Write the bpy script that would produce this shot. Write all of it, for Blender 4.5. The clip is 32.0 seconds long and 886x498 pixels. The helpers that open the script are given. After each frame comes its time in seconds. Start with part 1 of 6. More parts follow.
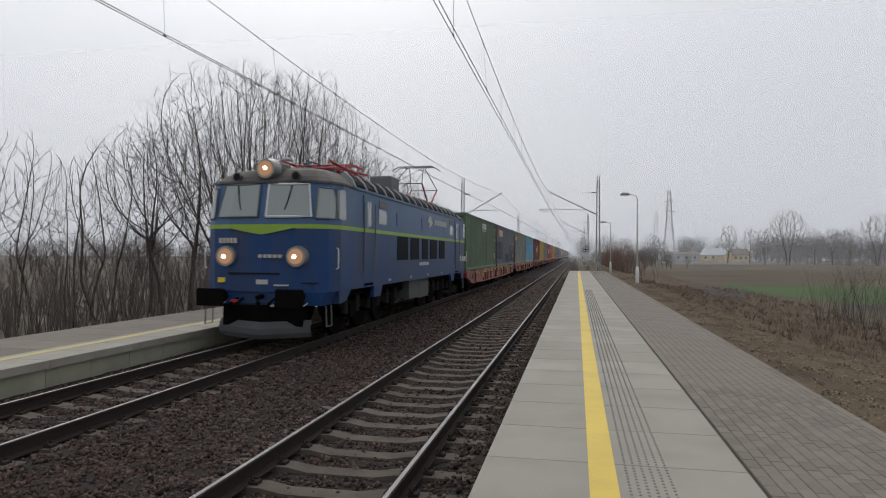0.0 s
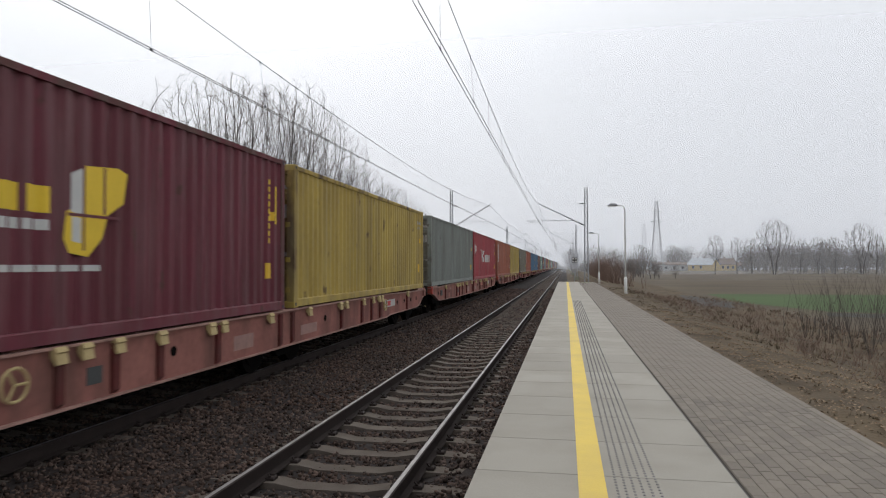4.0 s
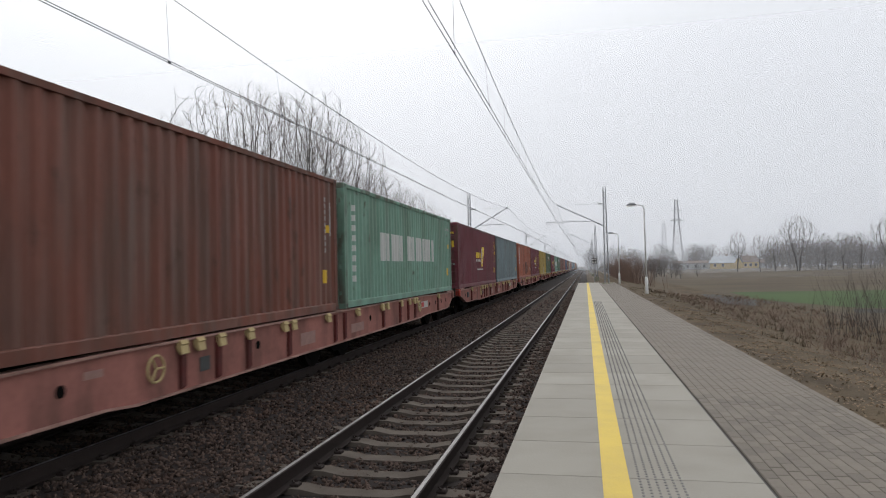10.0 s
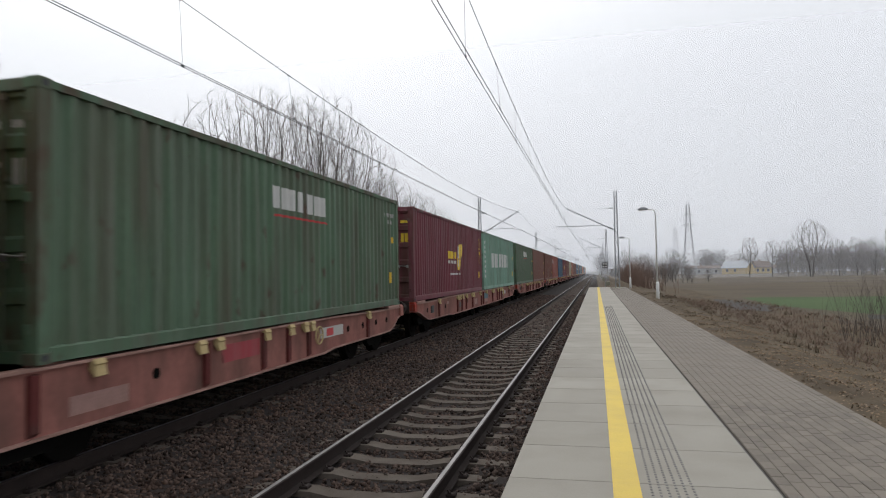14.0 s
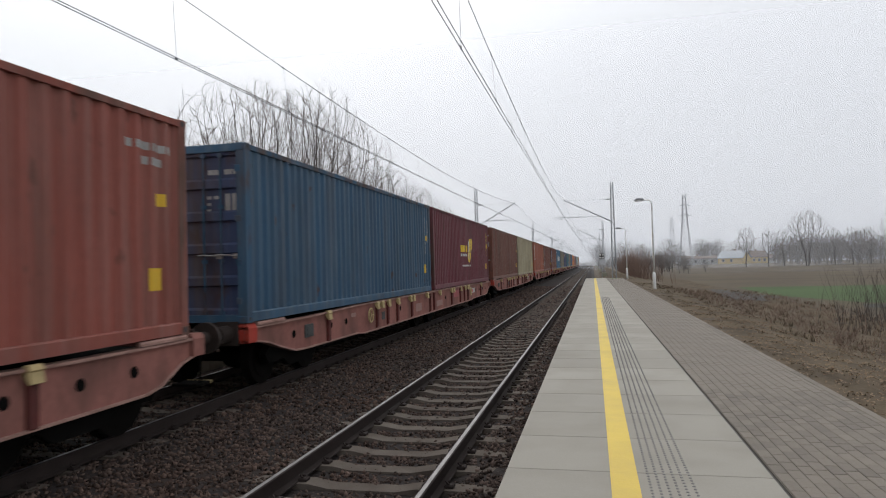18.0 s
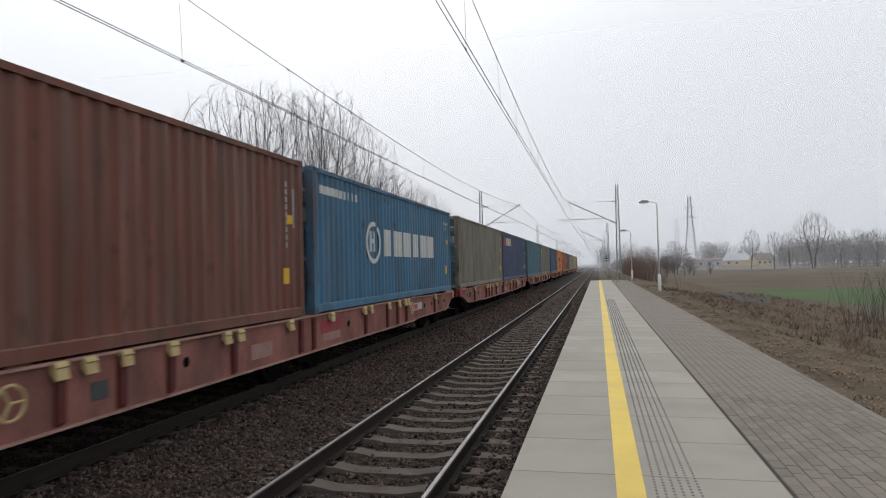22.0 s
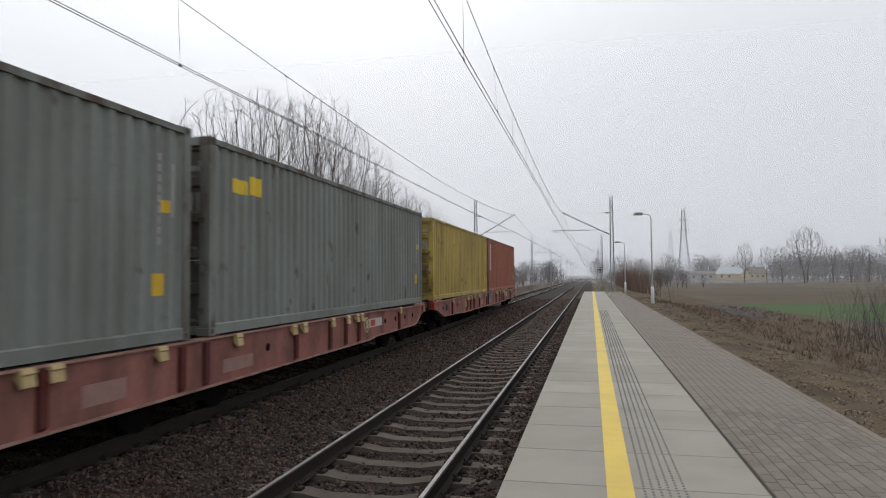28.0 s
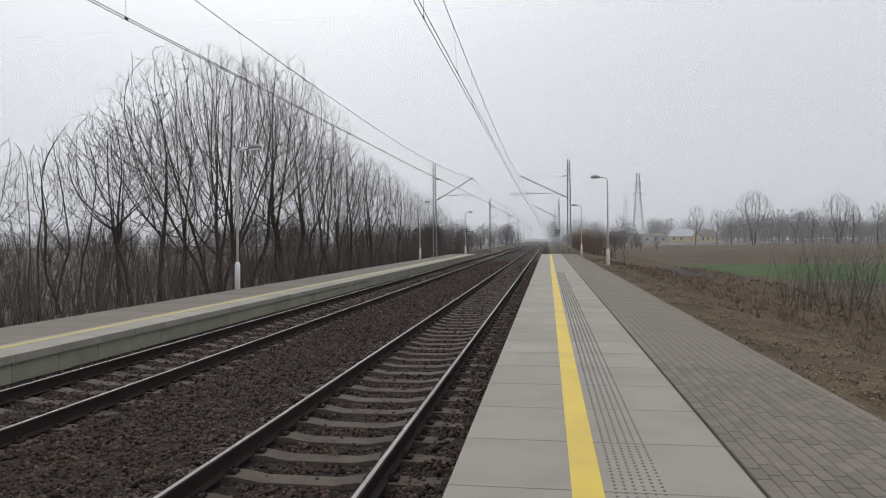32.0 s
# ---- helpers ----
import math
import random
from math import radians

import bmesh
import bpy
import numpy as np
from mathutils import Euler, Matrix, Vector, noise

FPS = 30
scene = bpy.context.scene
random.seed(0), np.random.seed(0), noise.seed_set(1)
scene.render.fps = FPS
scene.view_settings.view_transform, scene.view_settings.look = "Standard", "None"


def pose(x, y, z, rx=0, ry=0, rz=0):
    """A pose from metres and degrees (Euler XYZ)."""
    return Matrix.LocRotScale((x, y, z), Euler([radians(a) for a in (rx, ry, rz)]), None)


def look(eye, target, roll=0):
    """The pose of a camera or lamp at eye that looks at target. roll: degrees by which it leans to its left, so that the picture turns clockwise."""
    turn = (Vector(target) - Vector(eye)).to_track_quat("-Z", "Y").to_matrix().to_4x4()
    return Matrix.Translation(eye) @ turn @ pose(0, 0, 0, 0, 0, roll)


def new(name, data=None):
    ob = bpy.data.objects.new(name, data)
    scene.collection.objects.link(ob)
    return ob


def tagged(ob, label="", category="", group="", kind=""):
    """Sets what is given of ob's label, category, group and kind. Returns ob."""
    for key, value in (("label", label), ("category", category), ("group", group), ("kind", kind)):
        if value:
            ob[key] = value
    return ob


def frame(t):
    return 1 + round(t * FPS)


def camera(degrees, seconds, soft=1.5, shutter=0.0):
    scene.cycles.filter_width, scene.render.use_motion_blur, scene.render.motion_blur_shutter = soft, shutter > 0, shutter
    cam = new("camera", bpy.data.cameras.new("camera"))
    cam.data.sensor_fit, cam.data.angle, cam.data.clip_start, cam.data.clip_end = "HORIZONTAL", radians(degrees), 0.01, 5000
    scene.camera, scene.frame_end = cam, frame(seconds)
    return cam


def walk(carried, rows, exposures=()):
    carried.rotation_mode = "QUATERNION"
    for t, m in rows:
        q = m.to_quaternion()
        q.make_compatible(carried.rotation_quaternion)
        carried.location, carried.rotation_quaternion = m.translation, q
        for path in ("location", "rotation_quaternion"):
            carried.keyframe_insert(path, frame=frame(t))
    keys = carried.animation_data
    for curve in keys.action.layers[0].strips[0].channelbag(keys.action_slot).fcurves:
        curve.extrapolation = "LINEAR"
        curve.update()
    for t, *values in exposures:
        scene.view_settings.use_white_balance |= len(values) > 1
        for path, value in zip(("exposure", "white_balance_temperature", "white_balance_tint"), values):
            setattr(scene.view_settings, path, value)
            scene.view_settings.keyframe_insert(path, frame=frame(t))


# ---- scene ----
# World: y runs along the line away from the viewer, x to the viewer's right, z = 0 is the top of the rails.
cam = camera(67.1, 32.0, soft=1.1, shutter=0.1)


def view(yaw, pitch, roll, x, y, z):
    return pose(x, y, z, 90 + pitch, 0, yaw) @ pose(0, 0, 0, 0, 0, roll)


# seconds, yaw to the left, pitch up, roll (degrees), x, y, z (metres)
PATH = [
    (0, 11.327, 0.435, 0.298, 0.039, -0.025, 1.958),
    (0.5, 10.947, 0.354, 0.305, 0.043, -0.027, 1.961),
    (1, 10.837, 0.418, 0.350, 0.042, -0.025, 1.963),
    (1.5, 10.884, 0.653, 0.455, 0.046, -0.019, 1.959),
    (2, 10.722, 0.843, 0.420, 0.052, -0.028, 1.962),
    (2.5, 10.484, 1.018, 0.300, 0.054, -0.023, 1.962),
    (3, 10.270, 1.230, 0.302, 0.050, -0.025, 1.960),
    (3.5, 10.256, 1.428, 0.150, 0.047, -0.026, 1.965),
    (5.5, 10.946, 1.165, -0.970, 0.055, -0.013, 1.962),
    (6, 11.021, 0.881, -1.036, 0.053, -0.017, 1.958),
    (6.5, 11.154, 0.796, -1.180, 0.054, -0.023, 1.961),
    (7, 11.280, 0.810, -1.029, 0.049, -0.019, 1.959),
    (7.5, 11.391, 1.029, -1.085, 0.050, -0.024, 1.965),
    (8, 11.517, 1.190, -1.047, 0.050, -0.022, 1.964),
    (8.5, 11.626, 1.381, -1.158, 0.050, -0.018, 1.963),
    (9, 11.727, 1.506, -1.349, 0.055, -0.026, 1.961),
    (9.5, 11.857, 1.628, -1.491, 0.054, -0.023, 1.966),
    (10, 11.982, 1.788, -1.356, 0.051, -0.025, 1.966),
    (10.5, 12.124, 1.935, -1.208, 0.049, -0.025, 1.963),
    (11, 12.295, 2.094, -1.023, 0.048, -0.017, 1.961),
    (11.5, 12.448, 2.173, -1.065, 0.052, -0.023, 1.962),
    (12, 12.533, 2.171, -0.973, 0.045, -0.024, 1.966),
    (12.5, 12.661, 2.171, -0.949, 0.041, -0.023, 1.966),
    (13, 12.738, 2.190, -1.178, 0.049, -0.019, 1.961),
    (13.5, 12.806, 2.173, -1.139, 0.048, -0.020, 1.961),
    (14, 12.849, 2.128, -1.069, 0.049, -0.028, 1.961),
    (14.5, 12.735, 2.098, -1.120, 0.046, -0.019, 1.964),
    (16.5, 12.591, 1.615, -1.261, 0.047, -0.008, 1.957),
    (17, 12.594, 1.529, -1.483, 0.050, -0.024, 1.957),
    (17.5, 12.594, 1.444, -1.478, 0.049, -0.026, 1.962),
    (18, 12.596, 1.455, -1.514, 0.051, -0.023, 1.959),
    (18.5, 12.615, 1.454, -1.580, 0.048, -0.022, 1.961),
    (19, 12.684, 1.402, -1.648, 0.043, -0.022, 1.961),
    (19.5, 12.760, 1.361, -1.826, 0.049, -0.017, 1.959),
    (20, 12.876, 1.273, -1.933, 0.056, -0.018, 1.958),
    (20.5, 12.987, 1.276, -1.828, 0.051, -0.024, 1.965),
    (21, 13.051, 1.414, -1.599, 0.045, -0.024, 1.957),
    (21.5, 13.061, 1.548, -1.539, 0.047, -0.022, 1.961),
    (22, 12.985, 1.617, -1.399, 0.047, -0.023, 1.960),
    (22.5, 12.973, 1.713, -1.525, 0.046, -0.023, 1.958),
    (23, 12.984, 1.850, -1.594, 0.051, -0.026, 1.961),
    (23.5, 12.953, 1.978, -1.388, 0.044, -0.021, 1.961),
    (24, 12.910, 2.177, -1.237, 0.044, -0.027, 1.961),
    (24.5, 12.803, 2.325, -1.118, 0.048, -0.024, 1.963),
    (25, 12.714, 2.420, -1.102, 0.049, -0.028, 1.958),
    (25.5, 12.573, 2.490, -1.046, 0.048, -0.024, 1.962),
    (27.5, 12.370, 2.575, -0.607, 0.045, -0.023, 1.958),
    (28, 12.471, 2.355, -0.464, 0.042, -0.029, 1.959),
    (28.5, 12.491, 2.006, -0.620, 0.046, -0.022, 1.956),
    (29, 12.397, 1.627, -0.822, 0.040, -0.029, 1.955),
    (29.5, 12.415, 1.274, -1.375, 0.043, -0.022, 1.952),
    (30, 12.820, 0.811, -1.750, 0.028, -0.022, 1.953),
    (30.5, 12.882, 0.243, -1.946, 0.013, -0.013, 1.959),
    (31, 10.764, -0.154, -1.537, 0.013, -0.006, 1.946),
    (31.5, 9.408, -0.557, -1.229, 0.004, -0.007, 1.938),
    (32, 8.935, -0.810, -0.709, 0.000, -0.000, 1.938),
]
walk(cam, [(row[0], view(*row[1:])) for row in PATH], exposures=[(0, -0.02), (1, 0.10), (2, 0.18), (5, 0.20), (25.5, 0.20), (28, 0.10), (30, 0.06), (32, 0.05)])

# ---- light: a bright overcast winter sky ----
world = bpy.data.worlds.new("overcast_sky")
scene.world = world
world.use_nodes = True
wn, wl = world.node_tree.nodes, world.node_tree.links
sky = wn.new("ShaderNodeTexSky")
sky.sky_type, sky.sun_disc = "NISHITA", False
sky.sun_elevation, sky.sun_rotation = radians(44.7), radians(-21.8)
sky.dust_density, sky.air_density = 6.0, 1.2
grey = wn.new("ShaderNodeHueSaturation")
grey.inputs["Saturation"].default_value = 0.12
grey.inputs["Value"].default_value = 0.13
cloud = wn.new("ShaderNodeMix")
cloud.data_type = "RGBA"
cloud.inputs[0].default_value = 0.78
cloud.inputs[7].default_value = (0.845, 0.88, 0.945, 1)
wl.new(sky.outputs[0], grey.inputs["Color"])
wl.new(grey.outputs[0], cloud.inputs[6])
wl.new(cloud.outputs[2], wn["Background"].inputs[0])
wn["Background"].inputs[1].default_value = 1.0
sun = new("sun", bpy.data.lights.new("sun", "SUN"))
sun.data.energy, sun.data.angle, sun.data.color = 0.95, radians(45), (1.0, 0.97, 0.92)
sun.matrix_world = look((-12, 30, 32), (0, 0, 0))

# ---- materials ----
def mat(name, color, rough=0.7, metal=0.0, vary=0.15, scale=3.0, fine=40.0, bump=0.1, dirt=None, dirt_amount=0.0, dirt_scale=1.2, spec=0.5, random=0.0, streak=0.0):
    """A surface with tint variation at two scales, dirt patches, upright streaks and fine relief."""
    m = bpy.data.materials.new(name)
    m.use_nodes = True
    n, l = m.node_tree.nodes, m.node_tree.links
    bs = n["Principled BSDF"]
    bs.inputs["Roughness"].default_value, bs.inputs["Metallic"].default_value = rough, metal
    bs.inputs["Specular IOR Level"].default_value = spec
    tc = n.new("ShaderNodeTexCoord")
    info = n.new("ShaderNodeObjectInfo")
    add = n.new("ShaderNodeVectorMath")
    add.operation = "MULTIPLY_ADD"
    comb = n.new("ShaderNodeCombineXYZ")
    for i in range(3):
        l.new(info.outputs["Random"], comb.inputs[i])
    add.inputs[1].default_value = (37, 53, 71)
    l.new(comb.outputs[0], add.inputs[0])
    l.new(tc.outputs["Object"], add.inputs[2])
    co = add.outputs[0]

    def noise_tex(s, detail=4.0, vec=co):
        t = n.new("ShaderNodeTexNoise")
        t.inputs["Scale"].default_value, t.inputs["Detail"].default_value = s, detail
        l.new(vec, t.inputs["Vector"])
        return t.outputs["Fac"]

    def math_node(op, a, b):
        t = n.new("ShaderNodeMath")
        t.operation = op
        for i, v in enumerate((a, b)):
            if isinstance(v, (int, float)):
                t.inputs[i].default_value = v
            else:
                l.new(v, t.inputs[i])
        return t.outputs[0]

    big, small = noise_tex(scale), noise_tex(fine, 3.0)
    v = math_node("ADD", math_node("MULTIPLY", math_node("SUBTRACT", big, 0.5), 2.4 * vary), math_node("MULTIPLY", math_node("SUBTRACT", small, 0.5), 1.6 * vary))
    v = math_node("ADD", v, 1.0)
    if random:
        v = math_node("ADD", v, math_node("MULTIPLY", math_node("SUBTRACT", info.outputs["Random"], 0.5), 2 * random))
    hs = n.new("ShaderNodeHueSaturation")
    hs.inputs["Color"].default_value = (*color, 1)
    l.new(v, hs.inputs["Value"])
    col = hs.outputs[0]
    if dirt:
        vec = co
        if streak:
            mp = n.new("ShaderNodeMapping")
            mp.inputs["Scale"].default_value = (1, 1, 1 / streak)
            l.new(co, mp.inputs[0])
            vec = mp.outputs[0]
        d = noise_tex(dirt_scale, 6.0, vec)
        ramp = n.new("ShaderNodeMapRange")
        ramp.inputs[1].default_value, ramp.inputs[2].default_value = 0.42, 0.72
        ramp.inputs[4].default_value = dirt_amount
        l.new(d, ramp.inputs[0])
        mx = n.new("ShaderNodeMix")
        mx.data_type = "RGBA"
        mx.inputs[7].default_value = (*dirt, 1)
        l.new(ramp.outputs[0], mx.inputs[0])
        l.new(col, mx.inputs[6])
        col = mx.outputs[2]
    l.new(col, bs.inputs["Base Color"])
    if bump:
        b = n.new("ShaderNodeBump")
        b.inputs["Strength"].default_value, b.inputs["Distance"].default_value = bump, 0.02
        l.new(small, b.inputs["Height"])
        l.new(b.outputs[0], bs.inputs["Normal"])
    return m


def glow(name, color, strength):
    m = bpy.data.materials.new(name)
    m.use_nodes = True
    bs = m.node_tree.nodes["Principled BSDF"]
    bs.inputs["Base Color"].default_value = (0.02, 0.02, 0.02, 1)
    bs.inputs["Emission Color"].default_value, bs.inputs["Emission Strength"].default_value = (*color, 1), strength
    return m


def glass(name, color, rough=0.03):
    m = bpy.data.materials.new(name)
    m.use_nodes = True
    bs = m.node_tree.nodes["Principled BSDF"]
    bs.inputs["Base Color"].default_value, bs.inputs["Roughness"].default_value = (*color, 1), rough
    bs.inputs["Specular IOR Level"].default_value = 0.8
    return m


CONCRETE = mat("slab_concrete", (0.250, 0.233, 0.198), 0.85, vary=0.07, scale=1.1, fine=60, bump=0.08, dirt=(0.185, 0.168, 0.138), dirt_amount=0.6, dirt_scale=1.4, random=0.08)
WALL_CONCRETE = mat("panel_concrete", (0.26, 0.252, 0.19), 0.9, vary=0.10, scale=1.5, fine=40, dirt=(0.16, 0.17, 0.12), dirt_amount=0.6, dirt_scale=1.6, random=0.06)
PAVER = mat("paver_concrete", (0.140, 0.120, 0.097), 0.9, vary=0.16, scale=2.2, fine=70, bump=0.2, random=0.14)
SLEEPER = mat("sleeper_concrete", (0.100, 0.084, 0.070), 0.9, vary=0.15, scale=4, fine=60, bump=0.2, dirt=(0.06, 0.046, 0.038), dirt_amount=0.8, dirt_scale=3, random=0.1, spec=0.12)
BALLAST = mat("ballast_stone", (0.024, 0.020, 0.019), 0.95, vary=0.35, scale=9, fine=30, bump=0.6, dirt=(0.034, 0.024, 0.02), dirt_amount=0.6, dirt_scale=0.5, spec=0.12)
RAIL_SIDE = mat("rusty_rail_steel", (0.028, 0.021, 0.019), 0.85, 0.0, vary=0.2, scale=3, fine=50, spec=0.12)
RAIL_TOP = mat("polished_rail_head", (0.17, 0.163, 0.165), 0.5, 1.0, vary=0.06, scale=2, fine=20, bump=0.02)
RAIL_DULL = mat("worn_rail_head", (0.20, 0.19, 0.19), 0.45, 1.0, vary=0.1, scale=2, fine=20, bump=0.02)
YELLOW = mat("yellow_line_paint", (0.56, 0.40, 0.05), 0.7, vary=0.08, scale=3, fine=60, dirt=(0.38, 0.27, 0.07), dirt_amount=0.5, dirt_scale=2)
YELLOW_OLD = mat("worn_yellow_paint", (0.42, 0.35, 0.12), 0.8, vary=0.1, scale=2, fine=40, dirt=(0.30, 0.27, 0.17), dirt_amount=0.6, dirt_scale=1)
JOINT = mat("joint_filler", (0.06, 0.055, 0.05), 0.95)
SAND = mat("jointing_sand", (0.085, 0.074, 0.060), 0.95, vary=0.2)
STUD = mat("tactile_stud", (0.17, 0.163, 0.155), 0.85, vary=0.06, scale=4)
GALV = mat("weathered_galvanised_steel", (0.25, 0.255, 0.265), 0.6, 0.25, vary=0.12, scale=2, fine=30)
LAMP_WHITE = mat("white_lamp_post_paint", (0.74, 0.74, 0.72), 0.5, vary=0.05)
WIRE = mat("contact_wire_copper", (0.05, 0.05, 0.055), 0.6, 0.3)
INSUL = mat("dark_insulator", (0.035, 0.03, 0.03), 0.4)
BARK = mat("grey_brown_bark", (0.058, 0.050, 0.045), 0.95, vary=0.2, scale=2, fine=25, bump=0.3, spec=0.12)
TWIG = mat("bare_twigs", (0.105, 0.090, 0.080), 0.95, vary=0.2, scale=1, fine=10, spec=0.12)
FIELD = mat("field_earth", (0.084, 0.067, 0.049), 0.95, vary=0.3, scale=0.06, fine=2, bump=0.3, dirt=(0.100, 0.083, 0.052), dirt_amount=0.8, dirt_scale=0.12, spec=0.12)
CROP = mat("winter_crop_green", (0.058, 0.088, 0.036), 0.95, vary=0.25, scale=0.15, fine=5, bump=0.3, spec=0.12)
VERGE = mat("dead_grass_verge", (0.096, 0.072, 0.046), 0.95, vary=0.35, scale=1.5, fine=18, bump=0.8, dirt=(0.045, 0.034, 0.024), dirt_amount=0.9, dirt_scale=1.1, spec=0.12)
GRASS = mat("dead_grass", (0.155, 0.125, 0.09), 0.95, vary=0.3, scale=3, fine=20, spec=0.12)
PATHWAY = mat("wet_track_gravel", (0.070, 0.066, 0.062), 0.95, spec=0.1, vary=0.15, scale=0.5, fine=6)
LEAF = mat("fallen_leaf", (0.23, 0.165, 0.11), 0.9, vary=0.3, scale=5, spec=0.12)
SHRUB = mat("reddish_shrub_twigs", (0.175, 0.120, 0.095), 0.95, vary=0.2, scale=1, fine=10, spec=0.12)
WOODLAND = mat("leaf_litter", (0.105, 0.084, 0.066), 0.95, vary=0.3, scale=0.6, fine=9, bump=0.6, spec=0.12)


# ---- geometry helpers ----
class Geo:
    """Collects vertices and faces of one mesh."""

    def __init__(self):
        self.v, self.f, self.smooth = [], [], False

    def box(self, x0, x1, y0, y1, z0, z1, chamfer=0.0):
        b = len(self.v)
        if chamfer:
            c = chamfer
            self.v += [(x, y, z) for z, k in ((z0, 0), (z1 - c, 0), (z1, c)) for x, y in ((x0 + k, y0 + k), (x1 - k, y0 + k), (x1 - k, y1 - k), (x0 + k, y1 - k))]
            self.f.append((b + 3, b + 2, b + 1, b))
            for r in (0, 4):
                self.f += [(b + r + i, b + r + (i + 1) % 4, b + r + 4 + (i + 1) % 4, b + r + 4 + i) for i in range(4)]
            self.f.append((b + 8, b + 9, b + 10, b + 11))
            return self
        self.v += [(x, y, z) for z in (z0, z1) for x, y in ((x0, y0), (x1, y0), (x1, y1), (x0, y1))]
        self.f += [(b + 3, b + 2, b + 1, b), (b + 4, b + 5, b + 6, b + 7)]
        self.f += [(b + i, b + (i + 1) % 4, b + 4 + (i + 1) % 4, b + 4 + i) for i in range(4)]
        return self

    def tube(self, pts, radii, n=8, caps=True):
        """A tube along pts with a radius at each."""
        pts = [Vector(p) for p in pts]
        if isinstance(radii, (int, float)):
            radii = [radii] * len(pts)
        b = len(self.v)
        for i, p in enumerate(pts):
            d = (pts[min(i + 1, len(pts) - 1)] - pts[max(i - 1, 0)]).normalized()
            a = d.cross(Vector((0.31, 0.17, 0.93)) if abs(d.z) < 0.9 else Vector((0.0, 1.0, 0.0))).normalized()
            c = d.cross(a)
            for k in range(n):
                w = 2 * math.pi * k / n
                self.v.append(tuple(p + (a * math.cos(w) + c * math.sin(w)) * radii[i]))
        for i in range(len(pts) - 1):
            for k in range(n):
                self.f.append((b + i * n + k, b + i * n + (k + 1) % n, b + (i + 1) * n + (k + 1) % n, b + (i + 1) * n + k))
        if caps:
            self.f.append(tuple(b + k for k in range(n))[::-1])
            self.f.append(tuple(b + (len(pts) - 1) * n + k for k in range(n)))
        return self

    def disc(self, c, axis, r, depth, n=20, r2=None):
        """A short cylinder or cone from c along axis."""
        a = Vector(axis).normalized()
        return self.tube([Vector(c), Vector(c) + a * depth], [r, r if r2 is None else r2], n)

    def ring(self, c, axis, r, thick, n=20, m=6):
        """A torus."""
        a = Vector(axis).normalized()
        u = a.orthogonal().normalized()
        w = a.cross(u)
        b = len(self.v)
        for i in range(n):
            t = 2 * math.pi * i / n
            d = u * math.cos(t) + w * math.sin(t)
            for k in range(m):
                s = 2 * math.pi * k / m
                self.v.append(tuple(Vector(c) + d * (r + thick * math.cos(s)) + a * thick * math.sin(s)))
        for i in range(n):
            for k in range(m):
                self.f.append((b + i * m + k, b + i * m + (k + 1) % m, b + ((i + 1) % n) * m + (k + 1) % m, b + ((i + 1) % n) * m + k))
        return self

    def prism(self, outline, axis, a0, a1):
        """An outline of 2D points pushed along axis 'x', 'y' or 'z' from a0 to a1."""
        put = {"x": lambda p, a: (a, p[0], p[1]), "y": lambda p, a: (p[0], a, p[1]), "z": lambda p, a: (p[0], p[1], a)}[axis]
        b, n = len(self.v), len(outline)
        self.v += [put(p, a0) for p in outline] + [put(p, a1) for p in outline]
        self.f += [tuple(range(b, b + n)), tuple(range(b + 2 * n - 1, b + n - 1, -1))]
        self.f += [(b + i, b + n + i, b + n + (i + 1) % n, b + (i + 1) % n) for i in range(n)]
        return self

    def quad(self, *p):
        b = len(self.v)
        self.v += [tuple(q) for q in p]
        self.f.append(tuple(range(b, b + len(p))))
        return self

    def mesh(self, name):
        me = bpy.data.meshes.new(name)
        me.from_pydata(self.v, [], self.f)
        bm = bmesh.new()
        bm.from_mesh(me)
        if len(self.f) < 20000:
            bmesh.ops.recalc_face_normals(bm, faces=bm.faces)
            bm.to_mesh(me)
        bm.free()
        if self.smooth:
            me.polygons.foreach_set("use_smooth", [True] * len(me.polygons))
        return me


def part(name, geo, material, parent=None, label="", at=None):
    """One mesh object, under a thing or a part."""
    me = geo if isinstance(geo, bpy.types.Mesh) else geo.mesh(name)
    if not me.materials:
        me.materials.append(material)
    ob = new(name, me)
    if me.materials[0] is not material:
        ob.material_slots[0].link, ob.material_slots[0].material = "OBJECT", material
    if parent:
        ob.parent = parent
    if at is not None:
        ob.matrix_basis = at if isinstance(at, Matrix) else Matrix.Translation(at)
    if label:
        ob["label"] = label
    return ob


def thing(name, label, category, group="", at=None, kind=""):
    ob = new(name)
    ob.empty_display_size = 0.3
    if at is not None:
        ob.matrix_basis = at if isinstance(at, Matrix) else Matrix.Translation(at)
    return tagged(ob, label, category, group, kind)

# ---- plan ----
NEAR_X, FAR_X = -2.22, -6.45          # track centres
PLAT_Z, PLAT_EDGE, SLAB_R, PAVE_R, PLAT_END = 0.39, -0.645, 1.27, 2.735, 66.0
FARP_Z, FARP_EDGE, FARP_BACK, FARP_END = 0.272, -8.02, -10.9, 75.0
FIELD_Z = -0.75
rng = random.Random(7)
nrng = np.random.RandomState(5)


def sheet(name, xs, ys, height, material):
    """A ground sheet over the lines xs and ys, with a height for each point."""
    g = Geo()
    g.v = [(x, y, height(x, y)) for y in ys for x in xs]
    n = len(xs)
    g.f = [(j * n + i, j * n + i + 1, (j + 1) * n + i + 1, (j + 1) * n + i) for j in range(len(ys) - 1) for i in range(n - 1)]
    g.smooth = True
    return part(name, g, material)


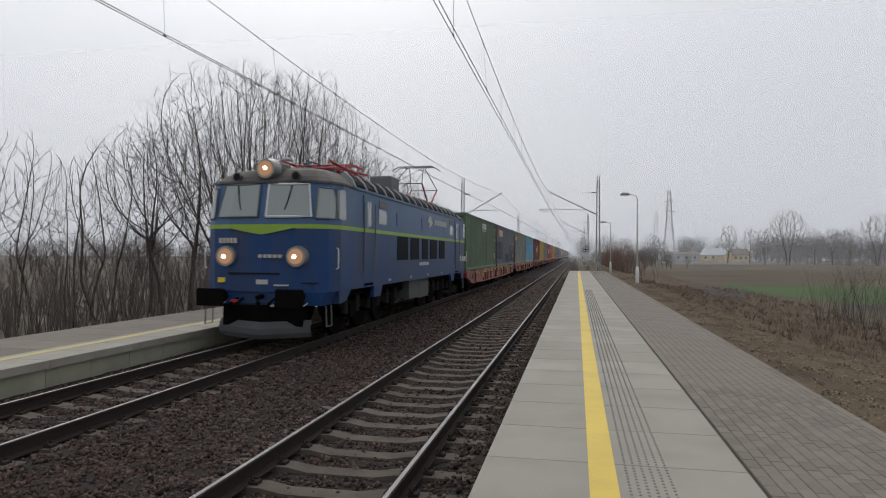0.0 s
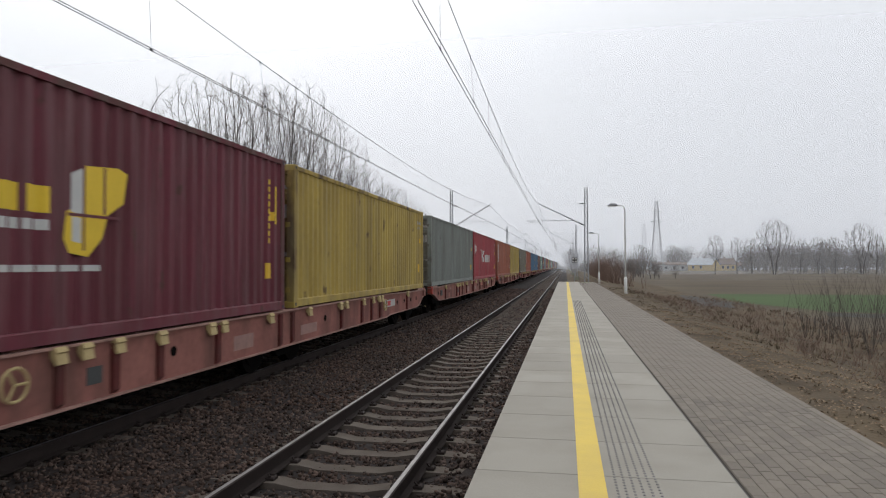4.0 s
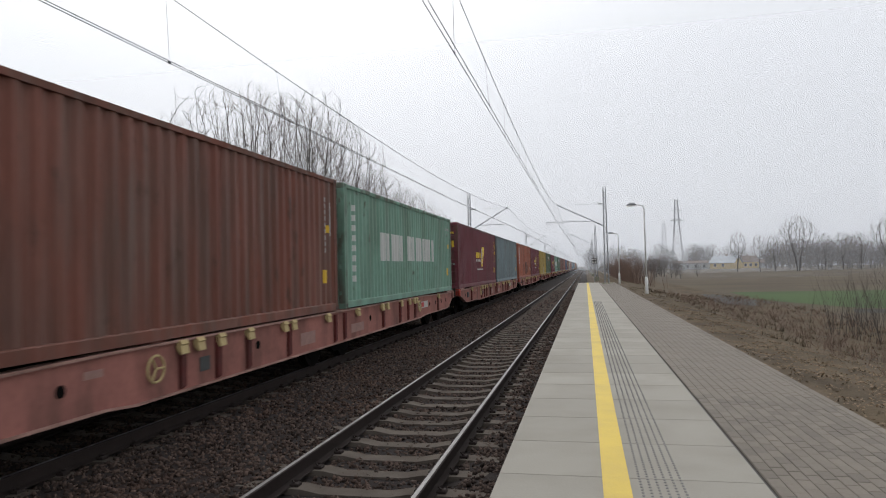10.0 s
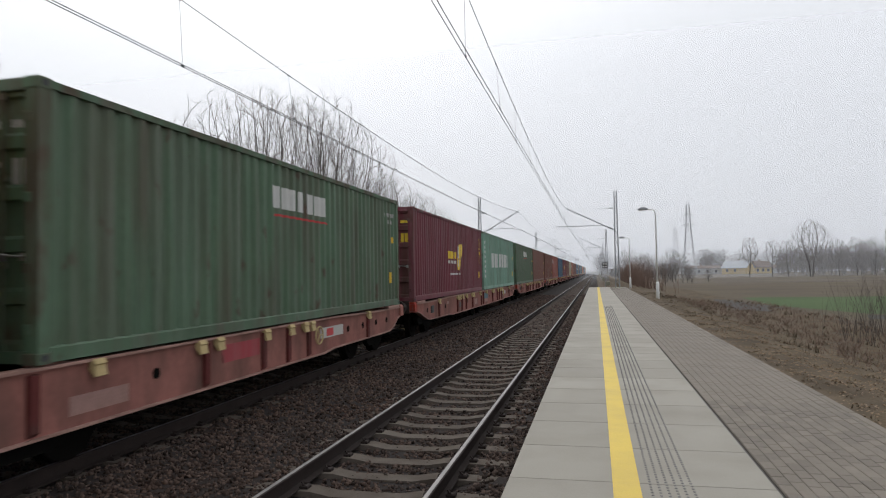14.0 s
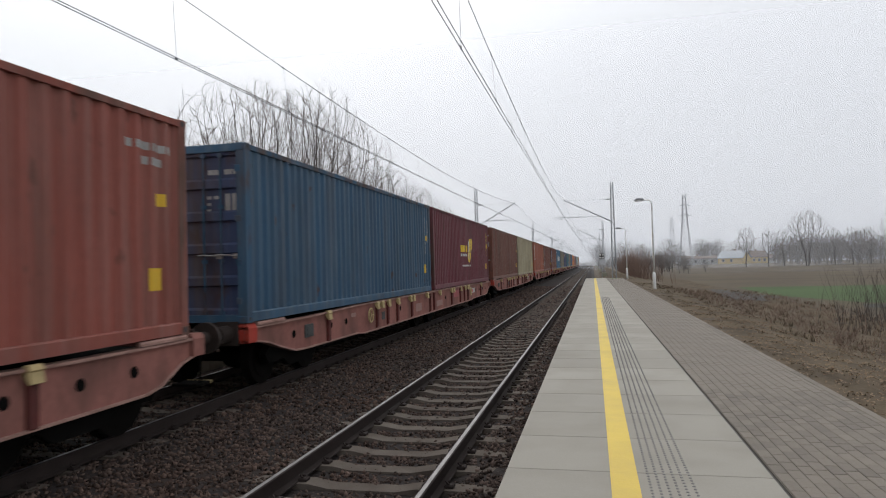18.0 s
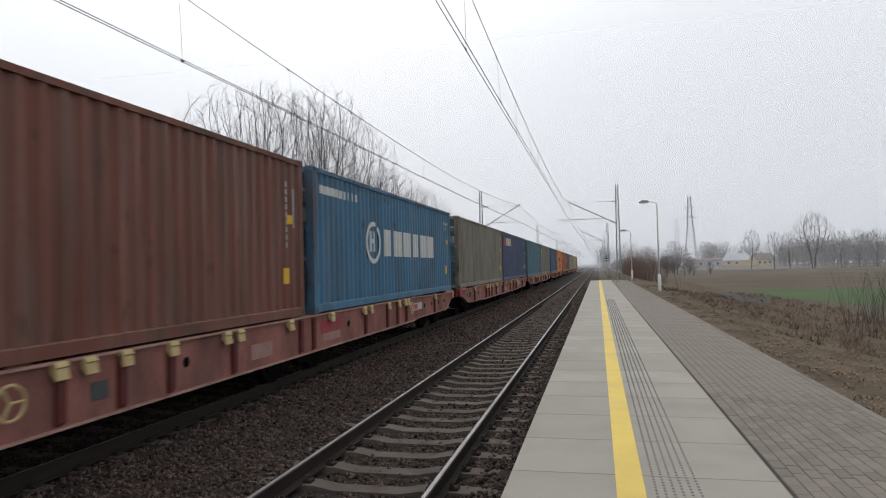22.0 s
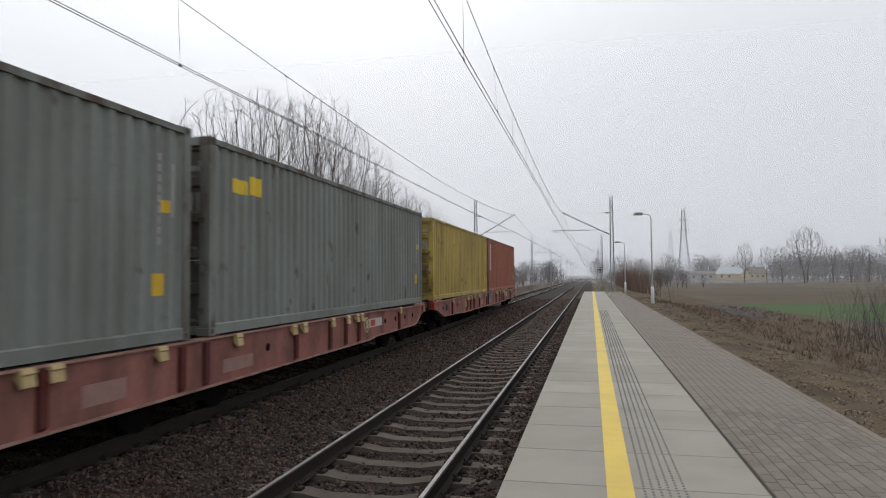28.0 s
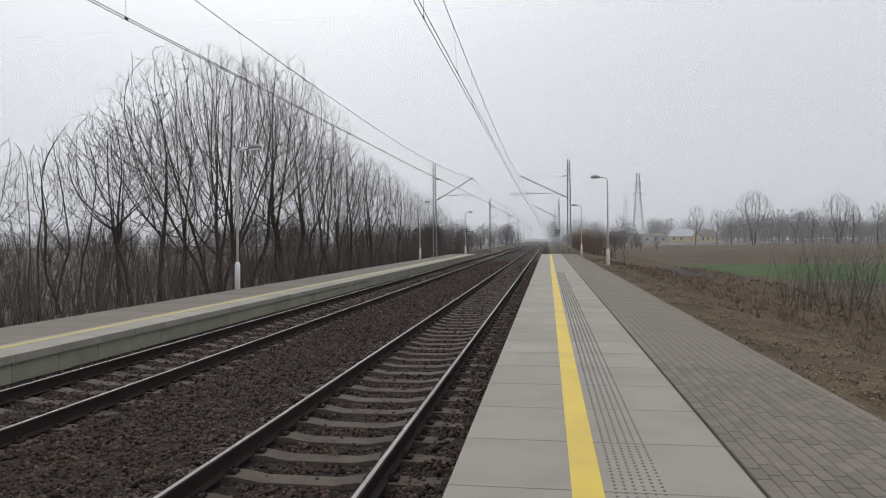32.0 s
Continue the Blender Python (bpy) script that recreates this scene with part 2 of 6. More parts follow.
def lerp(x, pts):
    for (x0, z0), (x1, z1) in zip(pts, pts[1:]):
        if x <= x1:
            return z0 + (z1 - z0) * max(0.0, min(1.0, (x - x0) / (x1 - x0)))
    return pts[-1][1]


PROFILE = [(-3000, -0.9), (-60, -0.9), (-16, -0.7), (-12.5, -0.15), (-10.9, 0.2), (-10.8, -0.6), (2.62, -0.6), (2.75, 0.30), (3.6, 0.26), (4.6, 0.05), (7.5, -0.55), (9.5, -0.78), (11, -0.7), (13, FIELD_Z), (3000, FIELD_Z)]


def ground_z(x, y):
    z = lerp(x, PROFILE)
    if y > PLAT_END + 0.5 and -10.9 < x < 3.6:
        z = -0.6 if x > -9.5 else -0.5
    rough = 0.10 if (2.9 < x < 12 or x < -11.2) and abs(x) < 60 and -20 < y < 200 else 0.0
    return z + rough * (noise.noise(Vector((x * 0.9, y * 0.7, 0))) + 0.6 * noise.noise(Vector((x * 2.7, y * 2.3, 3))))


GX = [-3000, -1200, -500, -200, -90, -60] + [-50 + i * 2 for i in range(15)] + [-20 + i * 0.6 for i in range(14)] + [-11.2, -10.95, -10.85, -8, -4, 0, 2.62, 2.75] + [2.9 + i * 0.3 for i in range(35)] + [14, 16, 20, 30, 60, 150, 400, 1200, 3000]
GY = [-3000, -800, -200, -60, -20, -8] + [i * 0.7 for i in range(-6, 60)] + [43 + i * 2.0 for i in range(30)] + [105, 120, 140, 170, 200, 260, 400, 800, 1500, 3500]
ground = sheet("ground", GX, GY, ground_z, WOODLAND)
tagged(ground, "brown winter ground with dead leaves and ploughed earth", "ground", kind="structure")
ground.data.materials.append(VERGE)
ground.data.materials.append(FIELD)
for p in ground.data.polygons:
    p.material_index = 2 if p.center.x > 11.5 else 1 if p.center.x > 0 else 0


def flat(name, outline, z, material, label, category):
    g = Geo().quad(*[(x, y, z) for x, y in outline])
    return tagged(part(name, g, material), label, category, kind="structure")


flat("green_crop_field", [(12.3, 52), (15, 42), (30, 37), (260, 30), (260, 64), (13, 66)], FIELD_Z + 0.02, CROP, "strip of green winter crop in the field", "field")
flat("farm_track", [(13.5, 38), (30, 32), (200, 24), (200, 28.5), (30, 35), (14.5, 41)], FIELD_Z + 0.03, PATHWAY, "wet grey farm track beside the green crop", "path")
flat("farm_track", [(8.6, 47), (10.2, 44), (12.2, 47), (10.8, 62), (9.9, 62)], FIELD_Z + 0.06, PATHWAY, "wet grey farm track with puddles", "path")

# ---- track bed ----
def bed_z(x, y):
    near = abs(x - NEAR_X) < abs(x - FAR_X)
    d = min(abs(x - NEAR_X), abs(x - FAR_X))
    z = -0.226 if near else -0.208
    if d > 0.84:
        z += (0.052 if near else 0.038) * min(1.0, (d - 0.84) / 0.2)
    if y > PLAT_END and (x > -0.7 or x < -8.0):
        z -= 0.35 if (x > -0.4 or x < -8.4) else 0.05
    return z + 0.018 * noise.noise(Vector((x * 5, y * 5, 1)))


BX = [-8.9, -8.35, -7.95] + [-7.8 + 0.2 * i for i in range(36)] + [-0.63, -0.3, 0.3]
BX = sorted(set(round(v, 3) for v in BX))
BY = [-60, -20] + [-4 + 0.25 * i for i in range(160)] + [37 + i for i in range(40)] + [80, 90, 105, 130, 170, 220, 300, 450, 700, 1000]
bed = sheet("track_bed", BX, BY, bed_z, BALLAST)
tagged(bed, "dark brown crushed stone ballast under the tracks", "ballast", kind="structure")

# loose stones of the ballast
def stones():
    base = np.array([(1, 0, 0), (-1, 0, 0), (0, 1, 0), (0, -1, 0), (0, 0, 1), (0, 0, -1)], float)
    face = np.array([(0, 2, 4), (2, 1, 4), (1, 3, 4), (3, 0, 4), (2, 0, 5), (1, 2, 5), (3, 1, 5), (0, 3, 5)])
    vs, fs, k = [], [], 0
    for y0, y1, per, size in ((-3.0, 2.0, 260, 0.03), (2.0, 9, 520, 0.027), (9, 18, 300, 0.031), (18, 34, 120, 0.042), (34, 62, 45, 0.06)):
        n = int((y1 - y0) * 7.3 * per)
        x = nrng.uniform(-7.95, -0.66, n)
        y = nrng.uniform(y0, y1, n)
        d = np.minimum(np.abs(x - NEAR_X), np.abs(x - FAR_X))
        ph = np.abs(((y / 0.6) % 1.0) - 0.5) * 0.6
        on = (d < 1.28) & (ph < 0.14)
        far_side = np.abs(x - FAR_X) < 1.4
        keep = ~(on & (nrng.rand(n) < np.where(far_side, 0.60, np.where(d > 0.95, 0.35, 0.74)))) & ~((np.abs(d - 0.7525) < 0.10))
        x, y, d = x[keep], y[keep], d[keep]
        m = len(x)
        z = np.array([bed_z(a, b) for a, b in zip(x, y)]) + nrng.uniform(-0.012, 0.012, m)
        s = size * nrng.uniform(0.55, 1.25, (m, 1)) * nrng.uniform(0.7, 1.3, (m, 3))
        ang = nrng.uniform(0, 6.283, m)
        tilt = nrng.uniform(-0.9, 0.9, m)
        v = base[None] * (1 + nrng.uniform(-0.3, 0.3, (m, 6, 3))) + nrng.uniform(-0.3, 0.3, (m, 6, 3))
        v = v * s[:, None, :]
        c, q = np.cos(ang)[:, None], np.sin(ang)[:, None]
        v = np.stack([v[..., 0] * c - v[..., 1] * q, v[..., 0] * q + v[..., 1] * c, v[..., 2]], -1)
        c, q = np.cos(tilt)[:, None], np.sin(tilt)[:, None]
        v = np.stack([v[..., 0] * c - v[..., 2] * q, v[..., 1], v[..., 0] * q + v[..., 2] * c], -1)
        v += np.stack([x, y, z], -1)[:, None, :]
        vs.append(v.reshape(-1, 3))
        fs.append((face[None] + (np.arange(m) * 6)[:, None, None] + k).reshape(-1, 3))
        k += m * 6
    v, f = np.concatenate(vs), np.concatenate(fs)
    me = bpy.data.meshes.new("ballast_stones")
    me.vertices.add(len(v))
    me.vertices.foreach_set("co", v.ravel())
    me.loops.add(f.size)
    me.loops.foreach_set("vertex_index", f.ravel().astype(np.int32))
    me.polygons.add(len(f))
    me.polygons.foreach_set("loop_start", np.arange(0, f.size, 3, dtype=np.int32))
    me.update(calc_edges=True)
    return me


STONE = mat("crushed_stone", (0.043, 0.031, 0.026), 0.95, vary=0.2, scale=2, fine=30, bump=0.0, dirt=(0.048, 0.030, 0.023), dirt_amount=0.7, dirt_scale=0.7, spec=0.12)
sn, sl = STONE.node_tree.nodes, STONE.node_tree.links
isl = sn.new("ShaderNodeNewGeometry")
val = sn.new("ShaderNodeMapRange")
val.inputs[3].default_value, val.inputs[4].default_value = 0.35, 2.5
hue = sn.new("ShaderNodeHueSaturation")
link = sn["Principled BSDF"].inputs["Base Color"].links[0].from_socket
sl.new(isl.outputs["Random Per Island"], val.inputs[0])
sl.new(val.outputs[0], hue.inputs["Value"])
sl.new(link, hue.inputs["Color"])
sl.new(hue.outputs[0], sn["Principled BSDF"].inputs["Base Color"])
tagged(part("ballast_stones", stones(), STONE), "loose dark crushed stones between the rails", "ballast", kind="stuff")

# ---- rails ----
RAIL = [(-0.075, -0.172), (0.075, -0.172), (0.075, -0.160), (0.012, -0.142), (0.010, -0.045), (0.034, -0.036), (0.036, -0.008), (0.028, -0.001), (-0.028, -0.001), (-0.036, -0.008), (-0.034, -0.036), (-0.010, -0.045), (-0.012, -0.142), (-0.075, -0.160)]
for cx, word, top in ((NEAR_X, "near", RAIL_TOP), (FAR_X, "far", RAIL_DULL)):
    for side in (-1, 1):
        x = cx + side * 0.7525
        rail = part("rail", Geo().prism([(x + a, z) for a, z in RAIL], "y", -60, 1000), RAIL_SIDE)
        tagged(rail, "rusty steel rail with a shiny running surface on concrete sleepers", "rail", group="rails", kind="structure")
        part("running_surface", Geo().prism([(x - 0.022, -0.002), (x + 0.022, -0.002), (x + 0.018, 0.001), (x - 0.018, 0.001)], "y", -60, 1000), top, rail, "polished steel running surface")

# ---- near platform ----
def strip(x0, x1, z, y0, y1, thick=0.004):
    return Geo().box(x0, x1, y0, y1, z - 0.02, z + thick)


core = part("platform_near", Geo().box(-0.43, PAVE_R - 0.02, -30, PLAT_END - 0.05, -0.6, PLAT_Z - 0.09), WALL_CONCRETE)
tagged(core, "concrete railway platform with slabs, tactile strip and paving", "platform", kind="structure")
part("edge_wall", Geo().box(-0.44, -0.40, -30, PLAT_END - 0.02, -0.6, PLAT_Z - 0.12), WALL_CONCRETE, core)
yl = tagged(part("yellow_line", strip(0.128, 0.322, PLAT_Z, -30, PLAT_END - 0.2), YELLOW, core), "bright yellow warning line painted on the slabs")

# ---- far platform ----
farp = part("platform_far", Geo().box(FARP_BACK, FARP_EDGE - 0.16, -30, FARP_END, -0.6, FARP_Z - 0.135), WALL_CONCRETE)
tagged(farp, "low concrete railway platform with a worn yellow line", "platform", kind="structure")
part("yellow_line", strip(FARP_EDGE - 0.84, FARP_EDGE - 0.66, FARP_Z, -30, FARP_END - 0.2), YELLOW_OLD, farp, "worn yellow warning line")

# ---- overhead line ----
def lattice_mast(x, y, zb, arm_x, side, reach):
    """A lattice mast with its cantilever over the track at arm_x. side: +1 when it stands to the right of the track; reach: where the registration arm ends beyond the wire."""
    m = thing("catenary_mast", "grey lattice steel mast holding the overhead line", "catenary mast", "catenary masts", (x, y, zb))
    top = 9.1 - zb
    part("foundation", Geo().box(-0.42, 0.42, -0.42, 0.42, -0.7, 0.05, 0.03), WALL_CONCRETE, m, "square concrete foundation")

    def half(z):
        return 0.17 - 0.07 * z / top

    for sx in (-1, 1):
        part("mast_leg", Geo().tube([(sx * half(0), 0, 0.03), (sx * half(top), 0, top)], [0.055, 0.045], 4), GALV, m)
    n, lace = 18, Geo()
    for i in range(n):
        z0, z1 = 0.3 + (top - 0.6) * i / n, 0.3 + (top - 0.6) * (i + 1) / n
        s = 1 if i % 2 else -1
        lace.tube([(-s * half(z0), 0, z0), (s * half(z1), 0, z1)], 0.028, 4, False)
        if y < 150:
            part("lacing", lace, GALV, m)
            lace = Geo()
    if y >= 150:
        tagged(part("lacing", lace, GALV, m), kind="stuff")
    d = arm_x - x
    foot, tip, reg = 5.62 - zb, 7.65 - zb, 6.06 - zb
    part("cantilever_tube", Geo().tube([(-side * 0.15, 0, foot), (d, 0, tip)], 0.045, 8), GALV, m)
    part("top_stay", Geo().tube([(-side * 0.12, 0, 7.6 - zb), (d, 0, tip - 0.02)], 0.014, 6), GALV, m)
    f = (reg - foot) / (tip - foot)
    start, end = -side * 0.15 + (d + side * 0.15) * f, reach - x
    part("registration_arm", Geo().tube([(start, 0, reg), (end, 0, reg + 0.03)], 0.030, 6), GALV, m)
    wire = arm_x - x
    part("steady_arm", Geo().tube([(end + side * 0.06, 0, reg), (end + side * 0.06, 0, reg - 0.16), (wire, 0, reg - 0.12)], 0.016, 6), GALV, m)
    part("messenger_clamp", Geo().tube([(d, 0, tip - 0.10), (d, 0, tip + 0.14)], 0.03, 6), INSUL, m)
    part("arm_brace", Geo().tube([(start + (end - start) * 0.45, 0, reg), (d * 0.72, 0, foot + (tip - foot) * 0.74)], 0.008, 4), GALV, m)
    upper, lower = Geo(), Geo()
    upper.tube([(-side * 0.14, 0, 7.6 - zb), (-side * 0.62, 0, 7.6 - zb)], 0.032, 8)
    for k in range(7):
        upper.disc((-side * (0.22 + 0.05 * k), 0, 7.6 - zb), (-side, 0, 0), 0.06, 0.03, 10)
        g = 0.03 + 0.014 * k
        lower.disc((-side * 0.15 + (d + side * 0.15) * g, 0, foot + (tip - foot) * g), (d, 0, tip - foot), 0.07, 0.03, 10)
    part("insulator", upper, INSUL, m, "ribbed dark insulator")
    part("insulator", lower, INSUL, m, "ribbed dark insulator")
    return m


MAST_Y = [62.0 + 57.5 * k for k in range(7)]
for k, y in enumerate(MAST_Y):
    pull = k % 2 == 0
    lattice_mast(1.92, y, PLAT_Z if k == 0 else 0.05, NEAR_X - 0.1, 1, NEAR_X - 1.2 if pull else NEAR_X + 0.75)
    lattice_mast(-10.5 if k == 0 else -10.2, y, FARP_Z if k == 0 else 0.05, FAR_X - 0.4, -1, FAR_X - 0.78 if pull else FAR_X + 0.9)


def contact_z(y):
    return 5.40 + 0.55 * max(0.0, min(1.0, y / 62.0))


def messenger_z(y, low, at):
    """The height of the catenary wire; low is its height at its lowest point before the first masts, at."""
    if y < 62.0:
        return low + (7.60 - low) * ((y - at) / (62.0 - at)) ** 2
    u = ((y - 62.0) / 57.5) % 1.0
    return 7.60 - 0.75 * 4 * u * (1 - u)


NEAR_RUN = [(-30, 0.50), (0, 0.40), (62, -0.07), (119.5, 0.15), (177, -0.15), (600, 0.0)]
FAR_RUN = [(-30, 0.10), (0, 0.02), (34, -0.35), (62, -0.28), (119.5, 0.15), (177, -0.15), (600, 0.0)]
for cx, s0, step, low, at, line_x, off in ((NEAR_X, 3.1, 3.75, 6.38, 27.0, NEAR_RUN, -0.04), (FAR_X, 1.45, 4.15, 6.45, 25.0, FAR_RUN, -0.09)):
    line = thing("overhead_line", "thin dark contact wires hung below a catenary wire", "overhead line", "overhead lines", (cx, 0, 0))
    ys = [-30 + 57.5 / 16 * i for i in range(150)]
    part("catenary_wire", Geo().tube([(lerp(y, line_x) + off, y, messenger_z(y, low, at)) for y in ys], 0.0075, 5), WIRE, line)
    for dx in (-0.035, 0.035):
        part("contact_wire", Geo().tube([(dx + x, y, contact_z(y)) for x, y in [(lerp(y, line_x), y) for y in (-30, 0, 34, 62, 119.5, 177, 500)]], 0.007, 5), WIRE, line)
    for i in range(70):
        y = s0 + step * i
        x, zc, zm = lerp(y, line_x), contact_z(y), messenger_z(y, low, at)
        w = x + (-0.035, 0.035)[i % 2]
        part("dropper", Geo().tube([(w, y, zc + 0.01), (x + off, y, zm)], 0.0035, 4, False), WIRE, line)
        part("wire_clip", Geo().box(w - 0.012, w + 0.012, y - 0.025, y + 0.025, zc - 0.01, zc + 0.04), WIRE, line)
        part("wire_clip", Geo().box(x + off - 0.012, x + off + 0.012, y - 0.02, y + 0.02, zm - 0.03, zm + 0.015), WIRE, line)

# ---- platform lamps ----
def lamp(x, y, z, arm, h=5.35, lean=0.0):
    m = thing("platform_lamp", "slim white lamp post with a curved arm", "street lamp", "platform lamps", pose(x, y, z, 0, lean, 0))
    g = Geo()
    g.smooth = True
    g.tube([(0, 0, -0.5), (0, 0, 0.95), (0, 0, 1.08)], [0.105, 0.10, 0.062], 12)
    part("base_section", g, LAMP_WHITE, m)
    g = Geo()
    g.smooth = True
    g.tube([(0, 0, 1.05), (0, 0, h - 0.28), (arm * 0.06, 0, h - 0.08), (arm * 0.2, 0, h), (arm * 0.55, 0, h + 0.03)], [0.05, 0.04, 0.036, 0.034, 0.03], 10)
    part("pole", g, LAMP_WHITE, m)
    g = Geo()
    g.smooth = True
    g.tube([(arm * 0.45, 0, h + 0.03), (arm * 0.6, 0, h + 0.05), (arm * 0.85, 0, h + 0.06), (arm * 1.05, 0, h + 0.01)], [0.03, 0.10, 0.11, 0.03], 10)
    part("lamp_head", g, GALV, m, "grey streetlight head")
    g = Geo()
    g.box(min(arm * 0.58, arm), max(arm * 0.58, arm), -0.08, 0.08, h - 0.06, h - 0.01)
    part("lens", g, LAMP_WHITE, m)
    return m


def board_sign(x, y, z, size):
    m = thing("stop_board", "black square board with a white cross on a post", "railway sign", "stop boards", (x, y, z))
    part("post", Geo().tube([(0, 0.03, -3.1), (0, 0.03, size + 0.05)], 0.03, 8), GALV, m)
    part("board", Geo().box(-size / 2, size / 2, -0.02, 0.01, 0, size), INSUL, m, "black board")
    k = size * 0.1
    for cx, cz in ((-1, 1), (1, 1), (-1, -1), (1, -1)):
        part("white_field", Geo().box(cx * size * 0.26 - k * 1.6, cx * size * 0.26 + k * 1.6, -0.026, -0.02, size / 2 + cz * size * 0.26 - k * 1.0, size / 2 + cz * size * 0.26 + k * 1.0), LAMP_WHITE, m)
    return m


lamp(3.72, 43.0, 0.15, -1.0, 5.55)
lamp(3.50, 72.0, 0.15, -1.0, 5.2)
lamp(-11.75, 24.0, 0.1, 0.95, 5.4, lean=1.0)
lamp(-11.75, 61.0, 0.1, 0.95, 5.3)
lamp(-9.15, 74.5, 0.0, 0.8, 4.95)
board_sign(1.0, 74.0, 2.28, 0.55)
board_sign(-9.0, 74.3, 2.5, 0.55)

# ---- bare trees ----
def bare_tree(seed, height, radius, stems=1, points=900, step=0.34, tip=0.0072, low=0.22, fan=0.22, lean=(0.0, 0.0), twigs=2, twig=0.42, thin=0.0038, up=0.20, flat_twigs=False):
    """A leafless tree: stems fan out and branch again and again towards points spread through a rounded crown.
    Gives the stems and limbs as one mesh, the fine branches and twigs as another."""
    r = np.random.RandomState(seed)
    zb, zm = height * low, height * 0.58
    # points in the crown, more of them towards its outside
    n = points * 3
    z = zb + (height - zb) * r.rand(n)
    rim = np.where(z > zm, np.sqrt(np.clip(1 - ((z - zm) / (height - zm)) ** 2, 0, 1)), 0.35 + 0.65 * (z - zb) / (zm - zb))
    ang = r.rand(n) * 6.2832
    rad = radius * rim * (0.86 + 0.14 * np.sin(ang * 3 + seed) * np.cos(z * 0.9 + seed)) * r.rand(n) ** 0.5
    keep = r.rand(n) < 0.12 + 0.88 * rim ** 1.3
    pts = np.stack([rad * np.cos(ang) + lean[0] * z / height, rad * np.sin(ang) + lean[1] * z / height, z], 1)[keep][:points]
    pos, up_of, way = [], [], []
    for k in range(stems):
        a = 6.2832 * k / stems + r.uniform(-0.5, 0.5)
        out = 0.0 if stems == 1 else fan * r.uniform(0.6, 1.25)
        d = np.array([out * math.cos(a) + lean[0] / height, out * math.sin(a) + lean[1] / height, 1.0])
        d /= np.linalg.norm(d)
        p = np.array([0.16 * stems ** 0.5 * math.cos(a), 0.16 * stems ** 0.5 * math.sin(a), -0.3]) if stems > 1 else np.array([0, 0, -0.3])
        parent = -1
        for i in range(int((zb * r.uniform(1.0, 1.35) + 0.3) / step) + 1):
            pos.append(p.copy())
            up_of.append(parent)
            way.append(d.copy())
            parent = len(pos) - 1
            d = d + r.uniform(-0.07, 0.07, 3)
            d /= np.linalg.norm(d)
            p = p + d * step
    far2 = np.full(len(pts), 1e9)
    near = np.zeros(len(pts), int)

    def closer(first):
        for j in range(first, len(pos)):
            d2 = ((pts - pos[j]) ** 2).sum(1)
            w = d2 < far2
            far2[w], near[w] = d2[w], j

    closer(0)
    live = np.ones(len(pts), bool)
    grown = [0] * len(pos)
    for it in range(int(2.2 * height / step)):
        live &= far2 > (1.35 * step) ** 2
        if not live.any():
            break
        first = len(pos)
        reach = live & (far2 < (0.28 * height) ** 2)
        if not reach.any():
            reach = live.copy()
        who = near[reach]
        pull = pts[reach] - np.array(pos)[who]
        pull /= np.linalg.norm(pull, axis=1)[:, None]
        ahead = (pull * np.array(way)[who]).sum(1) > 0.12
        live[np.flatnonzero(reach)[~ahead & (far2[reach] < (2.6 * step) ** 2)]] = False
        if not ahead.any():
            break
        who, pull = who[ahead], pull[ahead]
        total = np.zeros((first, 3))
        np.add.at(total, who, pull)
        for j in np.unique(who):
            if grown[j] >= 3:
                live[near == j] = False
                continue
            grown[j] += 1
            d = total[j] / (np.linalg.norm(total[j]) + 1e-6) + way[j] * (1.7 if grown[j] == 1 else 0.35) + np.array([0, 0, up]) + r.uniform(-0.10, 0.10, 3)
            d /= np.linalg.norm(d)
            pos.append(pos[j] + d * step)
            up_of.append(int(j))
            way.append(d)
            grown.append(0)
        closer(first)
    count = len(pos)
    size = np.zeros(count)
    for j in range(count - 1, -1, -1):
        size[j] = max(size[j], tip ** 1.8)
        if up_of[j] >= 0:
            size[up_of[j]] += size[j]
    size = size ** (1 / 1.8)
    kids = [[] for j in range(count)]
    for j in range(count):
        if up_of[j] >= 0:
            kids[up_of[j]].append(j)
    wood, fine = Geo(), Geo()
    heads = [j for j in range(count) if up_of[j] < 0]
    while heads:
        j = heads.pop()
        chain = [j] if up_of[j] < 0 else [up_of[j], j]
        while kids[chain[-1]]:
            k = sorted(kids[chain[-1]], key=lambda q: -size[q])
            heads += k[1:]
            chain.append(k[0])
        thick = size[chain[1]] if len(chain) > 1 else size[j]
        if len(chain) > 4:
            chain = chain[:1] + chain[1:-1:2 if thick < 0.03 else 1] + chain[-1:]
        radii = [min(size[q], thick * 1.05) for q in chain]
        (wood if thick > 0.022 else fine).tube([pos[q] for q in chain], radii, 6 if thick > 0.06 else 4 if thick > 0.022 else 3, False)
    for j in range(count):
        if size[j] < tip * 4.5 and twigs:
            for k in range(twigs + (1 if not kids[j] else 0)):
                if r.rand() < 0.75:
                    d = way[j] * 1.3 + r.uniform(-0.75, 0.75, 3) + np.array([0, 0, 0.25])
                    d /= np.linalg.norm(d)
                    length = twig * r.uniform(0.4, 1.2)
                    if flat_twigs:
                        w = np.array([-d[1], d[0], 0.0]) * thin / (math.hypot(d[0], d[1]) + 0.2)
                        fine.quad(pos[j] - w, pos[j] + w, pos[j] + d * length)
                        continue
                    bend = r.uniform(-0.12, 0.12, 3) * length + np.array([0, 0, 0.08 * length])
                    fine.tube([pos[j], pos[j] + d * length + bend], [thin * 1.25, thin * 0.55], 3, False)
    return wood, fine


